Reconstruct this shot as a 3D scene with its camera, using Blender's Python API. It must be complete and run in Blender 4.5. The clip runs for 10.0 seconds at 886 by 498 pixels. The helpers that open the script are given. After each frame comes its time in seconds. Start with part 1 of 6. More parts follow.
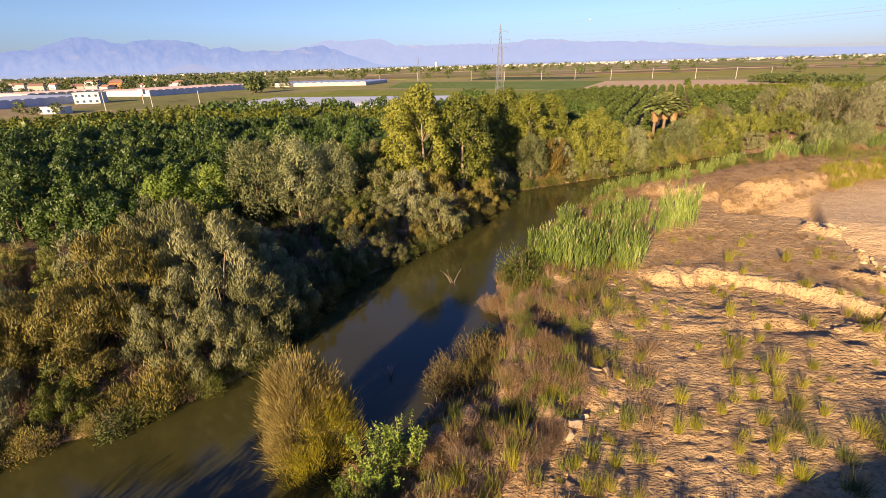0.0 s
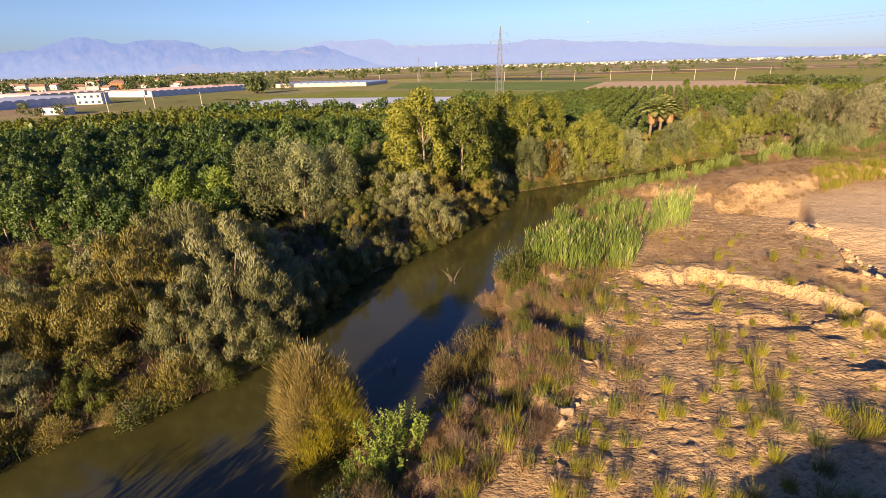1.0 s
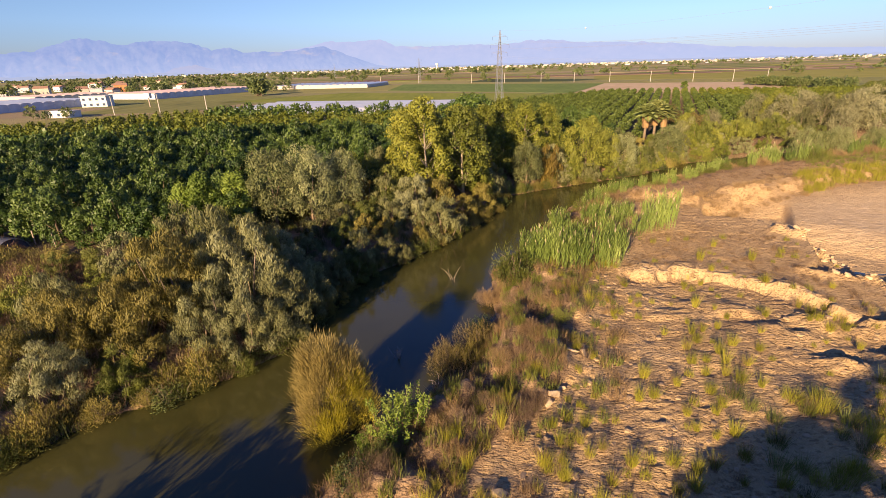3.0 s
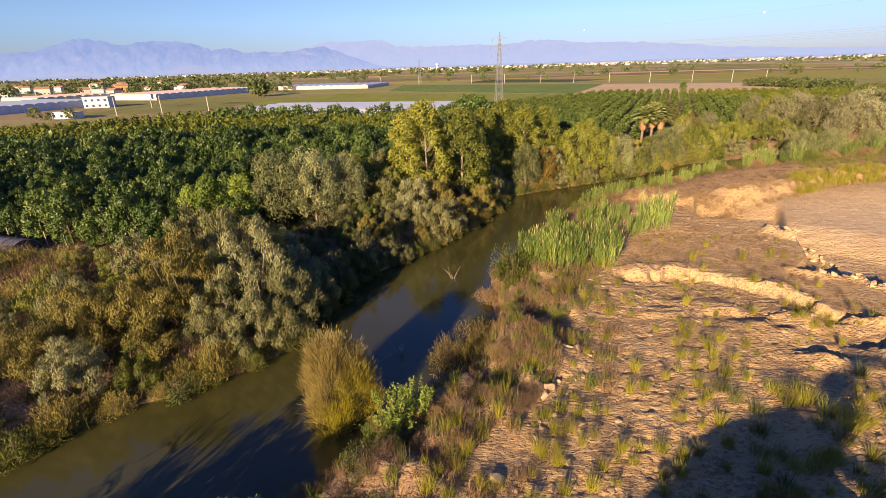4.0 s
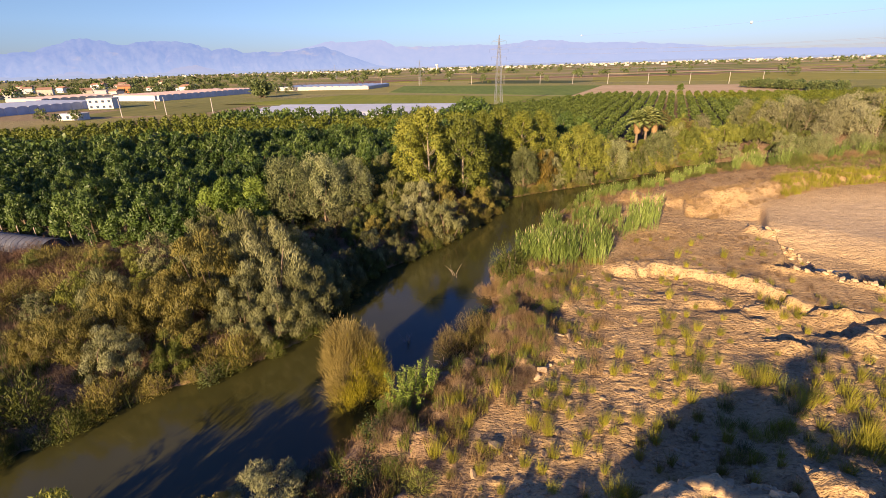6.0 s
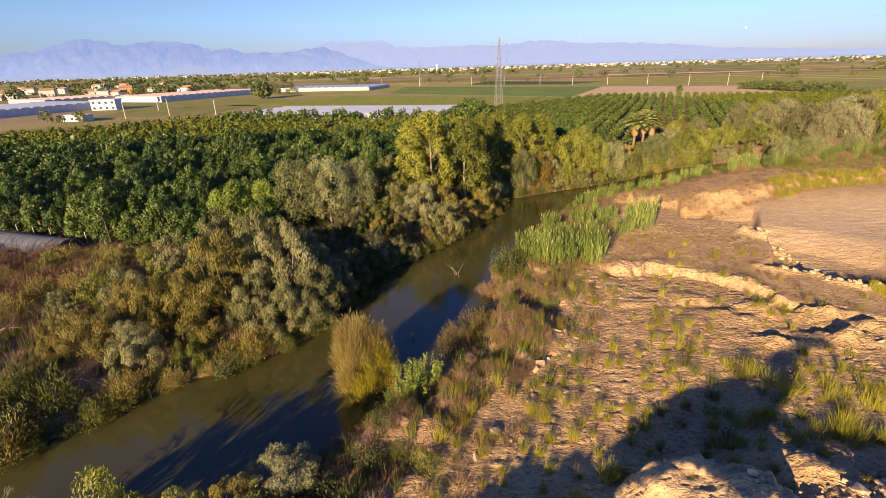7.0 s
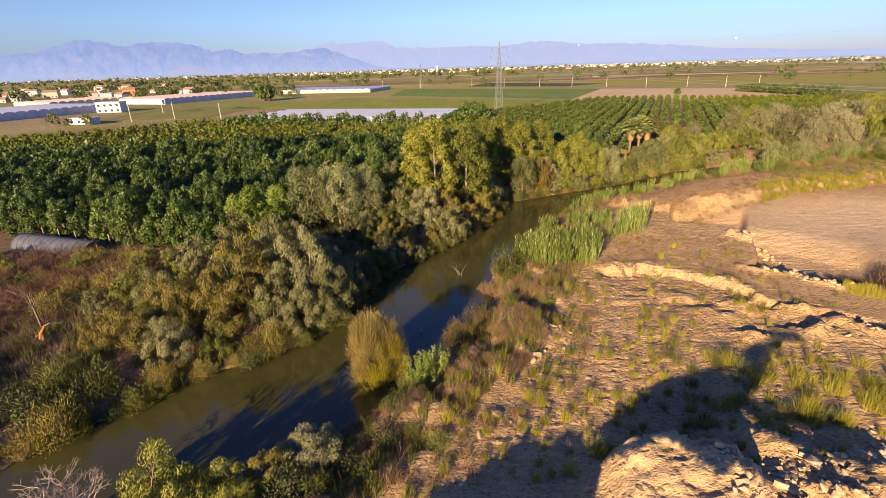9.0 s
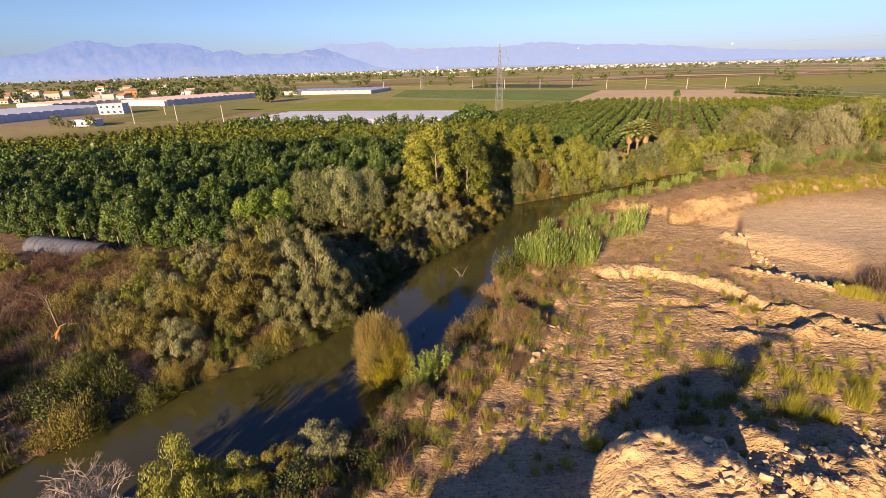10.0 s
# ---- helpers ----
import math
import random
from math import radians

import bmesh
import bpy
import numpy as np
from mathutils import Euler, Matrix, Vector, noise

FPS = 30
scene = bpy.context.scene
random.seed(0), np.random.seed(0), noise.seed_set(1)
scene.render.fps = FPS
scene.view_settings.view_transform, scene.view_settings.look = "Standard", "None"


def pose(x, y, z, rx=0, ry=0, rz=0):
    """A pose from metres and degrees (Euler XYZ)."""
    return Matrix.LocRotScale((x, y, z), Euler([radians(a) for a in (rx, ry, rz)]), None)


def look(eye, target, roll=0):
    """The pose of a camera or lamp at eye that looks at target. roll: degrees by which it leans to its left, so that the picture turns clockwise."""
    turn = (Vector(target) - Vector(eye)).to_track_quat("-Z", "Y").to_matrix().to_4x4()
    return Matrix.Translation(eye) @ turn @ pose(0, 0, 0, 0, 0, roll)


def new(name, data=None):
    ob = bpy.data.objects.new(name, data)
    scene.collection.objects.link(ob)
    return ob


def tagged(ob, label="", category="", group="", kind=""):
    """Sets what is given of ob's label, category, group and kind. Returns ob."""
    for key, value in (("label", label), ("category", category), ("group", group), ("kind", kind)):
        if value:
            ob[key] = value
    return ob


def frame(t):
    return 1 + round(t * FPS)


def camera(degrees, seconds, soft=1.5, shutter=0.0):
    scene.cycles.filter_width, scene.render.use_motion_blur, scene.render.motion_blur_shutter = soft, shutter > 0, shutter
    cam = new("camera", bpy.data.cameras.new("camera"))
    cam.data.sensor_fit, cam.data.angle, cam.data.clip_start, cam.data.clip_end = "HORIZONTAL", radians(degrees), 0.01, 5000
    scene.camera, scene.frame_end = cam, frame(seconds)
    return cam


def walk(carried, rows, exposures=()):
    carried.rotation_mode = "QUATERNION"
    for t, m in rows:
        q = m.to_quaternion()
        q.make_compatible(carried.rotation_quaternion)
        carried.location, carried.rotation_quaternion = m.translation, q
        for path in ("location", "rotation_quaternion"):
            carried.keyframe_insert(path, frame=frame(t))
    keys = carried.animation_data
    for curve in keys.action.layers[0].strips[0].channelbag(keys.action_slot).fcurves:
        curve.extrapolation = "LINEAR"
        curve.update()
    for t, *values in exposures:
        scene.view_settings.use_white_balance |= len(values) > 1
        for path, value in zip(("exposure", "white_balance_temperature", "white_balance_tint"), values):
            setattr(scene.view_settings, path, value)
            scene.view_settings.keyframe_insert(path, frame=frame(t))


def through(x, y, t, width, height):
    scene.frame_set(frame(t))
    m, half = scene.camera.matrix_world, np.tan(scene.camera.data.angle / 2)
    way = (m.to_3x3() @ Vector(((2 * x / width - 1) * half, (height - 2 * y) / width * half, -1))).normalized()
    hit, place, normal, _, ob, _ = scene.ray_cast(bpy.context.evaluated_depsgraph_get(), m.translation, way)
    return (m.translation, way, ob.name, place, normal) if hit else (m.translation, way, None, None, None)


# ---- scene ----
import itertools

cam = camera(86.1, 10.0, 0.6)
# seconds, eye x y z in metres, yaw, pitch, roll in degrees
ROWS = [
    (0.0, 0.00, -0.00, 18.41, -0.06, -21.27, -1.65),
    (0.5, -0.01, -0.76, 18.69, -0.06, -21.26, -1.63),
    (1.0, -0.01, -1.52, 18.94, -0.05, -21.26, -1.64),
    (1.5, -0.01, -2.31, 19.22, -0.02, -21.26, -1.63),
    (2.0, -0.01, -3.06, 19.50, 0.01, -21.23, -1.66),
    (2.5, -0.01, -3.74, 19.78, 0.02, -21.21, -1.71),
    (4.0, -0.09, -5.85, 20.66, 0.04, -21.20, -1.73),
    (4.5, -0.11, -6.60, 20.93, 0.02, -21.18, -1.73),
    (5.0, -0.17, -7.43, 21.22, 0.02, -21.20, -1.71),
    (5.5, -0.27, -8.27, 21.49, -0.00, -21.21, -1.69),
    (7.0, -0.68, -11.03, 22.48, -0.00, -21.17, -1.68),
    (7.5, -0.82, -11.90, 22.84, 0.01, -21.15, -1.67),
    (8.0, -0.93, -12.74, 23.21, 0.02, -21.15, -1.67),
    (8.5, -1.06, -13.53, 23.55, 0.01, -21.12, -1.68),
    (9.0, -1.17, -14.28, 23.92, -0.00, -21.11, -1.68),
    (9.5, -1.26, -14.95, 24.30, 0.01, -21.08, -1.68),
    (10.0, -1.34, -15.56, 24.68, 0.04, -21.05, -1.67),
]
walk(cam, [(t, pose(x, y, z, 90 + pitch, 0, yaw) @ pose(0, 0, 0, 0, 0, roll)) for t, x, y, z, yaw, pitch, roll in ROWS])

# ---- light: low warm sun from behind and to one side, clear sky ----
SUN_AZ, SUN_EL = radians(207.3), radians(16.8)   # clockwise from +y, above the ground
TO_SUN = Vector((math.sin(SUN_AZ) * math.cos(SUN_EL), math.cos(SUN_AZ) * math.cos(SUN_EL), math.sin(SUN_EL)))
world = bpy.data.worlds.new("sky")
scene.world = world
world.use_nodes = True
wn = world.node_tree
sky = wn.nodes.new("ShaderNodeTexSky")
sky.sky_type = "NISHITA"
sky.sun_disc = False
sky.sun_elevation = SUN_EL
sky.sun_rotation = SUN_AZ
sky.air_density, sky.dust_density, sky.ozone_density = 1.0, 0.1, 3.0
wn.nodes["Background"].inputs["Strength"].default_value = 0.052
cool = wn.nodes.new("ShaderNodeMix")
cool.data_type, cool.blend_type = "RGBA", "MULTIPLY"
cool.inputs[0].default_value = 1.0
cool.inputs[7].default_value = (0.95, 0.95, 1.13, 1)
wn.links.new(sky.outputs[0], cool.inputs[6])
# thin violet haze low over the horizon
wtc, wsep, wramp, whaze = (wn.nodes.new(k) for k in ("ShaderNodeTexCoord", "ShaderNodeSeparateXYZ", "ShaderNodeValToRGB", "ShaderNodeMix"))
wn.links.new(wtc.outputs["Generated"], wsep.inputs[0])
wn.links.new(wsep.outputs["Z"], wramp.inputs[0])
wramp.color_ramp.elements[0].position, wramp.color_ramp.elements[0].color = 0.0, (0.55, 0.59, 0.86, 1)
wramp.color_ramp.elements[1].position, wramp.color_ramp.elements[1].color = 0.16, (1.0, 1.0, 1.0, 1)
mid = wramp.color_ramp.elements.new(0.08)
mid.color = (0.86, 0.93, 1.13, 1)
high = wramp.color_ramp.elements.new(0.55)
high.color = (0.64, 0.8, 1.33, 1)
whaze.data_type, whaze.blend_type = "RGBA", "MULTIPLY"
whaze.inputs[0].default_value = 1.0
wn.links.new(cool.outputs[2], whaze.inputs[6])
wn.links.new(wramp.outputs[0], whaze.inputs[7])
wn.links.new(whaze.outputs[2], wn.nodes["Background"].inputs["Color"])
sun = new("sun", bpy.data.lights.new("sun", "SUN"))
sun.data.energy, sun.data.angle, sun.data.color = 5.0, radians(0.55), (1.0, 0.71, 0.42)
sun.matrix_world = look(TO_SUN * 50, (0, 0, 0))
scene.view_settings.exposure = 1.3


# ---- materials ----
def material(name, rough=0.8, spec=0.3, metal=0.0):
    m = bpy.data.materials.new(name)
    m.use_nodes = True
    b = m.node_tree.nodes["Principled BSDF"]
    b.inputs["Roughness"].default_value = rough
    b.inputs["Specular IOR Level"].default_value = spec
    b.inputs["Metallic"].default_value = metal
    return m, m.node_tree, b


def ramp(nt, fac, stops):
    r = nt.nodes.new("ShaderNodeValToRGB")
    while len(r.color_ramp.elements) < len(stops):
        r.color_ramp.elements.new(0.5)
    for e, (p, c) in zip(r.color_ramp.elements, stops):
        e.position, e.color = p, (*c, 1)
    nt.links.new(fac, r.inputs[0])
    return r.outputs[0]


def noise_tex(nt, scale, detail=4.0, rough=0.55, stretch=None, kind="Object"):
    tc = nt.nodes.new("ShaderNodeTexCoord")
    n = nt.nodes.new("ShaderNodeTexNoise")
    n.inputs["Scale"].default_value, n.inputs["Detail"].default_value, n.inputs["Roughness"].default_value = scale, detail, rough
    src = tc.outputs[kind]
    if stretch:
        mp = nt.nodes.new("ShaderNodeMapping")
        mp.inputs["Scale"].default_value = stretch
        nt.links.new(src, mp.inputs[0])
        src = mp.outputs[0]
    nt.links.new(src, n.inputs["Vector"])
    return n.outputs["Fac"]


def mix(nt, fac, a, b, how="MIX"):
    n = nt.nodes.new("ShaderNodeMix")
    n.data_type, n.blend_type = "RGBA", how
    for sock, v in ((n.inputs[0], fac), (n.inputs[6], a), (n.inputs[7], b)):
        if isinstance(v, (int, float)):
            sock.default_value = v
        elif isinstance(v, tuple):
            sock.default_value = (*v, 1)
        else:
            nt.links.new(v, sock)
    return n.outputs[2]


def math_node(nt, op, a, b=0.0):
    n = nt.nodes.new("ShaderNodeMath")
    n.operation = op
    for sock, v in zip(n.inputs, (a, b)):
        if isinstance(v, (int, float)):
            sock.default_value = v
        else:
            nt.links.new(v, sock)
    return n.outputs[0]


def bump(nt, bsdf, height, strength=0.5, distance=0.05):
    n = nt.nodes.new("ShaderNodeBump")
    n.inputs["Strength"].default_value, n.inputs["Distance"].default_value = strength, distance
    nt.links.new(height, n.inputs["Height"])
    nt.links.new(n.outputs[0], bsdf.inputs["Normal"])


def plain(name, colour, rough=0.7, metal=0.0, vary=0.25, scale=3.0):
    m, nt, b = material(name, rough, 0.3, metal)
    c = ramp(nt, noise_tex(nt, scale), [(0.25, tuple(v * (1 - vary) for v in colour)), (0.75, tuple(min(1, v * (1 + vary)) for v in colour))])
    nt.links.new(c, b.inputs["Base Color"])
    return m


def foliage(name, dark, mid, pale, through=0.14, patch=0.7, rough=0.6, each=0.18):
    """Leaves: each one a little different, patches of the crown and whole plants too."""
    m, nt, b = material(name, rough, 0.35)
    geo, info = nt.nodes.new("ShaderNodeNewGeometry"), nt.nodes.new("ShaderNodeObjectInfo")
    clump = noise_tex(nt, 0.55, 3.0)
    f = math_node(nt, "ADD", math_node(nt, "MULTIPLY", geo.outputs["Random Per Island"], each), math_node(nt, "MULTIPLY", clump, patch))
    f = math_node(nt, "ADD", f, math_node(nt, "MULTIPLY", math_node(nt, "SUBTRACT", info.outputs["Random"], 0.5), 0.45))
    c = ramp(nt, f, [(0.12, dark), (0.48, mid), (0.85, pale)])
    nt.links.new(c, b.inputs["Base Color"])
    t = nt.nodes.new("ShaderNodeBsdfTranslucent")
    nt.links.new(c, t.inputs["Color"])
    mx = nt.nodes.new("ShaderNodeMixShader")
    mx.inputs[0].default_value = through
    nt.links.new(b.outputs[0], mx.inputs[1])
    nt.links.new(t.outputs[0], mx.inputs[2])
    nt.links.new(mx.outputs[0], nt.nodes["Material Output"].inputs["Surface"])
    return m


M_WILLOW = foliage("silver willow leaves", (0.075, 0.078, 0.026), (0.175, 0.178, 0.066), (0.34, 0.335, 0.17))
M_SAGE = foliage("sage green leaves", (0.08, 0.09, 0.028), (0.178, 0.196, 0.068), (0.33, 0.34, 0.155))
M_SILVER = foliage("silver-grey leaves", (0.115, 0.11, 0.05), (0.235, 0.225, 0.11), (0.37, 0.36, 0.2))
M_YELLOWGREEN = foliage("yellow-green leaves", (0.08, 0.098, 0.012), (0.185, 0.2, 0.026), (0.33, 0.325, 0.06))
M_OLIVE = foliage("olive green leaves", (0.046, 0.057, 0.009), (0.124, 0.14, 0.022), (0.25, 0.258, 0.052))
M_POPLAR = foliage("yellowing poplar leaves", (0.075, 0.092, 0.012), (0.165, 0.18, 0.02), (0.29, 0.285, 0.04))
M_GOLD = foliage("golden autumn leaves", (0.12, 0.085, 0.013), (0.22, 0.155, 0.024), (0.33, 0.235, 0.045))
M_ORCHARD = foliage("orchard leaves", (0.018, 0.042, 0.006), (0.056, 0.096, 0.014), (0.15, 0.205, 0.04), 0.14, 0.7, 0.5, 0.24)
M_OCHRE = foliage("ochre green leaves", (0.105, 0.092, 0.016), (0.215, 0.182, 0.037), (0.38, 0.32, 0.086))
M_RUSSET = foliage("russet dry brush", (0.07, 0.038, 0.022), (0.14, 0.078, 0.042), (0.22, 0.135, 0.075))
M_YOUNG = foliage("young orchard leaves", (0.055, 0.076, 0.008), (0.13, 0.152, 0.014), (0.215, 0.228, 0.028), 0.14, 0.5)
M_ROWS = foliage("pruned orchard leaves", (0.032, 0.052, 0.008), (0.075, 0.105, 0.016), (0.15, 0.185, 0.035))
M_GREEN = foliage("fresh green leaves", (0.07, 0.115, 0.012), (0.16, 0.225, 0.026), (0.27, 0.34, 0.055), 0.25)
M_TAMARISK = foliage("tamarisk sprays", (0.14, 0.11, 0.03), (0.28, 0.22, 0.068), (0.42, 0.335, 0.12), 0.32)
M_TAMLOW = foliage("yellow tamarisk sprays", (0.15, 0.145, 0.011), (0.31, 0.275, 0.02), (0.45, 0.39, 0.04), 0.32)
M_REED = foliage("reed blades", (0.08, 0.125, 0.022), (0.18, 0.24, 0.045), (0.32, 0.38, 0.1))
M_PLUME = foliage("reed plumes", (0.32, 0.25, 0.15), (0.45, 0.36, 0.22), (0.55, 0.46, 0.32))
M_GRASS = foliage("yellow-green grass", (0.14, 0.14, 0.014), (0.29, 0.27, 0.026), (0.45, 0.395, 0.06))
M_DRY = foliage("dry grass", (0.16, 0.10, 0.046), (0.285, 0.19, 0.088), (0.42, 0.30, 0.15))
M_SCRUB = foliage("brown scrub twigs", (0.12, 0.08, 0.048), (0.225, 0.15, 0.088), (0.34, 0.24, 0.145))
M_DARKLEAF = foliage("dark broad leaves", (0.024, 0.036, 0.008), (0.05, 0.07, 0.015), (0.115, 0.135, 0.03))
M_PALM = foliage("palm fronds", (0.12, 0.15, 0.04), (0.24, 0.27, 0.08), (0.37, 0.385, 0.14))
M_SKIRT = foliage("dead palm skirt", (0.22, 0.14, 0.06), (0.34, 0.21, 0.09), (0.44, 0.29, 0.14))
M_BROWNLEAF = foliage("olive-brown leaves", (0.075, 0.06, 0.018), (0.15, 0.115, 0.034), (0.25, 0.195, 0.07))
M_FAR = foliage("distant foliage", (0.05, 0.075, 0.025), (0.11, 0.14, 0.04), (0.19, 0.21, 0.08))
M_BARK = plain("bark", (0.20, 0.15, 0.10), 0.9, 0, 0.4, 4.0)
M_PALEBARK = plain("pale bark", (0.30, 0.25, 0.18), 0.9, 0, 0.3, 4.0)
M_GREYWOOD = plain("grey dead wood", (0.33, 0.265, 0.215), 0.9, 0, 0.3, 5.0)
M_WOUND = plain("raw orange wood", (0.48, 0.17, 0.04), 0.8, 0, 0.25, 5.0)
M_STEEL = plain("galvanised steel", (0.33, 0.34, 0.36), 0.5, 0.6, 0.15, 2.0)
M_WIRE = plain("aluminium wire", (0.48, 0.48, 0.52), 0.5, 0.5, 0.1, 2.0)
M_CONCRETE = plain("weathered concrete", (0.50, 0.46, 0.40), 0.85, 0, 0.2, 1.5)
M_WHITE = plain("white paint", (0.56, 0.55, 0.55), 0.6, 0, 0.08, 0.6)
M_FILM = plain("greenhouse film", (0.38, 0.40, 0.46), 0.3, 0, 0.12, 0.25)
M_FILMWALL = plain("blue-grey greenhouse film", (0.42, 0.46, 0.58), 0.35, 0, 0.18, 0.3)
M_TUNNEL = plain("dusty grey tunnel film", (0.10, 0.105, 0.125), 0.45, 0, 0.25, 1.2)
M_TILE = plain("terracotta roof", (0.36, 0.21, 0.14), 0.8, 0, 0.2, 2.0)
M_CREAM = plain("cream render", (0.55, 0.49, 0.40), 0.8, 0, 0.12, 0.8)
M_ORANGE = plain("orange render", (0.58, 0.23, 0.1), 0.8, 0, 0.12, 0.8)
M_PINKROOF = plain("faded pink roof sheet", (0.66, 0.48, 0.40), 0.6, 0, 0.12, 0.2)
M_GLASS_SHADE = plain("dark glass and tunnel shade", (0.05, 0.07, 0.12), 0.15, 0, 0.2, 1.0)
M_ROCK = plain("pale limestone rubble", (0.47, 0.345, 0.205), 0.9, 0, 0.3, 2.5)
M_BALLW = plain("white marker paint", (0.62, 0.60, 0.60), 0.4, 0, 0.05, 2.0)


# ---- mesh helpers ----
def mesh_of(name, verts, faces, mats, smooth=False, index=None):
    me = bpy.data.meshes.new(name)
    me.from_pydata(np.asarray(verts, float).tolist(), [], [tuple(f) for f in faces])
    for m in (mats if isinstance(mats, (list, tuple)) else [mats]):
        me.materials.append(m)
    if smooth:
        me.polygons.foreach_set("use_smooth", [True] * len(me.polygons))
    if index is not None:
        me.polygons.foreach_set("material_index", list(index))
    me.update()
    return me


def part(name, me, parent, label="", m=None):
    ob = new(name, me)
    ob.parent = parent
    if m is not None:
        ob.matrix_basis = m
    return tagged(ob, label) if label else ob


def thing(name, x, y, z, label, category, group="", rot=0.0, s=(1, 1, 1), kind=""):
    e = new(name)
    e.empty_display_size = 0.3
    e.matrix_basis = Matrix.LocRotScale((x, y, z), Euler((0, 0, rot)), s)
    return tagged(e, label, category, group, kind)


class Soup:
    """Gathers vertices and faces of one mesh."""

    def __init__(self):
        self.v, self.f, self.n, self.i = [], [], 0, []

    def add(self, verts, faces, mat=0):
        verts = np.asarray(verts, float)
        self.v.append(verts)
        self.f.extend([tuple(k + self.n for k in f) for f in faces])
        self.i.extend([mat] * len(faces))
        self.n += len(verts)
        return self

    def box(self, x0, x1, y0, y1, z0, z1, mat=0):
        v = [(x, y, z) for z in (z0, z1) for y in (y0, y1) for x in (x0, x1)]
        return self.add(v, [(0, 2, 3, 1), (4, 5, 7, 6), (0, 1, 5, 4), (2, 6, 7, 3), (0, 4, 6, 2), (1, 3, 7, 5)], mat)

    def tube(self, pts, radii, sides=6, mat=0):
        pts = [Vector(p) for p in pts]
        ring = []
        for k, p in enumerate(pts):
            d = (pts[min(k + 1, len(pts) - 1)] - pts[max(k - 1, 0)]).normalized()
            a = d.orthogonal().normalized()
            b = d.cross(a)
            ring += [p + (a * math.cos(q) + b * math.sin(q)) * radii[k] for q in [2 * math.pi * j / sides for j in range(sides)]]
        f = [(k * sides + j, k * sides + (j + 1) % sides, (k + 1) * sides + (j + 1) % sides, (k + 1) * sides + j) for k in range(len(pts) - 1) for j in range(sides)]
        f += [tuple(range(sides))[::-1], tuple((len(pts) - 1) * sides + j for j in range(sides))]
        return self.add([tuple(v) for v in ring], f, mat)

    def mesh(self, name, mats, smooth=False):
        return mesh_of(name, np.concatenate(self.v), self.f, mats, smooth, self.i)


def unit(a):
    return a / (np.linalg.norm(a, axis=-1, keepdims=True) + 1e-9)


def leaf_quads(pos, way, face, length, width):
    """Diamond leaves: from pos along way, turned to face."""
    side = unit(np.cross(way, face))
    length, width = np.reshape(length, (-1, 1)), np.reshape(width, (-1, 1))
    v = np.stack([pos, pos + way * length * 0.45 + side * width * 0.5, pos + way * length, pos + way * length * 0.45 - side * width * 0.5], 1)
    return v.reshape(-1, 3), np.arange(len(pos) * 4).reshape(-1, 4)


def clump_leaves(rng, clumps, per, length, width, outward=0.6, up=0.6, wild=0.6, shell=0.16, tilt=0.38):
    """Leaves over ellipsoid clumps, rows of x y z rx ry rz."""
    c = np.repeat(np.asarray(clumps, float), per, 0)
    d = unit(rng.normal(size=(len(c), 3)))
    d[:, 2] = np.where(d[:, 2] < -0.35, -d[:, 2], d[:, 2])
    r = rng.random((len(c), 1)) ** shell
    pos = c[:, :3] + d * r * c[:, 3:6]
    face = unit(d + rng.normal(size=d.shape) * tilt)
    way = d * outward + np.array([0, 0, up]) + rng.normal(size=d.shape) * wild
    way = unit(way - face * (way * face).sum(1, keepdims=True) * 0.75)
    k = 0.65 + 0.7 * rng.random(len(c))
    return leaf_quads(pos, way, face, length * k, width * k)


def limb(soup, rng, a, b, r0, r1, bend=0.25, n=4, sides=5, mat=0):
    a, b = np.array(a, float), np.array(b, float)
    span = np.linalg.norm(b - a)
    off = rng.normal(size=3) * bend * span * 0.3
    pts = [a + (b - a) * k / n + off * math.sin(math.pi * k / n) for k in range(n + 1)]
    soup.tube(pts, [r0 + (r1 - r0) * k / n for k in range(n + 1)], sides, mat)
    return pts


# ---- ground ----
LEFT = [(-78, -40), (-52, -12), (-38, 2), (-31.5, 9.1), (-26.4, 14.6), (-24.0, 17.1), (-21.4, 20.0), (-18.0, 21.4), (-15.1, 23.9), (-12.4, 26.5), (-10.6, 33.0),
        (-8.6, 39.9), (-3.6, 44.4), (1.0, 50.6), (7.6, 60.9), (10.6, 70.2), (24.3, 76.8), (37.0, 82.4), (49.4, 91.3), (63.2, 95.6), (90, 104), (150, 118), (420, 150)]
RIGHT = [(-70, -48), (-44, -24), (-30, -8), (-24.5, 0), (-19.8, 4.9), (-13.6, 7.0), (-9.8, 10.0), (-7.0, 13.4), (-4.4, 17.4), (-1.4, 20.6), (1.4, 23.2), (3.0, 27.7), (4.2, 31.0), (4.4, 35.0), (4.9, 40.4),
         (9.2, 46.0), (13.6, 54.4), (18.6, 62.0), (26.2, 69.5), (34.7, 73.8), (48.1, 83.0), (62.4, 87.8), (92, 96), (152, 109), (421, 140)]
RIVER = np.array(LEFT + RIGHT[::-1], float)


def lattice(ix, iy, seed):
    h = (ix.astype(np.int64) * 374761393 + iy.astype(np.int64) * 668265263 + seed * 1442695041) & 0x7FFFFFFF
    h = ((h ^ (h >> 13)) * 1274126177) & 0x7FFFFFFF
    return ((h ^ (h >> 16)) & 0xFFFF) / 65535.0


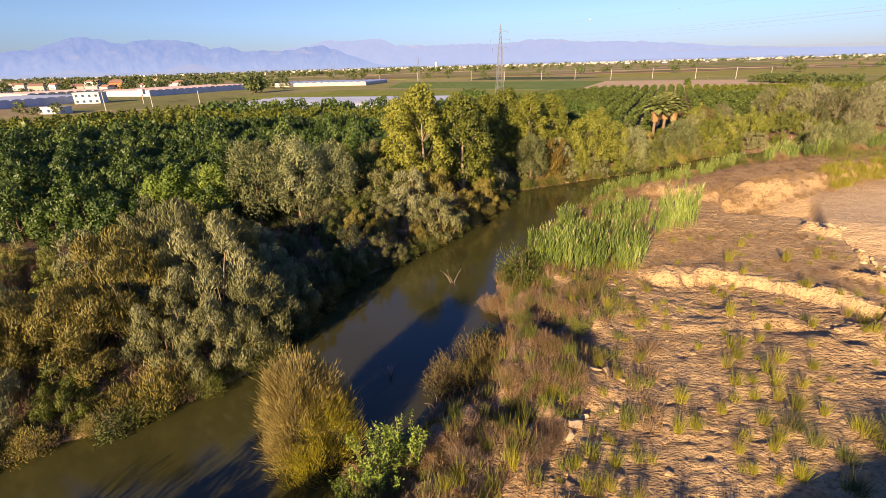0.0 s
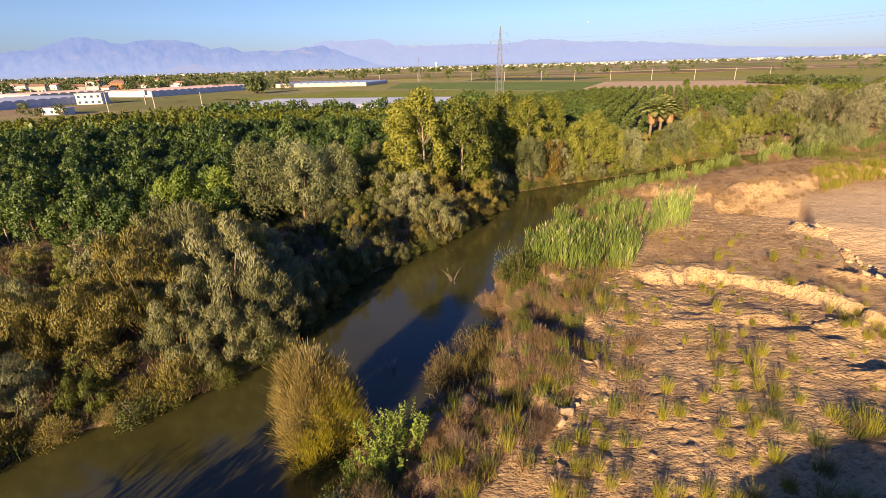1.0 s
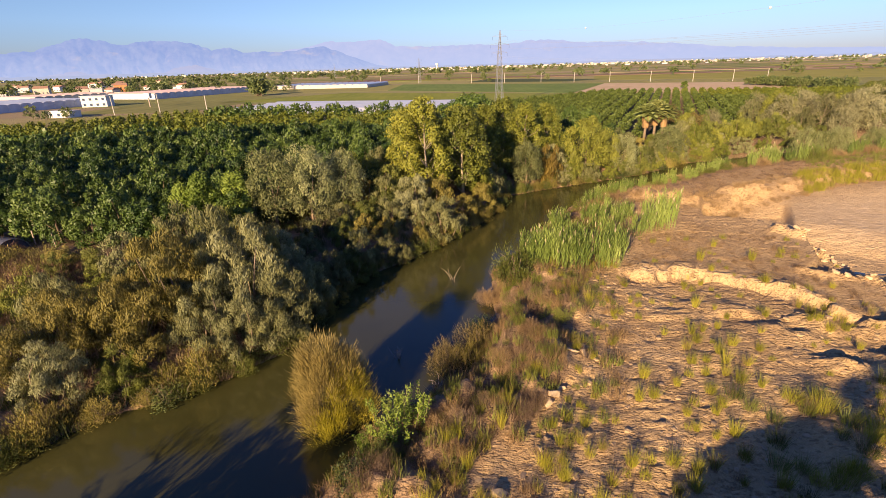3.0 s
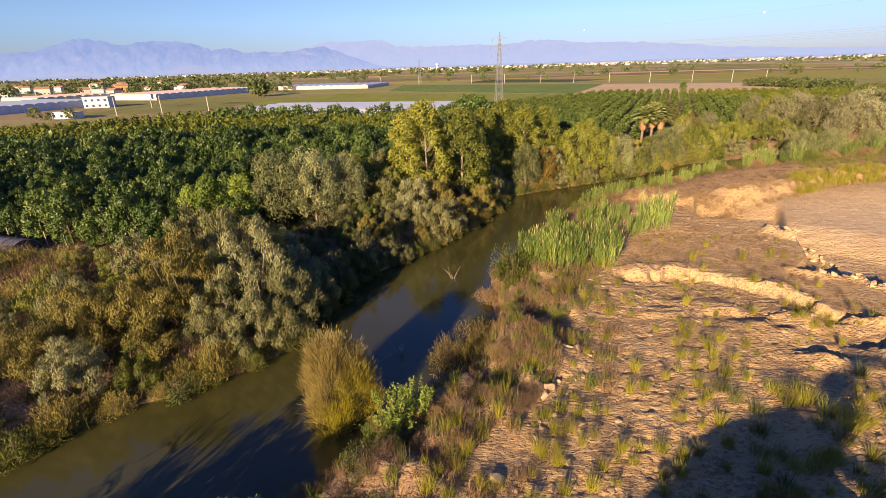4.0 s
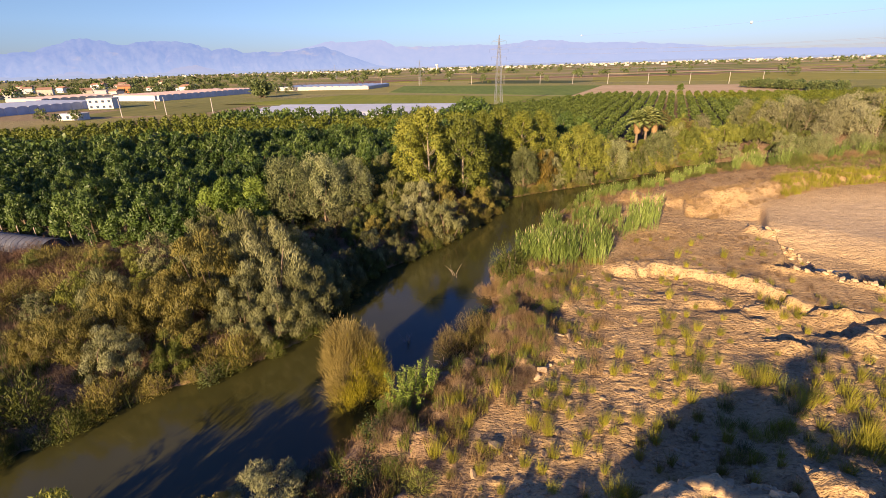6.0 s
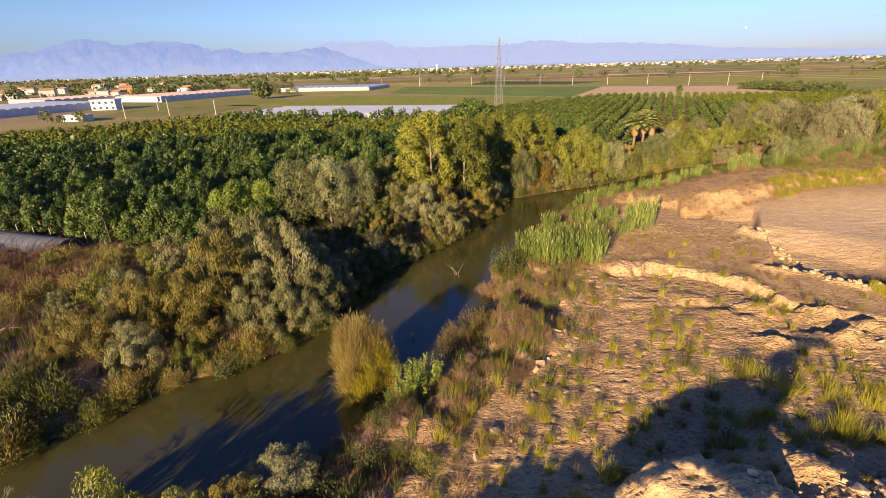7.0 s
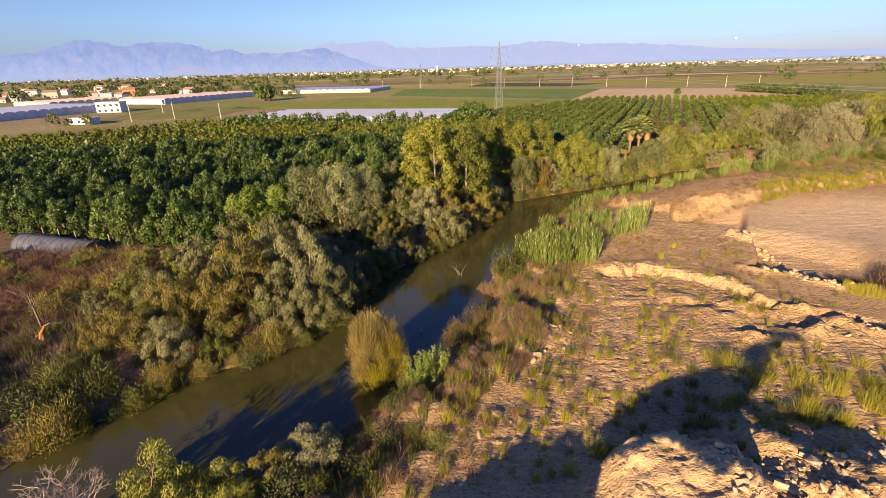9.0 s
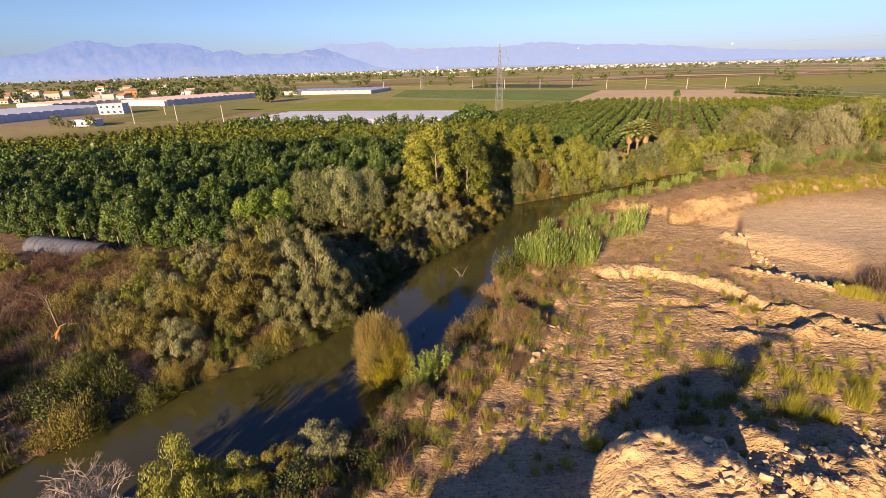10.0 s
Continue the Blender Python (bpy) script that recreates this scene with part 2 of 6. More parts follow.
def value_noise(x, y, seed=0):
    ix, iy = np.floor(x), np.floor(y)
    fx, fy = x - ix, y - iy
    fx, fy = fx * fx * (3 - 2 * fx), fy * fy * (3 - 2 * fy)
    a, b = lattice(ix, iy, seed), lattice(ix + 1, iy, seed)
    c, d = lattice(ix, iy + 1, seed), lattice(ix + 1, iy + 1, seed)
    return (a + (b - a) * fx) * (1 - fy) + (c + (d - c) * fx) * fy


def fbm(x, y, seed=0, octaves=4):
    return sum(value_noise(x * 2**k, y * 2**k, seed + k) * 0.5**k for k in range(octaves)) / sum(0.5**k for k in range(octaves)) - 0.5


def to_line(x, y, line):
    """Distance to a polyline, and on which side of it (left positive) and how far along (0 to 1)."""
    best, side, along = np.full(x.shape, 1e9), np.zeros(x.shape), np.zeros(x.shape)
    n = len(line) - 1
    for k, ((ax, ay), (bx, by)) in enumerate(zip(line[:-1], line[1:])):
        dx, dy = bx - ax, by - ay
        t = np.clip(((x - ax) * dx + (y - ay) * dy) / (dx * dx + dy * dy), 0, 1)
        d = np.hypot(x - ax - t * dx, y - ay - t * dy)
        near = d < best
        best = np.where(near, d, best)
        side = np.where(near, np.sign(dx * (y - ay) - dy * (x - ax)), side)
        along = np.where(near, (k + t) / n, along)
    return best, side, along


def inside(x, y, poly):
    hit = np.zeros(x.shape, bool)
    for (ax, ay), (bx, by) in zip(poly, np.roll(poly, -1, 0)):
        cross = (ay > y) != (by > y)
        hit ^= cross & (x < (bx - ax) * (y - ay) / (by - ay + 1e-12) + ax)
    return hit


def smooth(a, b, v):
    t = np.clip((v - a) / (b - a), 0, 1)
    return t * t * (3 - 2 * t)


SCARP = [(13.5, 34.2), (16.6, 35.4), (20.9, 35.1), (24.5, 33.6), (27.5, 31.5), (29.3, 28.6), (33.0, 24.5), (40, 21.5)]
SCARP_LOW = [(18.0, 27.2), (22.0, 27.6), (25.5, 26.4), (29.0, 26.8), (33.0, 23.6), (38.5, 20.9), (45, 19.5)]
EDGE = [(32.5, 52.2), (34.8, 51.3), (37.3, 49.7), (41.0, 47.4)]
RIDGE_A = [(37.7, 45.8), (39.7, 42.9), (39.9, 39.4), (39.4, 35.6)]
RIDGE_B = [(32.6, 35.1), (33.8, 33.5), (37.0, 33.0), (37.6, 31.0), (38.6, 29.9), (40.2, 29.0), (44.5, 26.6)]
SLUMPS = [(28.9, 26.1), (32.2, 25.3), (34.2, 23.1), (35.6, 22.0), (36.8, 20.4), (26.0, 21.1), (30.6, 21.6)]
BERM = [(28.5, 60.5), (36.0, 58.6), (42.0, 60.5), (50.0, 63.6), (58.0, 68.0), (72.0, 71.0), (95, 77)]


def mound(x, y, cx, cy, rx, ry, turn=0.0, p=2.0):
    c, s = math.cos(turn), math.sin(turn)
    u, v = ((x - cx) * c + (y - cy) * s) / rx, (-(x - cx) * s + (y - cy) * c) / ry
    return np.exp(-((u * u + v * v) ** (p / 2)))


def ground(x, y, fine=True):
    """Height of the ground over the river's surface."""
    x, y = np.asarray(x, float), np.asarray(y, float)
    wob = 0.9 * fbm(x * 0.35, y * 0.35, 3, 3)
    dl, _, _ = to_line(x, y, LEFT)
    dr, sr, _ = to_line(x, y, RIGHT)
    wet = inside(x, y, RIVER)
    right_side = sr < 0
    # opposite bank: a steep shoulder up to the orchard's level
    hl = 0.15 + 1.9 * smooth(0, 5.0, dl + wob) + 0.35 * smooth(5, 25, dl) + 0.25 * fbm(x * 0.3, y * 0.3, 9, 3)
    # near bank: hummocky shoulder, then worked sand
    e = dr + wob
    near = np.exp(-(((y - 22) / 60.0) ** 2))
    hr = 0.1 + 1.15 * smooth(0, 1, e / np.where(y > 56, 5.5, 2.6)) + 0.35 * smooth(2, 7, e)
    hum = smooth(0.5, 2.5, e) * (1 - smooth(5.5, 8.5, e)) * smooth(-5, 4, y) * (1 - smooth(40, 48, y))
    hr = hr + hum * (0.55 + 2.6 * fbm(x * 0.42, y * 0.42, 21, 3))
    if fine:
        flat = smooth(4.0, 9.0, e)
        ds, ss, _ = to_line(x, y, SCARP)
        north = ss > 0
        lip = ds + 3.4 * fbm(x * 0.55, y * 0.55, 33, 4) * np.where(north, -1, 1)
        run = 0.25 + 1.5 * value_noise(x * 0.7, y * 0.7, 36) ** 2
        fade = smooth(14.8, 18.5, x) * (1 - smooth(28.8, 31.5, x)) * (0.6 + 0.9 * value_noise(x * 0.45, y * 0.45, 34))
        hr = hr + fade * np.where(north, 0.5 * (1 - 0.6 * smooth(0.5, 6, lip)), -0.45 * (1 - smooth(0.8, 10.0, lip)) * smooth(-0.1, run, lip) + 0.5 * (1 - smooth(-0.1, run, lip)))
        hr = hr + fade * 0.5 * fbm(x * 1.6, y * 1.6, 39, 3) * (1 - smooth(0.6, 2.4, ds))
        d2, s2, _ = to_line(x, y, SCARP_LOW)
        l2 = d2 + 0.7 * fbm(x * 1.1, y * 1.1, 35, 3)
        hr = hr + (0.1 + 1.3 * value_noise(x * 0.4, y * 0.4, 38)) * np.where(s2 > 0, 0.32 * (1 - smooth(0.2, 4.0, l2)), -0.2 * (1 - smooth(0.5, 4.0, l2)) * smooth(-0.1, 0.4, l2) + 0.32 * (1 - smooth(-0.1, 0.4, l2)))
        da, _, _ = to_line(x, y, RIDGE_A)
        db, _, _ = to_line(x, y, RIDGE_B)
        dd, _, _ = to_line(x, y, BERM)
        rag = 0.65 + 1.4 * fbm(x * 0.8, y * 0.8, 41, 3)
        hr = hr + 1.0 * rag * np.exp(-((da / 0.7) ** 2)) + 0.55 * rag * np.exp(-((db / 0.5) ** 2))
        hr = hr + 1.5 * (0.8 + 1.6 * fbm(x * 0.35, y * 0.35, 43, 3)) * np.exp(-((dd / 2.0) ** 4))
        hr = hr - 0.45 * mound(x, y, 58, 52, 15, 9, 0.3, 4)
        # the flat breaks off to the bed behind it
        for line, deep in ((RIDGE_B, 2.2), (EDGE, 1.7)):
            dp, sp, along = to_line(x, y, line)
            lp = dp + 0.5 * fbm(x * 1.2, y * 1.2, 37, 3)
            hr = hr - deep * (sp > 0) * np.clip(lp / (0.9 * deep), 0, 1) ** 0.75 * (1 - smooth(2.6 * deep, 8.0 * deep, lp)) * smooth(0.0, 0.12, along) * (1 - smooth(0.93, 1.0, along))
        hr = np.where(e > 8, np.maximum(hr, 0.06), hr)
        for cx, cy in SLUMPS:
            hr = hr + 0.75 * rag * mound(x, y, cx - 0.4, cy - 0.8, 1.8, 0.8, -0.3) - 0.75 * mound(x, y, cx + 0.2, cy + 0.45, 1.6, 0.6, -0.3, 3.0)
        hr = hr + 1.0 * rag * mound(x, y, 25.4, 25.2, 3.2, 1.5, 0.3) + 0.7 * rag * mound(x, y, 32.5, 20.8, 5.0, 1.1, -0.15)
        # the heap of tipped sand: a rough ramp up to a broken crest, and rubble beside it
        crest = 7.1 - 0.075 * (x - 10.8) ** 2 + 0.9 * fbm(x * 0.8, y * 0.5, 81, 3) - y
        heap = smooth(6.6, 9.2, x + 0.5 * fbm(x * 1.1, y * 1.1, 82, 3)) * (1 - smooth(14.6, 15.5, x - 0.15 * (y - 5) + 0.9 * fbm(x * 0.9, y * 0.9, 83, 3)))
        tip = heap * smooth(-1.1, 0.15, crest) * (1 - 0.8 * smooth(0.5, 9.0, crest))
        hr = hr + tip * (2.3 + 1.1 * fbm(x * 0.55, y * 0.8, 84, 4)) + heap * (crest > -0.5) * (crest < 7) * (0.35 * (0.5 - 2 * np.abs(fbm(x * 0.9 + y * 0.4, y * 1.5, 85, 3))) + 0.22 * fbm(x * 2.6, y * 3.4, 86, 2))
        hr = hr + 1.5 * rag * mound(x, y, 19.8, 4.3, 6.5, 2.5, 0.25, 3.0)
        hr = hr + 0.9 * rag * mound(x, y, 18.2, 8.3, 2.6, 0.9, -0.5) + 0.55 * rag * mound(x, y, 20.2, 13.5, 1.6, 4.2, -0.35)
        hr = hr - 0.7 * mound(x, y, 14.5, 11.8, 5.5, 2.6, 0.5, 3.0)
        # churned surface, worn in bands across the slope
        track = smooth(9, 13, e) * north * (1 - smooth(7, 12, ds))
        churn = (1 - 0.85 * track) * (1 - 0.55 * smooth(38, 46, x)) * flat * (1 - smooth(70, 90, x)) * (1 - smooth(64, 76, y))
        bands = fbm(x * 0.55 + 0.8 * fbm(x, y, 5, 2), y * 3.0 + 0.3 * x, 51, 3)
        hr = hr + churn * (0.17 * bands + 0.15 * (0.5 - 2 * np.abs(fbm(x * 0.7, y * 1.9 + 0.3 * x, 61, 4))) + 0.13 * (0.5 - 2 * np.abs(fbm(x * 1.2 + y, y * 4.4 - 0.8 * x, 66, 2))) + 0.35 * fbm(x * 0.16, y * 0.16, 71, 2))
    h = np.where(right_side, hr, hl)
    h = np.where(wet, -0.15 - 0.9 * smooth(0.0, 2.5, np.minimum(dl, dr)), h)
    # the wide plain
    far = smooth(110, 170, np.hypot(x, y - 30))
    plain_h = np.where(right_side & (y < 90), 1.8, 2.45)
    return np.where(wet, h, h * (1 - far) + plain_h * far)


def at(x, y):
    return float(ground(np.array([x]), np.array([y]))[0])


def axis(stops):
    """Grid lines: (from, to, step) stretches in order."""
    out = []
    for a, b, s in stops:
        out.append(np.linspace(a, b, max(2, int(round((b - a) / s))), endpoint=False))
    return np.concatenate(out + [[stops[-1][1]]])


GX = axis([(-4800, -800, 800), (-800, -200, 100), (-200, -66, 12), (-66, -14, 0.8), (-14, -5, 0.35), (-5, 4, 0.22), (4, 34, 0.17), (34, 46, 0.24), (46, 100, 0.6), (100, 220, 12), (220, 820, 100), (820, 4820, 800)])
GY = axis([(-4800, -800, 800), (-800, -120, 85), (-120, -26, 9), (-26, 0, 0.9), (0, 22, 0.17), (22, 57, 0.22), (57, 76, 0.4), (76, 132, 0.9), (132, 260, 12), (260, 860, 100), (860, 4860, 800)])
gx, gy = np.meshgrid(GX, GY)
gz = ground(gx, gy)
nx, ny = len(GX), len(GY)
me = bpy.data.meshes.new("ground")
me.vertices.add(nx * ny)
me.vertices.foreach_set("co", np.stack([gx, gy, gz], -1).ravel())
ia = (np.arange(ny - 1)[:, None] * nx + np.arange(nx - 1)).ravel()
quads = np.stack([ia, ia + 1, ia + nx + 1, ia + nx], 1)
me.loops.add(quads.size)
me.loops.foreach_set("vertex_index", quads.ravel())
me.polygons.add(len(quads))
me.polygons.foreach_set("loop_start", np.arange(len(quads)) * 4)
me.polygons.foreach_set("use_smooth", np.ones(len(quads), bool))
me.update()
me.validate()
# what covers the ground: red = turf and litter, green = orchard soil, blue = far farmland
dl, _, _ = to_line(gx, gy, LEFT)
dr, sr, _ = to_line(gx, gy, RIGHT)
ds, ss, _ = to_line(gx, gy, SCARP)
right_side = sr < 0
plateau = (ss > 0) * smooth(0.3, 1.5, ds) * (1 - smooth(6, 12, ds)) * (1 - smooth(42, 48, gx))
litter = np.clip(np.where(right_side, np.maximum((1 - smooth(4.5, 9.5, dr)) * 0.9, 0.26 * plateau), 0.9), 0, 1)
soil = np.where(right_side, 0.0, smooth(14, 22, dl))
farm = smooth(190, 250, np.hypot(gx, gy - 30))
# alpha: fresh pale sand on the scarp's face, the heap and the far bed
fresh = np.where(right_side, np.clip(0.3 * (1 - smooth(0.3, 1.6, ds)) * (gx < 31) * smooth(14.8, 18.5, gx) + mound(gx, gy, 58, 50, 20, 12, 0.3, 4) + 0.45 * mound(gx, gy, 11.5, 4.6, 5, 3.6, 0, 6), 0, 1), 0)
col = me.color_attributes.new("cover", "FLOAT_COLOR", "POINT")
col.data.foreach_set("color", np.stack([litter, soil, farm, fresh], -1).ravel())

M_GROUND, nt, b = material("sandy ground", 0.95, 0.1)
att = nt.nodes.new("ShaderNodeAttribute")
att.attribute_name = "cover"
sep = nt.nodes.new("ShaderNodeSeparateColor")
nt.links.new(att.outputs["Color"], sep.inputs[0])
sand = ramp(nt, noise_tex(nt, 0.35, 6), [(0.28, (0.35, 0.226, 0.106)), (0.52, (0.48, 0.324, 0.155)), (0.75, (0.56, 0.393, 0.20))])
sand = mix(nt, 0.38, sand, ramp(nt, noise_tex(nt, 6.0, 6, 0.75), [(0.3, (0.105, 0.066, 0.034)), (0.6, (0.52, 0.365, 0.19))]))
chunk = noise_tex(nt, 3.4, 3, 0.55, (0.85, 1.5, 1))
# small shade painted into the colour of hollows that the bump sinks
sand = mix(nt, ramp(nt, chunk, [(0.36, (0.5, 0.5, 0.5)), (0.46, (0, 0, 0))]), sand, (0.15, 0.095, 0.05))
pale = ramp(nt, noise_tex(nt, 1.1, 6, 0.65), [(0.28, (0.48, 0.335, 0.18)), (0.5, (0.60, 0.44, 0.25)), (0.75, (0.66, 0.50, 0.30))])
sand = mix(nt, math_node(nt, "MULTIPLY", att.outputs["Alpha"], 0.85), sand, pale)
turf = ramp(nt, noise_tex(nt, 1.3, 6, 0.7), [(0.3, (0.14, 0.092, 0.052)), (0.5, (0.275, 0.183, 0.105)), (0.72, (0.39, 0.275, 0.16))])
soilc = ramp(nt, noise_tex(nt, 0.8, 5), [(0.3, (0.10, 0.07, 0.045)), (0.7, (0.22, 0.155, 0.095))])
edge = math_node(nt, "ADD", sep.outputs["Red"], math_node(nt, "MULTIPLY", math_node(nt, "SUBTRACT", noise_tex(nt, 0.9, 5, 0.65), 0.5), 1.15))
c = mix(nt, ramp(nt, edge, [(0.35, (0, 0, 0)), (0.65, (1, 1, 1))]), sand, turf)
c = mix(nt, sep.outputs["Green"], c, soilc)
# far farmland: long plots of crop, stubble and bare soil
mp = nt.nodes.new("ShaderNodeMapping")
mp.inputs["Scale"].default_value = (0.0045, 0.0125, 1)
mp.inputs["Rotation"].default_value = (0, 0, 0.1)
tc = nt.nodes.new("ShaderNodeTexCoord")
nt.links.new(tc.outputs["Object"], mp.inputs[0])
vor = nt.nodes.new("ShaderNodeTexVoronoi")
vor.distance = "CHEBYCHEV"
vor.inputs["Scale"].default_value = 1.0
nt.links.new(mp.outputs[0], vor.inputs["Vector"])
sv = nt.nodes.new("ShaderNodeSeparateColor")
nt.links.new(vor.outputs["Color"], sv.inputs[0])
plots = ramp(nt, sv.outputs["Red"], [(0.0, (0.19, 0.21, 0.07)), (0.3, (0.33, 0.30, 0.10)), (0.5, (0.23, 0.24, 0.08)), (0.68, (0.42, 0.32, 0.19)), (0.82, (0.30, 0.21, 0.14)), (1.0, (0.38, 0.35, 0.12))])
plots = mix(nt, 0.3, plots, ramp(nt, noise_tex(nt, 0.05, 6, 0.6, (1, 6, 1)), [(0.3, (0.08, 0.09, 0.03)), (0.7, (0.30, 0.26, 0.10))]))
c = mix(nt, sep.outputs["Blue"], c, plots)
nt.links.new(c, b.inputs["Base Color"])
clod = nt.nodes.new("ShaderNodeTexVoronoi")
clod.inputs["Scale"].default_value = 2.6
nt.links.new(tc.outputs["Object"], clod.inputs["Vector"])
hgt = math_node(nt, "ADD", math_node(nt, "MULTIPLY", noise_tex(nt, 3.0, 4, 0.6, (0.8, 1.7, 1)), 1.3), math_node(nt, "MULTIPLY", clod.outputs["Distance"], 0.15))
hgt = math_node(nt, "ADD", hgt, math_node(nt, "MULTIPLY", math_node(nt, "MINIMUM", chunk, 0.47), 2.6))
hgt = math_node(nt, "ADD", hgt, math_node(nt, "MULTIPLY", noise_tex(nt, 11, 3, 0.6), 0.22))
hgt = math_node(nt, "ADD", hgt, math_node(nt, "MULTIPLY", noise_tex(nt, 3.4, 4, 0.68, (0.9, 1.4, 1)), 0.5))
hgt = math_node(nt, "MULTIPLY", hgt, math_node(nt, "SUBTRACT", 1.0, math_node(nt, "MULTIPLY", att.outputs["Alpha"], 0.7)))
bump(nt, b, hgt, 1.0, 0.17)
me.materials.append(M_GROUND)
tagged(new("ground", me), "sandy river bank, turf and wide farmland", "ground", kind="structure")

# ---- river ----
M_WATER, nt, b = material("murky river water", 0.11, 0.7)
b.inputs["IOR"].default_value = 1.38
nt.links.new(ramp(nt, noise_tex(nt, 0.12, 3), [(0.3, (0.041, 0.040, 0.011)), (0.7, (0.055, 0.053, 0.016))]), b.inputs["Base Color"])
bump(nt, b, noise_tex(nt, 1.1, 3, 0.5, (1, 0.7, 1)), 0.12, 0.05)
sheet = Soup()
sheet.add([(-90, -70, 0), (440, -70, 0), (440, 175, 0), (-90, 175, 0)], [(0, 1, 2, 3)])
tagged(new("water", sheet.mesh("water", M_WATER)), "slow murky olive-green river water", "river", kind="structure")


# ---- plants: a few meshes of each kind, many plants of their own ----
def willow_meshes(seed, height=6.0, spread=2.6, leaves=M_WILLOW, per=175, n=17, length=0.32, width=0.08, up=0.9, fat=1.12):
    """Many-stemmed riverside willow: leaning stems, plume-like clumps with gaps between."""
    rng = np.random.default_rng(seed)
    wood, clumps = Soup(), []
    for k in range(n):  # upright heads of foliage over an uneven dome
        u = (k + 0.5) / n
        a, q = k * 2.399 + rng.normal() * 0.3, math.sqrt(u) * rng.uniform(0.9, 1.1)
        top = height * (1.02 - 0.62 * q**2.2) * rng.uniform(0.64, 1.1)
        c = np.array([spread * q * math.cos(a), spread * q * math.sin(a), max(0.8, top - 0.9)])
        w = (0.44 + 0.34 * rng.random()) * fat * height / 6.0
        clumps.append((*c, w, w, w * (1.15 + 0.5 * rng.random())))
        if k % 3 == 0:
            limb(wood, rng, (0.25 * math.cos(a), 0.25 * math.sin(a), -0.3), c, 0.09, 0.025, 0.3)
    for k in range(n // 2):  # low skirt and inner growth
        a = rng.random() * 6.283
        r = spread * (0.35 + 0.6 * rng.random())
        w = 0.6 * fat * height / 6.0
        clumps.append((r * math.cos(a), r * math.sin(a), 0.3 + height * 0.36 * rng.random(), w, w, w * 1.2))
    v, f = clump_leaves(rng, clumps, per, length, width, 0.6, up, 0.32, 0.2, 0.24)
    return [("trunk", wood.mesh("stems", M_BARK)), ("crown", mesh_of("crown", v, f, leaves))]


def poplar_meshes(seed, height=11.5, spread=3.1, leaves=M_POPLAR):
    rng = np.random.default_rng(seed)
    wood, clumps = Soup(), []
    bole = limb(wood, rng, (0, 0, -0.3), (rng.normal() * 0.5, rng.normal() * 0.5, height * 0.93), 0.22, 0.03, 0.12, 6, 7)
    for k in range(62):
        z = height * (0.18 + 0.8 * (k / 62.0) ** 0.9)
        a = k * 2.399 + rng.normal() * 0.3
        prof = math.sin(math.pi * min(1, max(0.08, (z / height - 0.08) / 0.95)) ** 0.8) ** 0.7
        r = spread * prof * (0.45 + 0.6 * rng.random())
        b = bole[min(5, int(z / height * 6))]
        c = np.array([b[0] + r * math.cos(a), b[1] + r * math.sin(a), z])
        w = 0.6 + 0.45 * rng.random()
        clumps.append((*c, w, w, w * 1.15))
        if k % 3 == 0:
            limb(wood, rng, b - np.array([0, 0, 0.6]), c, 0.05, 0.015, 0.2, 3, 4)
    v, f = clump_leaves(rng, clumps, 150, 0.24, 0.2, 0.4, 0.15, 0.8, 0.2, 0.26)
    return [("trunk", wood.mesh("trunk", M_PALEBARK, True)), ("crown", mesh_of("crown", v, f, leaves))]


def round_tree_meshes(seed, height=7.4, spread=2.95, leaves=M_ORCHARD, n=34, per=56, length=0.44, width=0.27, low=-0.08, bark=M_BARK, plume=0.0, tilt=0.22, head=0.30):
    """Orchard tree: short trunk, broad dense lumpy crown."""
    rng = np.random.default_rng(seed)
    wood, clumps = Soup(), []
    bole = limb(wood, rng, (0, 0, -0.3), (0, 0, height * 0.45), 0.17, 0.1, 0.1, 3, 6)
    for k in range(n):
        z = 1 - 2 * (k + 0.5) / n * 0.86
        a = k * 2.399 + rng.normal() * 0.35
        s = math.sqrt(max(0, 1 - z * z)) * (0.8 + 0.35 * rng.random())
        hh = height * (0.5 + low / 2)
        c = np.array([spread * 0.78 * s * math.cos(a), spread * 0.78 * s * math.sin(a), hh + (height - hh) * 0.82 * z * (0.85 + 0.25 * rng.random())])
        w = spread * (head + 0.17 * rng.random())
        clumps.append((*c, w, w, w * (1.1 + plume)))
        if k % 4 == 0:
            limb(wood, rng, bole[2], c, 0.06, 0.02, 0.2, 3, 4)
    v, f = clump_leaves(rng, clumps, per, length, width, 0.5, 0.2 + plume, 0.7, 0.14, tilt)
    return [("trunk", wood.mesh("trunk", bark)), ("crown", mesh_of("crown", v, f, leaves))]


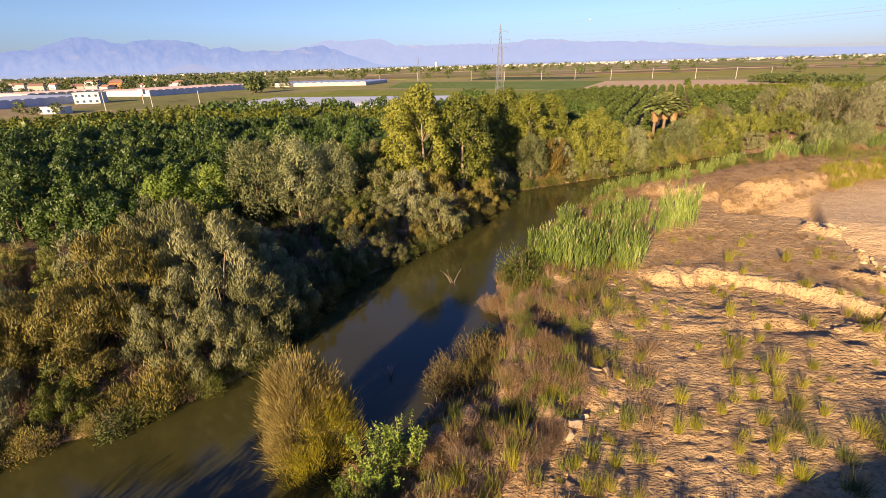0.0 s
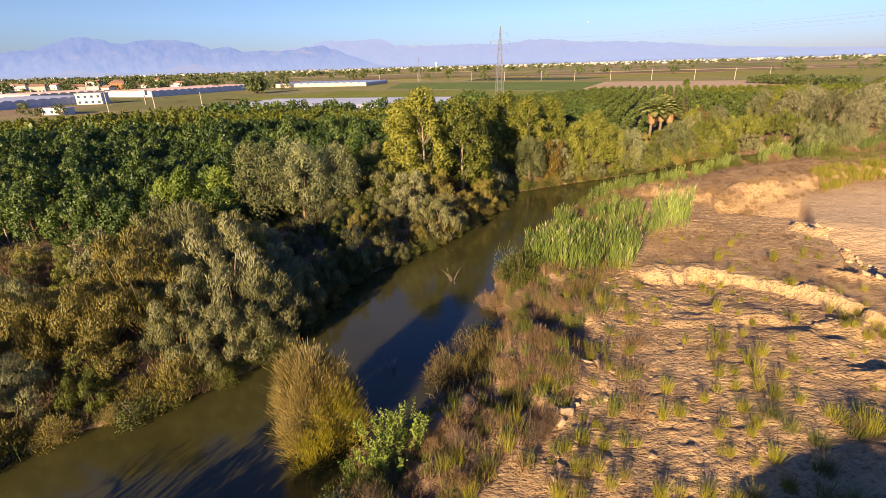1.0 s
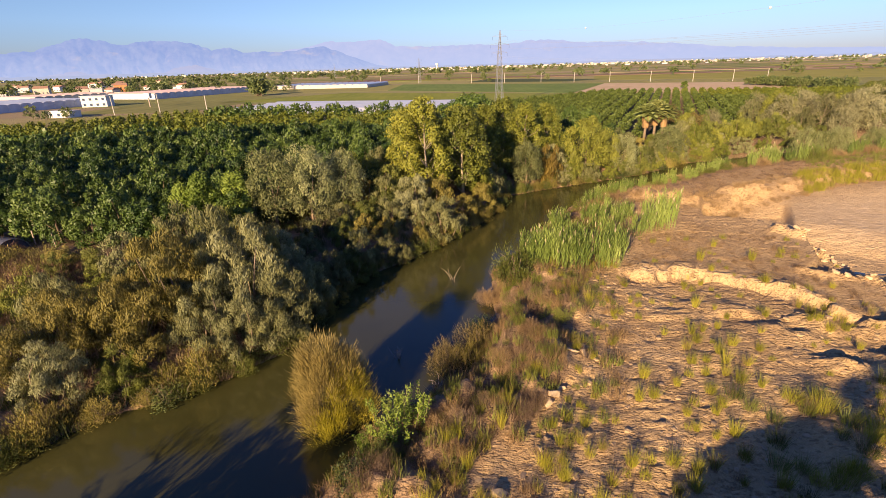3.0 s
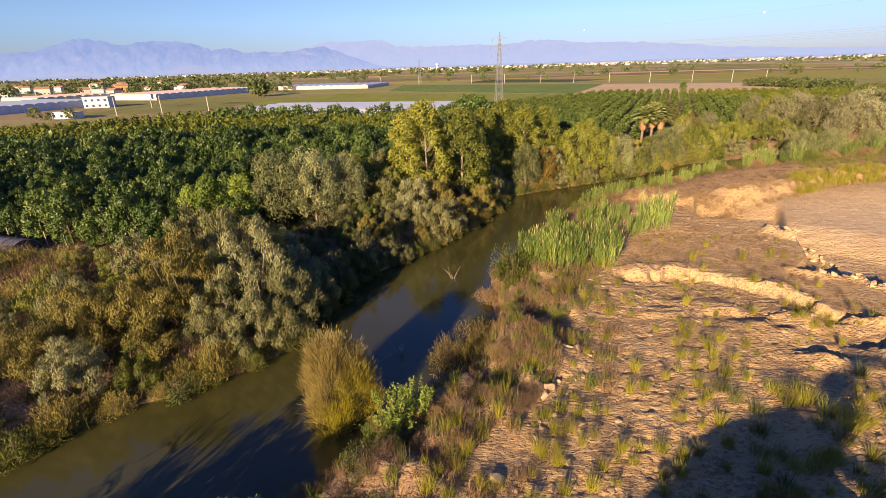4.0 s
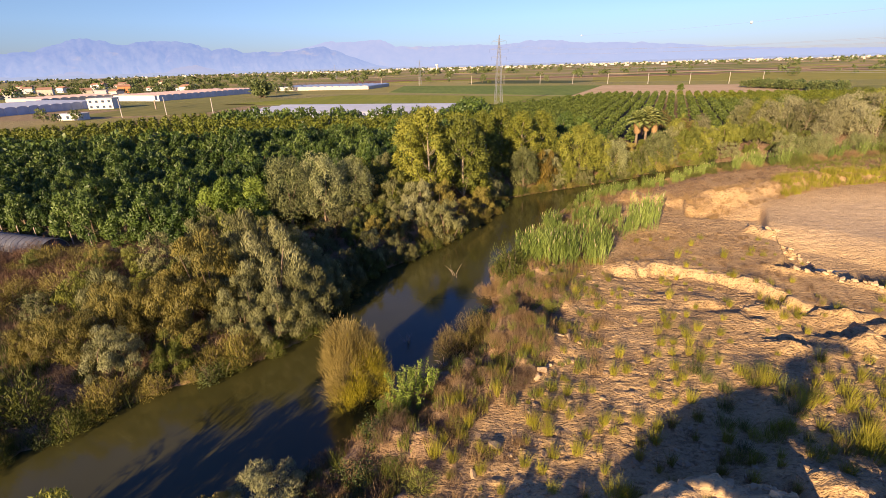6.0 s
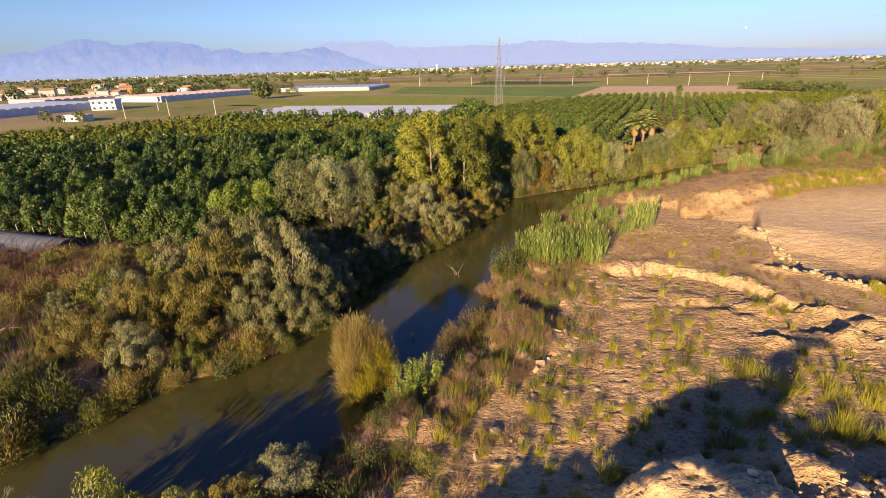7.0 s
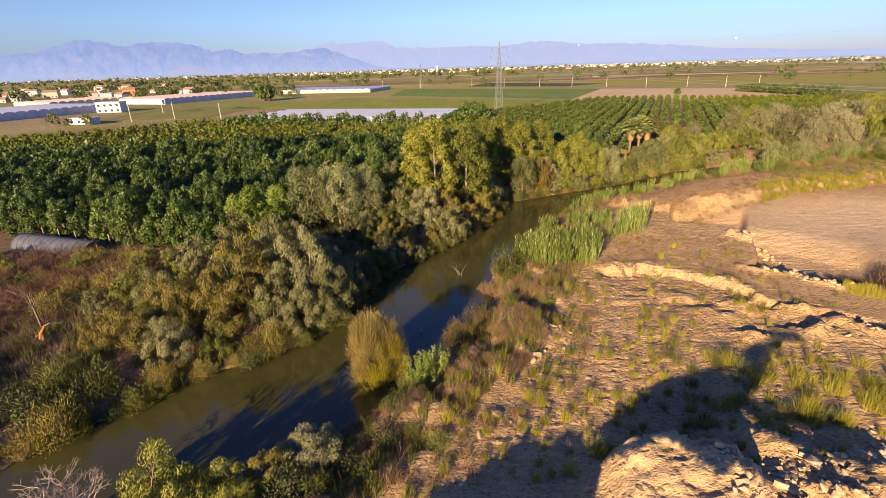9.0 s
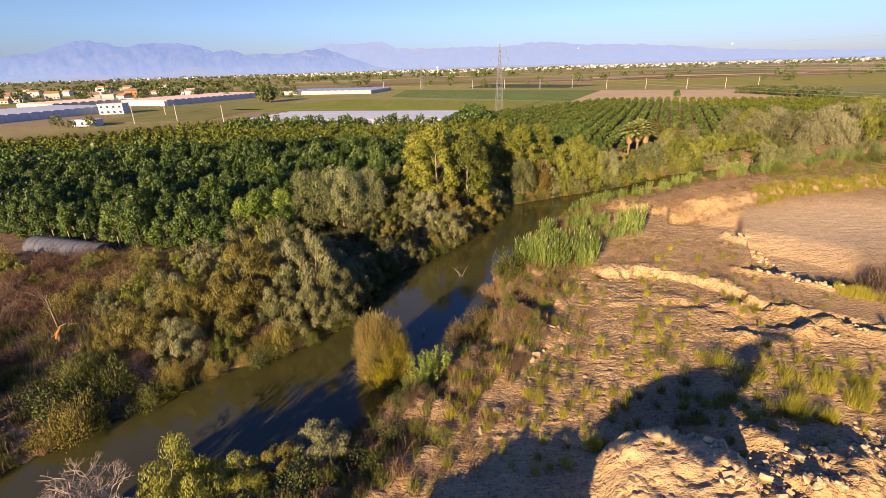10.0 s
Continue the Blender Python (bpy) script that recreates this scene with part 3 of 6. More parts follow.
def tamarisk_meshes(seed, height=6.0, rx=2.15):
    """Dense clump of upright feathery sprays, browner on top, yellow low down and along one flank."""
    rng = np.random.default_rng(seed)
    out = []
    for k in range(12):
        a, r, wood = rng.random() * 6.283, 0.5 * rng.random(), Soup()
        limb(wood, rng, (r * math.cos(a), r * math.sin(a), -0.8), (2.2 * r * math.cos(a), 2.2 * r * math.sin(a), height * 0.8), 0.05, 0.015, 0.1, 4, 4)
        out.append(("stem", wood.mesh("stem", M_BARK)))
    tufts = 300  # sprays stand in bundles that fan out upwards
    tz, ta = rng.random(tufts) ** 0.85, rng.random(tufts) * 6.283
    tr = rx * np.sqrt(1 - 0.8 * tz**3.2) * (0.90 + 0.14 * np.sin(ta * 3 + seed) + 0.08 * rng.normal(size=tufts)) * rng.random(tufts) ** 0.22
    base = np.stack([tr * np.cos(ta) * 1.05 - 0.45 * tz + 0.25, tr * np.sin(ta) * 0.95 + 0.25 * tz, tz * height * 0.86], 1)
    n = tufts * 150
    t = np.repeat(np.arange(tufts), 150)
    lean = rng.normal(size=(n, 3)) * np.array([0.2, 0.2, 0.36])
    pos = base[t] + lean
    way = unit(np.stack([0.34 * np.cos(ta[t]), 0.34 * np.sin(ta[t]), np.ones(n)], 1) + lean * 0.9 + rng.normal(size=(n, 3)) * 0.16)
    face = unit(np.stack([np.cos(ta[t]), np.sin(ta[t]), 0.3 * np.ones(n)], 1) + rng.normal(size=(n, 3)) * 0.5)
    v, f = leaf_quads(pos, way, face, 0.36 * (0.5 + 0.9 * rng.random(n)), np.full(n, 0.026))
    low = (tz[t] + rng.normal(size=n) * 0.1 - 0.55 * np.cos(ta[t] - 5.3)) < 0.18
    v = v.reshape(-1, 4, 3)
    keep = v[:, :, 2].min(1) > -0.05
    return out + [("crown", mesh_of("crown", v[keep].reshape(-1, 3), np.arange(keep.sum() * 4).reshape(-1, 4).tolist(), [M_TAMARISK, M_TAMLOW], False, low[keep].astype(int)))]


def shrub_meshes(seed, height=1.6, spread=1.1, leaves=M_OLIVE, n=700, length=0.26, width=0.075, up=0.8, wild=0.5, twigs=M_BARK, dome=0.35):
    rng = np.random.default_rng(seed)
    wood = Soup()
    for k in range(8):
        a, r = rng.random() * 6.283, spread * 0.6 * rng.random()
        limb(wood, rng, (0.1 * math.cos(a), 0.1 * math.sin(a), -0.2), (r * math.cos(a), r * math.sin(a), height * 0.75), 0.03, 0.008, 0.3, 3, 4)
    d = unit(rng.normal(size=(n, 3)))
    d[:, 2] = np.abs(d[:, 2])
    a = np.arctan2(d[:, 1], d[:, 0])
    lump = 1 + 0.22 * np.sin(a * 3 + seed) + 0.15 * np.sin(a * 5 + d[:, 2] * 9 + seed * 2)
    r = rng.random(n) ** dome * lump
    pos = d * r[:, None] * np.array([spread, spread, height * 0.85])
    pos[:, 2] += 0.04
    way = unit(d * 0.6 + np.array([0, 0, up]) + rng.normal(size=(n, 3)) * wild)
    v, f = leaf_quads(pos, way, unit(d + rng.normal(size=(n, 3)) * 0.6), length * (0.6 + 0.8 * rng.random(n)), np.full(n, width))
    return [("trunk", wood.mesh("trunk", twigs)), ("crown", mesh_of("crown", v, f, leaves))]


def blades(rng, n, radius, height, width, lean=0.45, bend=0.35):
    """Grass blades, each of two pieces that bow outwards."""
    a, r = rng.random(n) * 6.283, radius * np.sqrt(rng.random(n))
    foot = np.stack([r * np.cos(a), r * np.sin(a), np.full(n, -0.05)], 1)
    out = np.stack([np.cos(a), np.sin(a), 0 * a], 1)
    h = height * (0.5 + 0.6 * rng.random(n))
    way = out * (lean * (r / (radius + 1e-6)))[:, None] + rng.normal(size=(n, 3)) * 0.16
    way[:, 2] = 1
    mid = foot + way * (h * 0.55)[:, None]
    tip = mid + (way + out * bend) * (h * 0.45)[:, None]
    s = unit(np.cross(way, rng.normal(size=(n, 3)))) * width
    v = np.stack([foot - s * 0.6, foot + s * 0.6, mid + s * 0.5, mid - s * 0.5, tip], 1).reshape(-1, 3)
    k = np.arange(n)[:, None] * 5
    return v, [tuple(q) for q in (k + np.array([0, 1, 2, 3])).tolist()] + [tuple(q) for q in (k + np.array([3, 2, 4])).tolist()]


def reed_meshes(seed, n=26, height=3.4, radius=0.9):
    """Giant reeds: stalks with arching blades in two ranks and pale plumes."""
    rng = np.random.default_rng(seed)
    stalk, pos, way, ln, pl = Soup(), [], [], [], Soup()
    for k in range(n):
        a, r = rng.random() * 6.283, radius * math.sqrt(rng.random())
        h = height * (0.65 + 0.4 * rng.random())
        foot = np.array([r * math.cos(a), r * math.sin(a), -0.1])
        lean = np.array([rng.normal() * 0.10 + 0.06 * math.cos(a), rng.normal() * 0.10 + 0.06 * math.sin(a), 1.0])
        tip = foot + lean * h
        stalk.tube([foot, tip], [0.016, 0.006], 3)
        q = rng.random() * 6.283
        for j in range(11):
            t = 0.22 + 0.75 * j / 10
            s = q + math.pi * (j % 2) + rng.normal() * 0.4
            pos.append(foot + lean * h * t)
            way.append((0.32 * math.cos(s), 0.32 * math.sin(s), 0.95))
            ln.append(0.9 * (1 - 0.35 * t))
        if k % 9 == 0:
            pl.tube([tip - lean * 0.05, tip + lean * 0.22, tip + lean * 0.45], [0.02, 0.05, 0.01], 4)
    pos, way, ln = np.array(pos), unit(np.array(way)), np.array(ln)
    v, f = leaf_quads(pos, way, unit(rng.normal(size=pos.shape) + np.array([0, 0, 0.6])), ln, np.full(len(pos), 0.07))
    stalk.add(v, f.tolist())
    stalk.add(np.concatenate(pl.v), pl.f, 1)
    return stalk.mesh("reed_clump", [M_REED, M_PLUME])


def sapling_meshes(seed, height=3.3, stems=40, radius=1.8, leaves=M_GREEN, length=0.15, width=0.08, per=95):
    """Upright suckers with leaves all along them."""
    rng = np.random.default_rng(seed)
    out, pos = [], []
    for k in range(stems):
        a, r = rng.random() * 6.283, radius * math.sqrt(rng.random())
        h = height * (0.42 + 0.58 * rng.random() ** 1.6) * (1 - 0.25 * r / radius)
        foot = np.array([0.6 * r * math.cos(a), 0.6 * r * math.sin(a), -0.1])
        tip = np.array([r * math.cos(a), r * math.sin(a), h])
        wood = Soup()
        limb(wood, rng, foot, tip, 0.022, 0.007, 0.1, 3, 4)
        out.append(("stem", wood.mesh("stem", M_BARK)))
        t = rng.random(per) ** 0.7
        pos.append(foot + (tip - foot) * t[:, None] + rng.normal(size=(per, 3)) * np.array([0.085, 0.085, 0.05]))
    pos = np.concatenate(pos)
    way = unit(rng.normal(size=pos.shape) + np.array([0, 0, 0.45]))
    v, f = leaf_quads(pos, way, unit(rng.normal(size=pos.shape) + np.array([0, 0, 0.5])), length * (0.7 + 0.6 * rng.random(len(pos))), np.full(len(pos), width))
    return out + [("crown", mesh_of("crown", v, f, leaves))]


def bare_tree_meshes(seed, height=4.0, spread=1.6, bark=M_GREYWOOD):
    rng = np.random.default_rng(seed)
    wood = Soup()

    def grow(a, way, length, r, depth):
        b = a + way * length
        limb(wood, rng, a, b, r, r * 0.62, 0.3, 3, 5 if depth < 2 else 3)
        if depth < 5:
            for _ in range(3 if depth else 5):
                grow(b - way * length * 0.25 * rng.random(), unit(way + rng.normal(size=3) * 0.55 + np.array([0, 0, 0.1])), length * 0.68, r * 0.54, depth + 1)

    grow(np.array([0, 0, -0.3]), np.array([0.05, 0.0, 1.0]), height * 0.32, 0.10, 0)
    return [("trunk", wood.mesh("trunk", bark))]


def palm_meshes(seed, height=6.5):
    rng = np.random.default_rng(seed)
    bole, fr, sk = Soup(), [], []
    bole.tube([(0, 0, -0.3), (0.1, 0, height * 0.5), (0.15, 0.05, height)], [0.3, 0.24, 0.24], 8)
    v, f, n = [], [], 0
    for k in range(44):
        a, e = k * 2.399, radians(82 - 100 * (k / 44.0))
        d = np.array([math.cos(a) * math.cos(e), math.sin(a) * math.cos(e), math.sin(e)])
        base = np.array([0.15, 0.05, height])
        L = 2.4
        t = np.linspace(0.25, 1, 14)
        spine = base + d * (L * t)[:, None] + np.array([0, 0, -1.0]) * (0.7 * t**2.4)[:, None]
        side = unit(np.cross(d, [0, 0, 1.0]))
        for sgn in (1, -1):
            way = unit(side * sgn * 0.8 + d * 0.6 + np.array([0, 0, -0.15]))
            q, g = leaf_quads(spine, np.tile(way, (14, 1)), unit(np.array([0.2, -0.5, 0.8]) + rng.normal(size=(14, 3)) * 0.4), 0.95 * np.sin(np.pi * (0.2 + 0.7 * t)), np.full(14, 0.2))
            v.append(q)
            f += (g + n).tolist()
            n += len(q)
    fronds = mesh_of("fronds", np.concatenate(v), f, M_PALM)
    m = 700
    a, z = rng.random(m) * 6.283, rng.random(m)
    r = 0.3 + 0.5 * z * rng.random(m)
    pos = np.stack([0.12 + r * np.cos(a), r * np.sin(a), height * 0.72 + z * height * 0.25], 1)
    way = unit(np.stack([0.25 * np.cos(a), 0.25 * np.sin(a), -np.ones(m)], 1) + rng.normal(size=(m, 3)) * 0.15)
    q, g = leaf_quads(pos, way, unit(np.stack([np.cos(a), np.sin(a), 0 * a], 1)), np.full(m, 0.8), np.full(m, 0.14))
    return [("trunk", bole.mesh("trunk", M_BARK, True)), ("fronds", fronds), ("dead_skirt", mesh_of("dead_skirt", q, g, M_SKIRT))]


def set_plant(meshes, name, x, y, label, category, group="", s=1.0, rot=0.0, z=None, tall=1.0, sink=0.1):
    z = (at(x, y) if z is None else z) - sink
    if isinstance(meshes, bpy.types.Mesh):
        ob = new(name, meshes)
        ob.matrix_basis = Matrix.LocRotScale((x, y, z), Euler((0, 0, rot)), (s, s, s * tall))
        return tagged(ob, label, category, group)
    e = thing(name, x, y, z, label, category, group, rot, (s, s, s * tall))
    for n, m in meshes:
        part(n, m, e)
    return e


rnd = random.Random(4)
WILLOW = [willow_meshes(k, per=430, n=23, length=0.26, width=0.052) for k in range(4)]
WILLOW_M = [willow_meshes(5 + k, per=230, n=20, length=0.28, width=0.085) for k in range(3)]
OLIVEW_M = [willow_meshes(25 + k, 6.0, 2.7, M_OCHRE if k else M_OLIVE, 230, 20, 0.28, 0.085) for k in range(2)]
WILLOW_L = [willow_meshes(10 + k, per=150, n=20, width=0.1, length=0.32) for k in range(3)]
OLIVEW_L = [willow_meshes(15 + k, 6.0, 2.7, M_YELLOWGREEN if k else M_OLIVE, 150, 20, 0.32, 0.11) for k in range(2)]
GREYW_L = [round_tree_meshes(85 + k, 6.0, 2.6, M_SILVER, 32, 130, 0.32, 0.1, -0.16, M_BARK, 0.3, 0.22, 0.24) for k in range(2)]
OLIVEW = [willow_meshes(20 + k, 6.0, 2.7, M_OLIVE if k == 1 else M_OCHRE, 430, 23, 0.24, 0.055) for k in range(3)]
YELLW = [willow_meshes(35, 6.0, 2.6, M_YELLOWGREEN, 430, 23, 0.24, 0.055)]
GOLDW = [willow_meshes(30, 5.0, 1.8, M_GOLD, 110, 18)]
POPLAR = [poplar_meshes(40 + k) for k in range(3)]
GREENP = [poplar_meshes(50, 8.5, 1.9, M_GREEN)]
ORCHARD = [round_tree_meshes(60 + k, 5.6, 2.05, n=24, per=230, length=0.25, width=0.15, low=-0.12, plume=0.45, head=0.2) for k in range(4)]
ORCHARD_L = [round_tree_meshes(66 + k, 5.6, 2.05, n=22, per=105, length=0.36, width=0.22, low=-0.12, plume=0.45, head=0.22) for k in range(3)]
DENSE = [round_tree_meshes(70 + k, 8.5, 3.5, M_YELLOWGREEN, 40, 260, 0.22, 0.13, -0.1, M_BARK, 0.15, 0.22, 0.2) for k in range(2)]
GREYW = [round_tree_meshes(80 + k, 6.0, 2.6, M_SAGE, 30, 300, 0.23, 0.075, -0.02, M_BARK, 0.3, 0.22, 0.25) for k in range(3)]
TAMARISK = [tamarisk_meshes(90)]
REED = [reed_meshes(100 + k) for k in range(4)]
SAPLING = [sapling_meshes(110)]
PALM = [palm_meshes(120)]
BARE = [bare_tree_meshes(130 + k) for k in range(2)]
SHRUB_G = [shrub_meshes(140 + k, 1.5, 1.1, M_OLIVE, 2600, 0.15, 0.035, 0.9, 0.5) for k in range(3)]
SHRUB_D = [shrub_meshes(150 + k, 1.0, 1.2, M_DRY, 2600, 0.3, 0.017, 0.8, 0.6) for k in range(4)]
SHRUB_B = [shrub_meshes(160 + k, 1.7, 1.6, M_SCRUB, 2900, 0.38, 0.018, 0.6, 0.8) for k in range(3)]
SHRUB_R = [shrub_meshes(165 + k, 1.3, 1.7, M_RUSSET, 2900, 0.34, 0.018, 0.5, 0.9) for k in range(3)]
SHRUB_K = [shrub_meshes(170 + k, 1.5, 1.2, M_DARKLEAF, 1300, 0.13, 0.085, 0.3, 0.8) for k in range(3)]
SHRUB_W = [shrub_meshes(190 + k, 1.35, 1.3, M_BROWNLEAF if k else M_OCHRE, 3400, 0.2, 0.02, 0.9, 0.6) for k in range(2)]
SHRUB_Y = [shrub_meshes(180 + k, 1.7, 1.2, M_OCHRE, 2600, 0.16, 0.034, 1.0, 0.45) for k in range(2)]

# the bank across the river, named trees first: kind, x, y, scale, height factor
ACROSS = [
    (POPLAR[0], "poplar_tree", -1.4, 61.5, 1.2, 1.0, "tall yellowing poplar with pale trunk on the river bank"),
    (POPLAR[1], "poplar_tree", 3.2, 62.8, 1.08, 1.0, "tall yellowing poplar with pale trunk on the river bank"),
    (POPLAR[2], "poplar_tree", 5.9, 63.5, 0.62, 1.0, "young golden poplar at the edge of the water"),
    (POPLAR[1], "poplar_tree", 11.2, 81.0, 1.05, 1.0, "yellow-green poplar behind the river bank"),
    (POPLAR[0], "poplar_tree", 15.0, 79.0, 0.98, 1.0, "yellow-green poplar behind the river bank"),
    (POPLAR[2], "poplar_tree", 7.5, 76.0, 1.0, 1.0, "yellow-green poplar behind the river bank"),
    (POPLAR[2], "poplar_tree", -4.6, 66.0, 1.05, 1.0, "tall yellowing poplar with pale trunk on the river bank"),
    (POPLAR[0], "poplar_tree", 3.5, 70.0, 1.05, 1.0, "yellow-green poplar behind the river bank"),
    (POPLAR[1], "poplar_tree", 19.5, 84.0, 0.95, 1.0, "yellow-green poplar behind the river bank"),
    (GREYW[0], "willow_tree", 14.2, 73.2, 1.0, 1.25, "grey-green willow hanging over the water"),
    (GOLDW[0], "willow_tree", 18.6, 75.6, 1.1, 1.3, "golden yellow willow beside the water"),
    (DENSE[0], "broadleaf_tree", 26.0, 80.5, 1.12, 1.05, "dense olive-green tree with yellow tints on the bank"),
    (DENSE[1], "broadleaf_tree", 29.0, 81.5, 0.9, 1.0, "dense olive-green tree with yellow tints on the bank"),
    (GREYW[1], "willow_tree", 33.2, 82.5, 1.05, 1.05, "round silver-grey willow at the water's edge"),
    (GREYW[2], "willow_tree", 45.0, 90.5, 1.12, 1.0, "round silver-grey willow at the water's edge"),
    (WILLOW_M[0], "willow_tree", -3.6, 52.6, 0.92, 1.1, "silvery willow leaning over the dark water"),
    (WILLOW_M[1], "willow_tree", 0.3, 50.2, 0.95, 1.0, "silvery willow leaning over the dark water"),
    (GOLDW[0], "willow_tree", -10.6, 58.5, 0.95, 0.9, "golden yellow willow among grey ones"),
    (WILLOW_M[2], "willow_tree", -9.2, 66.0, 1.0, 1.2, "round silver-grey willow behind the bank"),
    (WILLOW_M[0], "willow_tree", -8.6, 41.2, 0.62, 1.35, "slender silvery willow on the dark bank"),
    (WILLOW_M[2], "willow_tree", -4.4, 43.4, 0.36, 1.2, "slender silvery willow on the dark bank"),
    (WILLOW[0], "willow_tree", -15.6, 29.4, 1.15, 1.2, "tall silver-grey willow with bright tips"),
    (WILLOW[2], "willow_tree", -18.8, 32.0, 1.15, 1.2, "tall silver-grey willow with bright tips"),
    (OLIVEW[0], "willow_tree", -20.6, 27.6, 1.15, 1.15, "tall golden-green willow beside the river"),
    (DENSE[0], "broadleaf_tree", -18.6, 58.0, 0.8, 1.0, "olive-green leafy tree at the orchard's edge"),
    (GREYW[0], "willow_tree", -20.0, 50.6, 1.25, 1.2, "broad grey-green willow at the orchard's edge"),
    (GREYW[1], "willow_tree", -16.0, 51.6, 1.2, 1.25, "broad grey-green willow at the orchard's edge"),
    (GREYW[2], "willow_tree", -12.6, 55.5, 1.1, 1.2, "round grey-green willow at the orchard's edge"),
    (DENSE[1], "broadleaf_tree", -13.5, 61.5, 0.8, 1.05, "olive-green leafy tree at the orchard's edge"),
    (GREENP[0], "poplar_tree", -26.2, 47.2, 0.86, 1.0, "fresh green poplar suckers at the orchard's edge"),
    (GREENP[0], "poplar_tree", -24.0, 48.6, 0.82, 1.0, "fresh green poplar suckers at the orchard's edge"),
    (GREENP[0], "poplar_tree", -28.6, 46.2, 0.74, 1.0, "fresh green poplar suckers at the orchard's edge"),
    (YELLW[0], "shrub", -21.2, 21.8, 0.55, 1.0, "yellow-green willow bush at the water's edge"),
    (SHRUB_Y[0], "shrub", -16.9, 23.2, 1.35, 1.15, "pale green rounded bush at the water's edge"),
    (WILLOW[3], "willow_tree", -13.4, 27.6, 0.85, 0.95, "silvery willow with drooping skirt over the water"),
    (WILLOW[0], "willow_tree", -12.7, 29.4, 0.95, 1.05, "silvery willow with drooping skirt over the water"),
    (WILLOW[1], "willow_tree", -11.6, 32.3, 0.8, 1.0, "silvery willow with drooping skirt over the water"),
    (WILLOW[2], "willow_tree", -14.9, 26.0, 0.8, 1.0, "silvery willow with drooping skirt over the water"),
    (WILLOW[3], "willow_tree", -10.6, 36.0, 0.7, 1.0, "slender silvery willow on the dark bank"),
    (OLIVEW[1], "willow_tree", -9.3, 38.8, 0.62, 1.0, "dark olive willow on the shaded bank"),
    (WILLOW_M[1], "willow_tree", -6.4, 42.6, 0.62, 1.0, "slender silvery willow on the dark bank"),
    (GOLDW[0], "willow_tree", -9.8, 34.5, 0.5, 0.9, "small brownish willow at the water's edge"),
    (SHRUB_Y[1], "shrub", -24.3, 17.8, 1.2, 1.1, "golden bush on the low river bank"),
    (SHRUB_Y[0], "shrub", -28.6, 12.4, 1.5, 1.25, "golden bush on the low river bank"),
]
for k, (kind, name, x, y, s, tall, label) in enumerate(ACROSS):
    set_plant(kind, name, x, y, label, "shrub" if name == "shrub" else "tree", "riverside trees", s, k * 1.7, None, tall)

# the thicket between them
taken = [(x, y, 1.6) for _, _, x, y, *_ in ACROSS] + [(-36.2, 21.8, 3.4), (-34.6, 20.2, 2.6), (-33.2, 18.6, 2.2)]
HOLLOW = np.array([(-11.4, 38.5), (-9.0, 35.6), (-5.6, 38.0), (-1.0, 46.0), (-2.0, 51.0), (-6.0, 57.5), (-12.0, 53.0), (-12.6, 46.0)], float)


def free(x, y, gap):
    if any(math.hypot(x - a, y - b) < max(gap, 0.6 * (gap + g)) for a, b, g in taken):
        return False
    taken.append((x, y, gap))
    return True


def bank_point(t, off):
    """A point off metres behind the far bank line, t from 0 to 1 along it."""
    pts = LEFT[2:21]
    k = min(len(pts) - 2, int(t * (len(pts) - 1)))
    u = t * (len(pts) - 1) - k
    (ax, ay), (bx, by) = pts[k], pts[k + 1]
    d = math.hypot(bx - ax, by - ay)
    return ax + (bx - ax) * u - (by - ay) / d * off, ay + (by - ay) * u + (bx - ax) / d * off


for k in range(4200):
    t, off = rnd.random(), 1.2 + 17 * rnd.random() ** 1.3
    x, y = bank_point(t, off)
    if x < -60 or (y > 66 and off > 10) or (x > 34 and off > 9) or (x < -33 and y < 27) or (36 < x < 52 and y > 84):
        continue
    if x < -33 and y > 38.5 - 0.34 * (x + 45):
        continue
    if (x < -36.5 and y < 38) or (x < -25.5 and y < 20.5) or not free(x, y, 1.9 if inside(np.array([x]), np.array([y]), HOLLOW)[0] else 2.5):
        continue
    s = rnd.uniform(0.65, 1.1) * (0.72 if off < 2.5 else 1.0) * (0.62 if x < -30 else 0.85 if x < -24 else 1.0) * (0.66 if inside(np.array([x]), np.array([y]), HOLLOW)[0] or -17 < x < -8 and 33 < y < 45 else 1.0)
    silver, olive = (WILLOW, OLIVEW) if off < 10 and y < 38 else (WILLOW_M, OLIVEW_M) if off < 9 and y < 66 else (WILLOW_L, OLIVEW_L)
    kind = rnd.choice(silver if rnd.random() < (0.42 if x < -22 or y > 50 else 0.7) else olive)
    label = "silver-grey bushy willow in the riverside thicket" if kind in silver else "olive-green bushy willow in the riverside thicket"
    set_plant(kind, "willow_tree", x, y, label, "tree", "riverside trees", s, rnd.random() * 6.28, None, rnd.uniform(0.85, 1.15))

# low bushes hanging over the water's edge
brim = []
for k in range(900):
    t, off = rnd.random(), rnd.uniform(-0.3, 1.3)
    x, y = bank_point(t, off)
    if x > 60 or (-9.5 < x < -2 and 36 < y < 47 and rnd.random() < 0.5) or any(math.hypot(x - a, y - b) < 1.1 for a, b in brim):
        continue
    brim.append((x, y))
    kind, label = rnd.choice([(SHRUB_G, "olive-green bush hanging over the water"), (SHRUB_Y, "yellow-green bush hanging over the water"), (SHRUB_G, "olive-green bush hanging over the water"), (SHRUB_K, "dark green bush at the foot of the bank")])
    set_plant(rnd.choice(kind), "riverside_bush", x, y, label, "shrub", "riverside shrubs", rnd.uniform(0.6, 1.15), rnd.random() * 6.28, 0.15, rnd.uniform(0.8, 1.2))

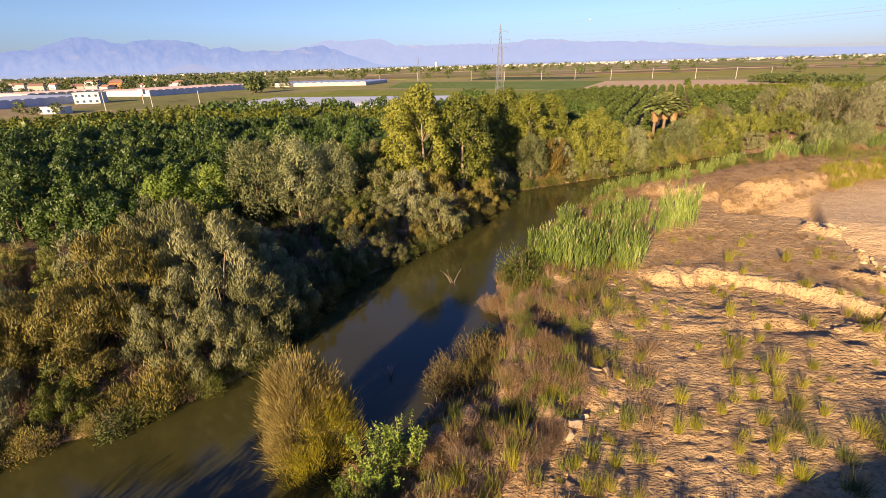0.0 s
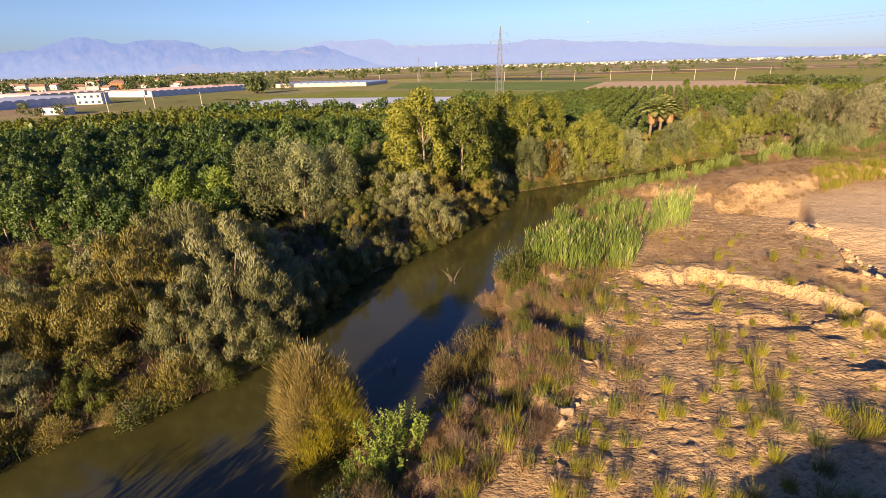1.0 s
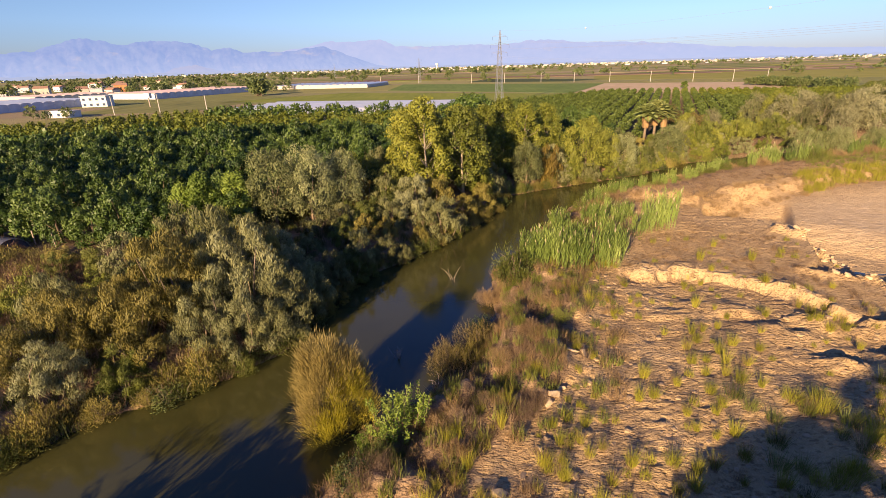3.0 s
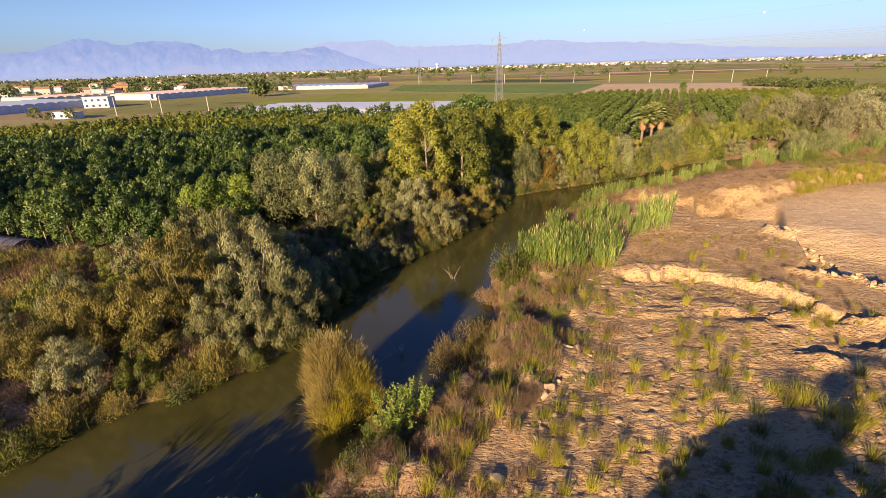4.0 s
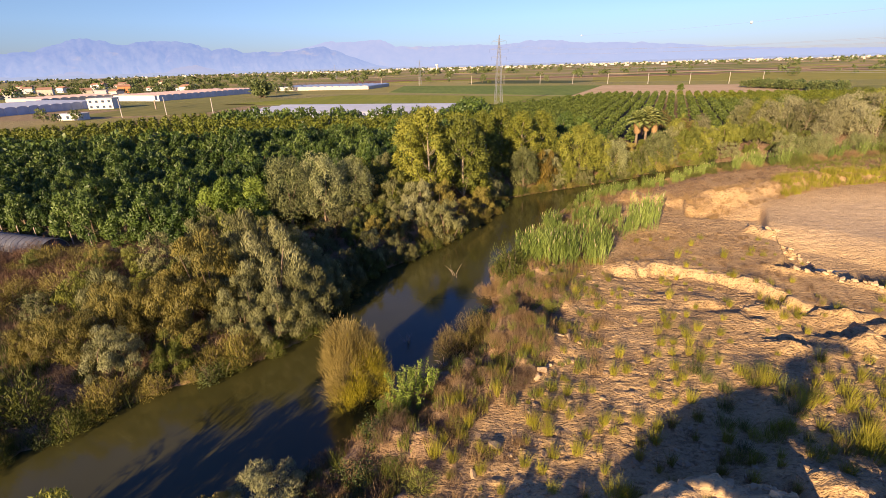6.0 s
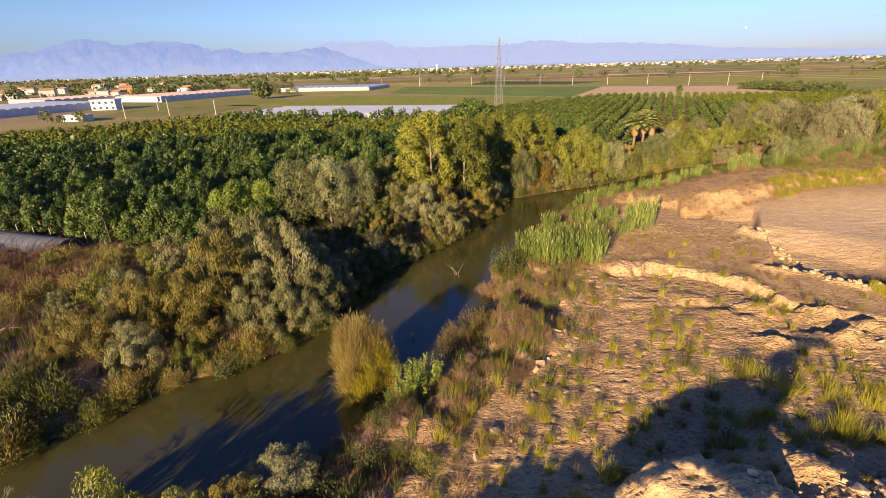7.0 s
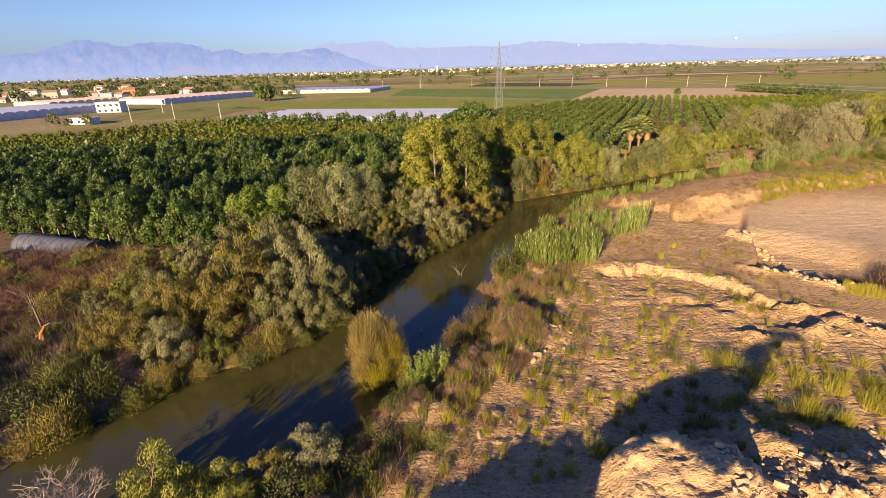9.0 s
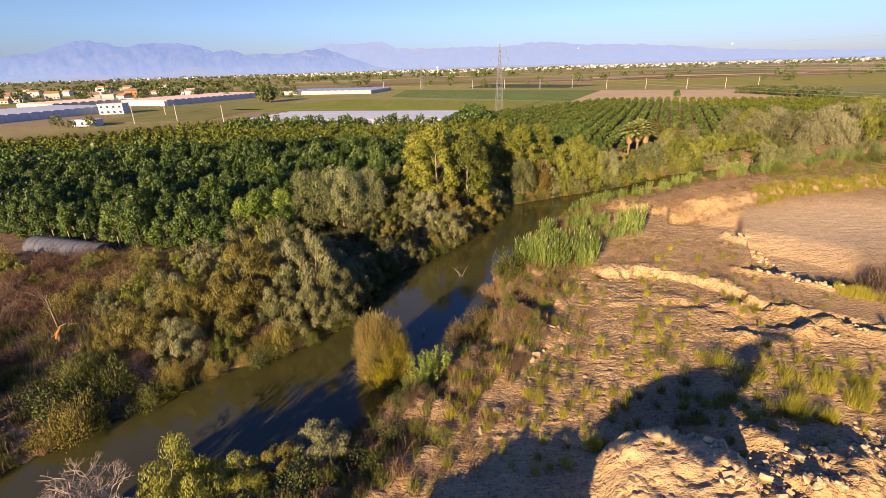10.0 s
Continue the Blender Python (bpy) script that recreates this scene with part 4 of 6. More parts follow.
# brown scrub, fallen wood and the broken tree on the far bank's open corner
for k in range(330):
    x, y = -42 + rnd.uniform(-20, 17), 26 + rnd.uniform(-20, 16)
    if y > 39.5 - 0.34 * (x + 45):
        continue
    if to_line(np.array([x]), np.array([y]), LEFT)[0][0] < 1.5 or inside(np.array([x]), np.array([y]), RIVER)[0] or not free(x, y, 1.15):
        continue
    if y > 20 and x > -33:
        continue
    if y > 20 and (x > -35 or y > 33 + 0.35 * (x + 45)):
        kind, label = rnd.choice([(OLIVEW_L, "low olive-yellow willow on the river bank"), (OLIVEW_L, "low olive-yellow willow on the river bank"), (SHRUB_R, "russet dry brush on the river bank"), (SHRUB_R, "russet dry brush on the river bank"), (SHRUB_Y, "golden-green bush on the river bank")])
        set_plant(rnd.choice(kind), "shrub", x, y, label, "shrub", "riverside shrubs", rnd.uniform(0.35, 0.5) if kind is OLIVEW_L else rnd.uniform(1.2, 1.8), rnd.random() * 6.28)
        continue
    kind, label = rnd.choice([(SHRUB_R, "russet dry brush on the river bank")] * 4 + [(SHRUB_B, "brown leafless scrub on the river bank"), (SHRUB_B, "brown leafless scrub on the river bank"), (SHRUB_Y, "golden-green bush on the river bank"), (SHRUB_K, "dark green broad-leaved bush on the bank")] if y > 17 else [(SHRUB_K, "dark green broad-leaved bush on the bank"), (SHRUB_K, "dark green broad-leaved bush on the bank"), (SHRUB_G, "olive-green bush on the river bank")])
    set_plant(rnd.choice(kind), "shrub", x, y, label, "shrub", "riverside shrubs", rnd.uniform(0.9, 1.5) * (1.25 if y < 17 else 1.0), rnd.random() * 6.28, None, rnd.uniform(0.8, 1.2))

for k in range(260):
    x, y = rnd.uniform(-48, -31), rnd.uniform(32, 46)
    if y > 42.3 - 0.34 * (x + 45) or y < 31 or not free(x, y, 1.3):
        continue
    kind, label = rnd.choice([(OLIVEW_M, "low olive-yellow willow below the tunnel"), (SHRUB_Y, "golden-green bush below the tunnel"), (SHRUB_Y, "golden-green bush below the tunnel"), (SHRUB_R, "russet dry brush below the tunnel"), (SHRUB_W, "ochre twiggy bush below the tunnel")])
    set_plant(rnd.choice(kind), "shrub", x, y, label, "shrub", "riverside shrubs", rnd.uniform(0.3, 0.5) if kind is OLIVEW_M else rnd.uniform(0.9, 1.5), rnd.random() * 6.28)

# bushes down to the water along the far reach
for k in range(80):
    x, y = bank_point(0.74 + 0.2 * (k + rnd.random()) / 80, rnd.uniform(0.2, 5.5))
    set_plant(rnd.choice(OLIVEW_L + WILLOW_L[:1]), "riverside_bush", x, y, "yellow-green bush hanging over the water", "shrub", "riverside shrubs", rnd.uniform(0.4, 0.65), rnd.random() * 6.28, None, rnd.uniform(0.8, 1.1))

snag = thing("broken_tree", -36.2, 21.8, at(-36.2, 21.8), "broken bare tree with a fresh orange wound", "tree")
s = Soup()
s.tube([(0, 0, -0.3), (0.05, 0, 0.6), (0.15, 0.0, 1.3)], [0.2, 0.18, 0.15], 8)
part("stump", s.mesh("stump", M_BARK, True), snag)
s = Soup()
s.tube([(-0.1, -0.12, 0.6), (0.15, -0.15, 1.2), (0.6, -0.1, 1.8)], [0.13, 0.12, 0.04], 6)
part("wound", s.mesh("wound", M_WOUND), snag, "raw orange split wood")
s = Soup()
s.tube([(0.3, 0, 1.6), (0.1, 0.1, 3.2), (-0.1, 0.2, 4.8)], [0.1, 0.08, 0.04], 6)
s.tube([(-0.2, 0.17, 4.5), (-0.8, 0.3, 5.4)], [0.04, 0.015], 5)
s.tube([(-0.1, 0.15, 4.3), (0.4, 0.2, 5.3)], [0.04, 0.012], 5)
s.tube([(0.3, 0, 1.7), (1.0, 0.1, 2.0), (2.2, 0.2, 1.9)], [0.07, 0.05, 0.02], 5)
s.tube([(0.1, 0, 1.3), (-0.6, 0.0, 0.6), (-1.1, 0.0, 0.0)], [0.08, 0.06, 0.04], 5)
for k in range(16):
    q = np.array([(-0.1, 0.15, 4.2), (0.05, 0.12, 3.4), (1.2, 0.1, 2.0), (-0.6, 0.0, 0.6)][k % 4]) + np.random.default_rng(k).normal(size=3) * 0.1
    limb(s, np.random.default_rng(600 + k), q, q + np.random.default_rng(700 + k).normal(size=3) * 0.9 + np.array([0, 0, 0.8]), 0.035, 0.008, 0.3, 3, 4)
part("branches", s.mesh("branches", M_BARK, True), snag)

# ---- orchard ----
near_orchard, far_orchard, low_rows = [], [], []


def orchard_ground(x, y, gap=14):
    q = np.array([x]), np.array([y])
    if x < -195 or x > 215 or y < 44 or to_line(*q, LEFT)[0][0] < gap or inside(*q, RIVER)[0] or to_line(*q, RIGHT)[1][0] < 0:
        return False
    if x < -24 and y < 50.5 - 0.22 * (x + 50):
        return False
    edge = 188 + 0.86 * (x + 85) if x < -85 else 188 + 0.2 * (x + 85) if x < 20 else 208 + 0.86 * (x - 20) if x < 95 else 272 - 0.36 * (x - 95)
    gu, gw = (x + 36) * math.cos(radians(-15.6)) + (y - 194) * math.sin(radians(-15.6)), -(x + 36) * math.sin(radians(-15.6)) + (y - 194) * math.cos(radians(-15.6))
    return y < edge and not (abs(gu) < 45 and abs(gw) < 23) and math.hypot(x - 28.3, y - 228) > 6


def in_low_rows(x, y):
    return x > 18 and y > 104


ROW = 4.75
ca, sa_ = math.cos(radians(-17)), math.sin(radians(-17))
for i, j in itertools.product(range(-50, 46), range(-26, 54)):
    u, w = i * ROW, j * ROW
    x, y = u * ca - w * sa_ + rnd.uniform(-0.6, 0.6), 60 + u * sa_ + w * ca + rnd.uniform(-0.6, 0.6)
    if not in_low_rows(x, y) and orchard_ground(x, y):
        far_orchard.append((x, y))
# pruned rows running away across the plain behind the palms
cb, sb = math.sin(radians(25.1)), math.cos(radians(25.1))
for i, j in itertools.product(range(-37, 52), range(22, 115)):
    u, w = i * 4.0 + rnd.uniform(-0.25, 0.25), j * 2.75 + rnd.uniform(-0.3, 0.3)
    x, y = u * sb + w * cb, -u * cb + w * sb
    if in_low_rows(x, y) and orchard_ground(x, y, 10):
        low_rows.append((x, y))
far_orchard.sort(key=lambda q: math.hypot(q[0] + 10, q[1] + 5))
near_orchard, far_orchard = far_orchard[:285], far_orchard[285:]
edge_row = [(-76 + 4.1 * k + rnd.uniform(-0.5, 0.5), 49.4 - 0.3 * (-76 + 4.1 * k + 50) + rnd.uniform(-0.5, 0.5)) for k in range(12)]
near_orchard = edge_row + [q for q in near_orchard if all(math.hypot(q[0] - a, q[1] - b) > 3.4 for a, b in edge_row)]
for k, (x, y) in enumerate(near_orchard):
    set_plant(ORCHARD[rnd.randrange(4)] if math.hypot(x + 12, y + 6) < 90 else ORCHARD_L[rnd.randrange(3)], "orchard_tree", x, y, "dark green leafy orchard tree in a row", "tree", "orchard rows", rnd.uniform(0.82, 1.18), rnd.random() * 6.28, None, rnd.uniform(0.9, 1.28), 0.85)
rng = np.random.default_rng(7)
allv, allf, n, young = [], [], 0, []
for x, y in far_orchard + low_rows:
    low = in_low_rows(x, y)
    fresh_green = (x > 120 and y > 255 - 0.75 * (x - 60)) if low else y > 112 - 0.1 * abs(x + 68) and not (x > -78 and y > 158)
    s = rng.uniform(0.85, 1.1) * (0.64 if low else 0.74 if fresh_green else 0.97)
    cl = []
    for k in range(8 if low else 11):
        a, z = k * 2.399 + rng.random(), 1 - 1.7 * (k + 0.5) / 11
        q = math.sqrt(max(0, 1 - z * z))
        cl.append((x + 1.45 * s * q * math.cos(a), y + 1.45 * s * q * math.sin(a), 2.45 + s * (2.1 + 1.7 * z if low else 3.2 + 2.3 * z), 0.75 * s, 0.75 * s, 1.1 * s))
    v, f = clump_leaves(rng, cl, 14 if low else 17, 0.72 * s + 0.12, 0.5 * s + 0.1, 0.4, 0.3, 0.7, 0.25, 0.25)
    allv.append(v)
    allf.append(f + n)
    n += len(v)
    young += [1 if fresh_green else 2 if low else 0] * len(f)
tagged(new("orchard_rows", mesh_of("orchard_rows", np.concatenate(allv), np.concatenate(allf).tolist(), [M_ORCHARD, M_YOUNG, M_ROWS], False, young)), "rows of green orchard trees reaching the fields", "orchard", kind="stuff")


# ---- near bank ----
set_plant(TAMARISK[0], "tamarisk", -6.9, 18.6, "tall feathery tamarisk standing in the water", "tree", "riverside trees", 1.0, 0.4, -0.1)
set_plant(SAPLING[0], "poplar_sapling", -2.7, 15.9, "fresh green poplar suckers on the bank", "shrub", "riverside shrubs", 1.0, 0.2)
set_plant(SAPLING[0], "poplar_sapling", -3.9, 14.6, "low green poplar suckers beside the water", "shrub", "riverside shrubs", 0.62, 2.2)
set_plant(SHRUB_W[1], "shrub", 0.0, 24.4, "brown twiggy bush standing in shallow water", "shrub", "riverside shrubs", 1.2, 0.0, 0.0, 1.1)
set_plant(SHRUB_W[0], "shrub", 1.6, 24.6, "yellowish twiggy bush at the water's edge", "shrub", "riverside shrubs", 1.2, 1.0, 0.0, 1.0)
set_plant(SHRUB_W[1], "shrub", 2.3, 26.2, "brown twiggy bush standing in shallow water", "shrub", "riverside shrubs", 1.3, 1.0, 0.0, 1.3)
set_plant(SHRUB_G[1], "shrub", 6.4, 36.0, "dark olive-green bush beside the reeds", "shrub", "riverside shrubs", 1.9, 0.5, None, 1.15)
set_plant(SHRUB_D[2], "shrub", 3.9, 33.6, "rusty brown bush at the water's edge", "shrub", "riverside shrubs", 0.9, 0.5, 0.1, 1.3)
set_plant(SHRUB_K[0], "shrub", 3.0, 29.0, "dark green bush at the water's edge", "shrub", "riverside shrubs", 0.9, 0.5, 0.1, 1.0)
for x, y, s, tall, kind, label in [
    (-9.4, 8.4, 0.8, 0.62, WILLOW[1], "small pale willow on the near bank"), (-11.7, 6.9, 0.55, 0.95, OLIVEW[0], "small olive willow on the near bank"),
    (-16.4, 4.9, 0.95, 1.0, YELLW[0], "yellow-green willow on the near bank"), (-13.4, 5.2, 0.62, 0.9, YELLW[0], "small olive willow on the near bank"),
    (-7.0, 7.6, 1.0, 1.0, SHRUB_K[0], "dark broad-leaved bush on the bank"), (-5.2, 9.8, 1.0, 0.9, SHRUB_K[1], "dark broad-leaved bush on the bank"),
    (-10.2, 5.4, 1.2, 1.0, SHRUB_K[2], "dark broad-leaved bush on the bank"), (-12.6, 2.6, 1.2, 1.0, SHRUB_K[0], "dark broad-leaved bush on the bank"),
    (-6.0, 6.0, 0.9, 1.0, SHRUB_G[2], "olive-green bush on the bank"), (-15.4, 3.0, 1.0, 1.2, SHRUB_K[1], "dark broad-leaved bush on the bank"),
    (-4.6, 12.4, 0.9, 1.0, SHRUB_K[2], "dark green bush at the water's edge"), (-3.4, 13.4, 0.8, 1.0, SHRUB_G[0], "olive-green bush on the bank"),
]:
    set_plant(kind, "willow_tree" if kind in WILLOW + OLIVEW + YELLW else "shrub", x, y, label, "tree" if kind in WILLOW + OLIVEW + YELLW else "shrub", "riverside shrubs", s, x * 3.1, None, tall)
# willows out of view, added so that their shadows reach the water
for x, y, s_, tall in [(-27.0, -8.0, 1.0, 1.1), (-9.0, 1.0, 0.5, 1.0)]:
    set_plant(OLIVEW[int(-x) % 3], "willow_tree", x, y, "unseen willow added to shade the river water", "tree", "riverside trees", s_, x, None, tall)
set_plant(BARE[0], "bare_tree", -21.4, 3.6, "leafless grey tree on the near bank", "tree", "riverside trees", 2.0, 0.3)
set_plant(BARE[1], "bare_tree", -19.6, 3.9, "leafless grey tree on the near bank", "tree", "riverside trees", 1.65, 2.3)

# an added tree out of view, its crown cut to cast the long shadow over the sand
shade = thing("broadleaf_tree", -1.0, -13.0, at(-1.0, -13.0), "added unseen tree shaped to cast the sand shadow", "tree")
rng = np.random.default_rng(77)
wood, vs, fs, n = Soup(), [], [], 0
wood.tube([(-4.0, 2.1, -0.3), (-3.7, 1.9, 4.0), (-2.7, 1.4, 6.5), (-0.4, 0.3, 8.5), (1.3, -0.65, 9.6), (5.4, -2.7, 11.1), (8.0, -4.05, 12.9)], [0.42, 0.36, 0.3, 0.22, 0.18, 0.1, 0.04], 8)
limb(wood, rng, (2.4, -1.2, 9.8), (9.8, -5.0, 9.1), 0.1, 0.03, 0.05, 4, 5)
for q in range(6):
    limb(wood, rng, (-3.8, 2.0, 2.6 + 0.4 * q), (-8.0 + 0.9 * q, 4.2 - 0.6 * q + rng.normal(), 3.8 + 0.5 * q), 0.12, 0.03, 0.2, 4, 5)
# crown outline worked back along the sun from the shadow's edge
UPPER = [-4.2, -3.7, -2.2, -1.3, -0.8, 0.9, 2.9, 3.6, 3.9, 5.3, 6.0, 6.7, 8.0, 9.5, 10.7, 12.0, 12.6, 13.6, 14.5, 15.2], [4.9, 5.0, 5.7, 6.6, 6.85, 6.95, 7.1, 7.6, 8.25, 8.7, 9.4, 9.75, 9.9, 10.45, 10.6, 11.25, 11.9, 12.2, 12.9, 13.1]
LOWER = [3.2, 3.5, 4.2, 4.9, 5.6, 6.5, 7.8, 9.4, 10.1, 11.6, 12.2, 12.7, 13.5, 15.2], [1.5, 7.2, 7.9, 8.2, 8.85, 9.3, 9.1, 8.7, 9.3, 10.1, 10.6, 11.2, 11.8, 12.8]
for lo, hi, count, w, per, size in ((-4.2, 3.2, 800, 0.5, 30, 0.42), (3.2, 16.8, 15000, 0.26, 10, 0.30)):
    cl = []
    for k in range(count):
        p, h = rng.uniform(lo, hi), rng.uniform(1.5, 14)
        top, under = np.interp(p, *UPPER), np.interp(p, *LOWER)
        if p > 9.5 and 9.2 + w * 0.3 < h < 9.75 - 0.4 * w or under + w * 0.4 < h < top - w * 0.6:
            d = rng.uniform(-2.6, 2.6) * min(1.0, max(0.0, h - under + 0.6) / 2.5)
            cl.append((p * 0.891 - 4.45 + d * 0.454, -p * 0.454 + 2.3 + d * 0.891, h - d * math.tan(SUN_EL), w, w, w))
    v, f = clump_leaves(rng, cl, per, size, size * 0.8, 0.5, 0.3, 0.6, 0.4)
    vs.append(v)
    fs += (f + n).tolist()
    n += len(v)
v, f = np.concatenate(vs), fs
part("trunk", wood.mesh("trunk", M_BARK, True), shade)
part("crown", mesh_of("crown", v, f, M_ORCHARD), shade)

# giant reeds
REEDS = np.array([(7.4, 37.6), (12.0, 37.2), (17.6, 36.8), (19.4, 41.5), (24.6, 48.0), (26.6, 53.0), (22.6, 55.0), (17.2, 52.0), (12.4, 47.2), (8.8, 41.6)], float)
for k in range(1100):
    x, y = rnd.uniform(6, 32), rnd.uniform(36, 66)
    rag = fbm(np.array([x * 0.5]), np.array([y * 0.5]), 98, 2)[0] * 6
    if not inside(np.array([x + rag]), np.array([y - rag]), REEDS)[0] or x < 8 + 0.25 * (y - 38) or not free(x, y, 0.72):
        continue
    gap = abs(x - 19.5 + 0.1 * (y - 46)) < 1.4 and 43 < y < 50
    kind, label = (SHRUB_D[k % 4], "dry brown stalks among the reeds") if gap else (REED[k % 4], "tall green giant reeds with pale plumes")
    lush = value_noise(np.array([x * 0.32]), np.array([y * 0.32]), 97)[0]
    if lush < 0.42 and rnd.random() < 0.8:
        continue
    set_plant(kind, "reed_clump", x, y, label, "reeds", "reed bed", (0.45 + 0.9 * lush) * rnd.uniform(0.85, 1.15) * (1.0 - 0.45 * smooth(45, 54, np.array([y]))[0]), rnd.random() * 6.28)
# reeds and bushes farther along the near bank
for k in range(1300):
    t = rnd.random()
    i = min(8, int(t * 9))
    (ax, ay), (bx, by) = RIGHT[15 + i if 15 + i < len(RIGHT) - 2 else len(RIGHT) - 3], RIGHT[16 + i if 16 + i < len(RIGHT) - 1 else len(RIGHT) - 2]
    u = rnd.random()
    d = math.hypot(bx - ax, by - ay)
    off = 0.3 + 5.0 * rnd.random() ** 1.2
    x, y = ax + (bx - ax) * u + (by - ay) / d * off, ay + (by - ay) * u - (bx - ax) / d * off
    if x < 19 or x > 125 or (x < 46 and rnd.random() < 0.3) or not free(x, y, 1.25):
        continue
    kind, name, label, s = rnd.choice([(REED, "reed_clump", "grey-green reeds beside the water", 0.62), (REED, "reed_clump", "grey-green reeds beside the water", 0.7), (SHRUB_G, "shrub", "olive-green bush beside the water", 1.0),
                                       (SHRUB_D, "shrub", "dry brown bush beside the water", 0.9), (GREYW if x > 66 else REED, "willow_tree" if x > 66 else "reed_clump", "low grey willow beside the water" if x > 66 else "grey-green reeds beside the water", 0.6)])
    set_plant(rnd.choice(kind), name, x, y, label, "reeds" if name == "reed_clump" else "shrub", "riverside shrubs", s * rnd.uniform(0.8, 1.2) * (0.85 if x < 46 else 1.0 if x < 56 else 1.45), rnd.random() * 6.28)


# grass tufts on the sand
def tuft(seed, n, radius, height, mat, width=0.014, lean=0.45):
    v, f = blades(np.random.default_rng(seed), n, radius, height, width, lean, 0.14)
    return mesh_of("grass_tuft", v, f, mat)


TUFT = [tuft(200 + k, 90 + 20 * k, 0.13 + 0.04 * k, 0.95, M_GRASS, 0.010, 0.17) for k in range(4)]
TUFTG = [tuft(210 + k, 120, 0.28, 0.85, M_OLIVE, 0.010, 0.25) for k in range(2)]
TUFTL = [tuft(214 + k, 250, 0.6, 1.05, M_GRASS, 0.014, 0.28) for k in range(2)]
TUFTB = [tuft(230 + k, 72, 0.16, 0.95, M_SCRUB, 0.005, 0.2) for k in range(3)]


def set_tuft(me, x, y, s, label, group):
    ob = new("dry_weed" if me in TUFTB else "grass_tuft", me)
    ob.matrix_basis = Matrix.LocRotScale((x, y, at(x, y) - 0.03), Euler((0, 0, rnd.random() * 6.28)), (s, s, s * rnd.uniform(0.85, 1.25)))
    tagged(ob, label, "grass", group)


PATCH = np.array([(18.2, 11.8), (22.5, 9.4), (29.5, 10.6), (31.5, 14.5), (26.0, 18.0), (20.4, 16.4)], float)
placed = []
for k in range(4000):
    x, y = rnd.uniform(-2, 44), rnd.uniform(6, 46)
    q = np.array([x]), np.array([y])
    dr, sr, _ = to_line(*q, RIGHT)
    if sr[0] > 0 or dr[0] < 5 or ((x - 11.4) / 5.4) ** 2 + ((y - 4.6) / 3.4) ** 2 < 1 or len(placed) > 320:
        continue
    ds, ss, _ = to_line(*q, SCARP)
    dense = inside(*q, PATCH)[0]
    streak = value_noise(q[0] * 0.33, q[1] * 0.16, 90)[0]
    want = 0.32 if dense else (0.75 if dr[0] < 11 else 0.24) * (streak > 0.45) + 0.06
    if ss[0] > 0:
        want *= 0.12
    if x > 31 and y > 19:
        want *= 0.15
    gap = 0.72 if dense else 0.9
    if rnd.random() > want or any(math.hypot(x - a, y - b) < gap for a, b in placed):
        continue
    placed.append((x, y))
    if rnd.random() < (0.25 if dense else 0.45):
        set_tuft(TUFTB[k % 3], x + rnd.uniform(-0.3, 0.3), y + rnd.uniform(-0.1, 0.3), rnd.uniform(0.8, 1.3), "dark brown dry stalks beside the grass", "dry stalks")
    if 16 < x < 21 and 11 < y < 18:
        set_tuft(TUFTG[k % 2], x, y, rnd.uniform(0.8, 1.5), "green grass tuft growing in the sand", "grass tufts")
    else:
        set_tuft(TUFT[k % 4], x, y, rnd.uniform(0.6, 1.25) * (1.05 if dense else 1.0), "yellow-green grass tuft growing in the sand", "grass tufts")

for x, y, q in [(22.4, 10.2, 1.1), (23.4, 10.6, 1.2), (21.6, 10.7, 1.0), (24.4, 10.0, 0.9), (22.9, 11.4, 1.0), (18.3, 12.0, 0.95), (17.5, 12.2, 0.8), (19.1, 12.2, 0.75), (27.4, 11.4, 1.1), (28.4, 12.0, 1.0), (26.2, 13.3, 1.0), (25.0, 15.2, 1.0), (22.5, 14.8, 1.1), (21.4, 14.2, 0.9),
                (20.6, 16.4, 1.0), (19.6, 17.4, 0.9), (7.8, 8.1, 0.9), (8.7, 8.3, 0.6), (15.3, 10.7, 0.8), (16.3, 10.5, 0.6), (19.2, 10.2, 0.8), (24.2, 12.6, 0.9), (29.6, 13.6, 1.0), (27.4, 14.6, 0.8), (30.4, 16.0, 0.9)]:
    set_tuft(TUFTL[int(x * 10) % 2], x, y, q, "broad clump of yellow-green grass in the sand", "grass tufts")

# dry grass, thistles and litter over the hummocks: too many to count
def strew(name, label, category, spots, meshes, seed, size=(0.7, 1.3)):
    rng = np.random.default_rng(seed)
    vs, fs, n = [], [], 0
    src = []
    for me in meshes:
        co = np.empty(len(me.vertices) * 3)
        me.vertices.foreach_get("co", co)
        src.append((co.reshape(-1, 3), [tuple(p.vertices) for p in me.polygons]))
    z = ground(spots[:, 0], spots[:, 1])
    for (x, y), h in zip(spots, z):
        co, fa = src[rng.integers(len(src))]
        a, s = rng.random() * 6.283, rng.uniform(*size)
        c, q = math.cos(a) * s, math.sin(a) * s
        vs.append(np.stack([co[:, 0] * c - co[:, 1] * q + x, co[:, 0] * q + co[:, 1] * c + y, co[:, 2] * s + h - 0.03], 1))
        fs += [tuple(k + n for k in p) for p in fa]
        n += len(co)
    return tagged(new(name, mesh_of(name, np.concatenate(vs), fs, meshes[0].materials[0])), label, category, kind="stuff")


def spots_where(seed, count, x0, x1, y0, y1, keep):
    rng = np.random.default_rng(seed)
    p = np.stack([rng.uniform(x0, x1, count), rng.uniform(y0, y1, count)], 1)
    return p[keep(p[:, 0], p[:, 1], rng)]


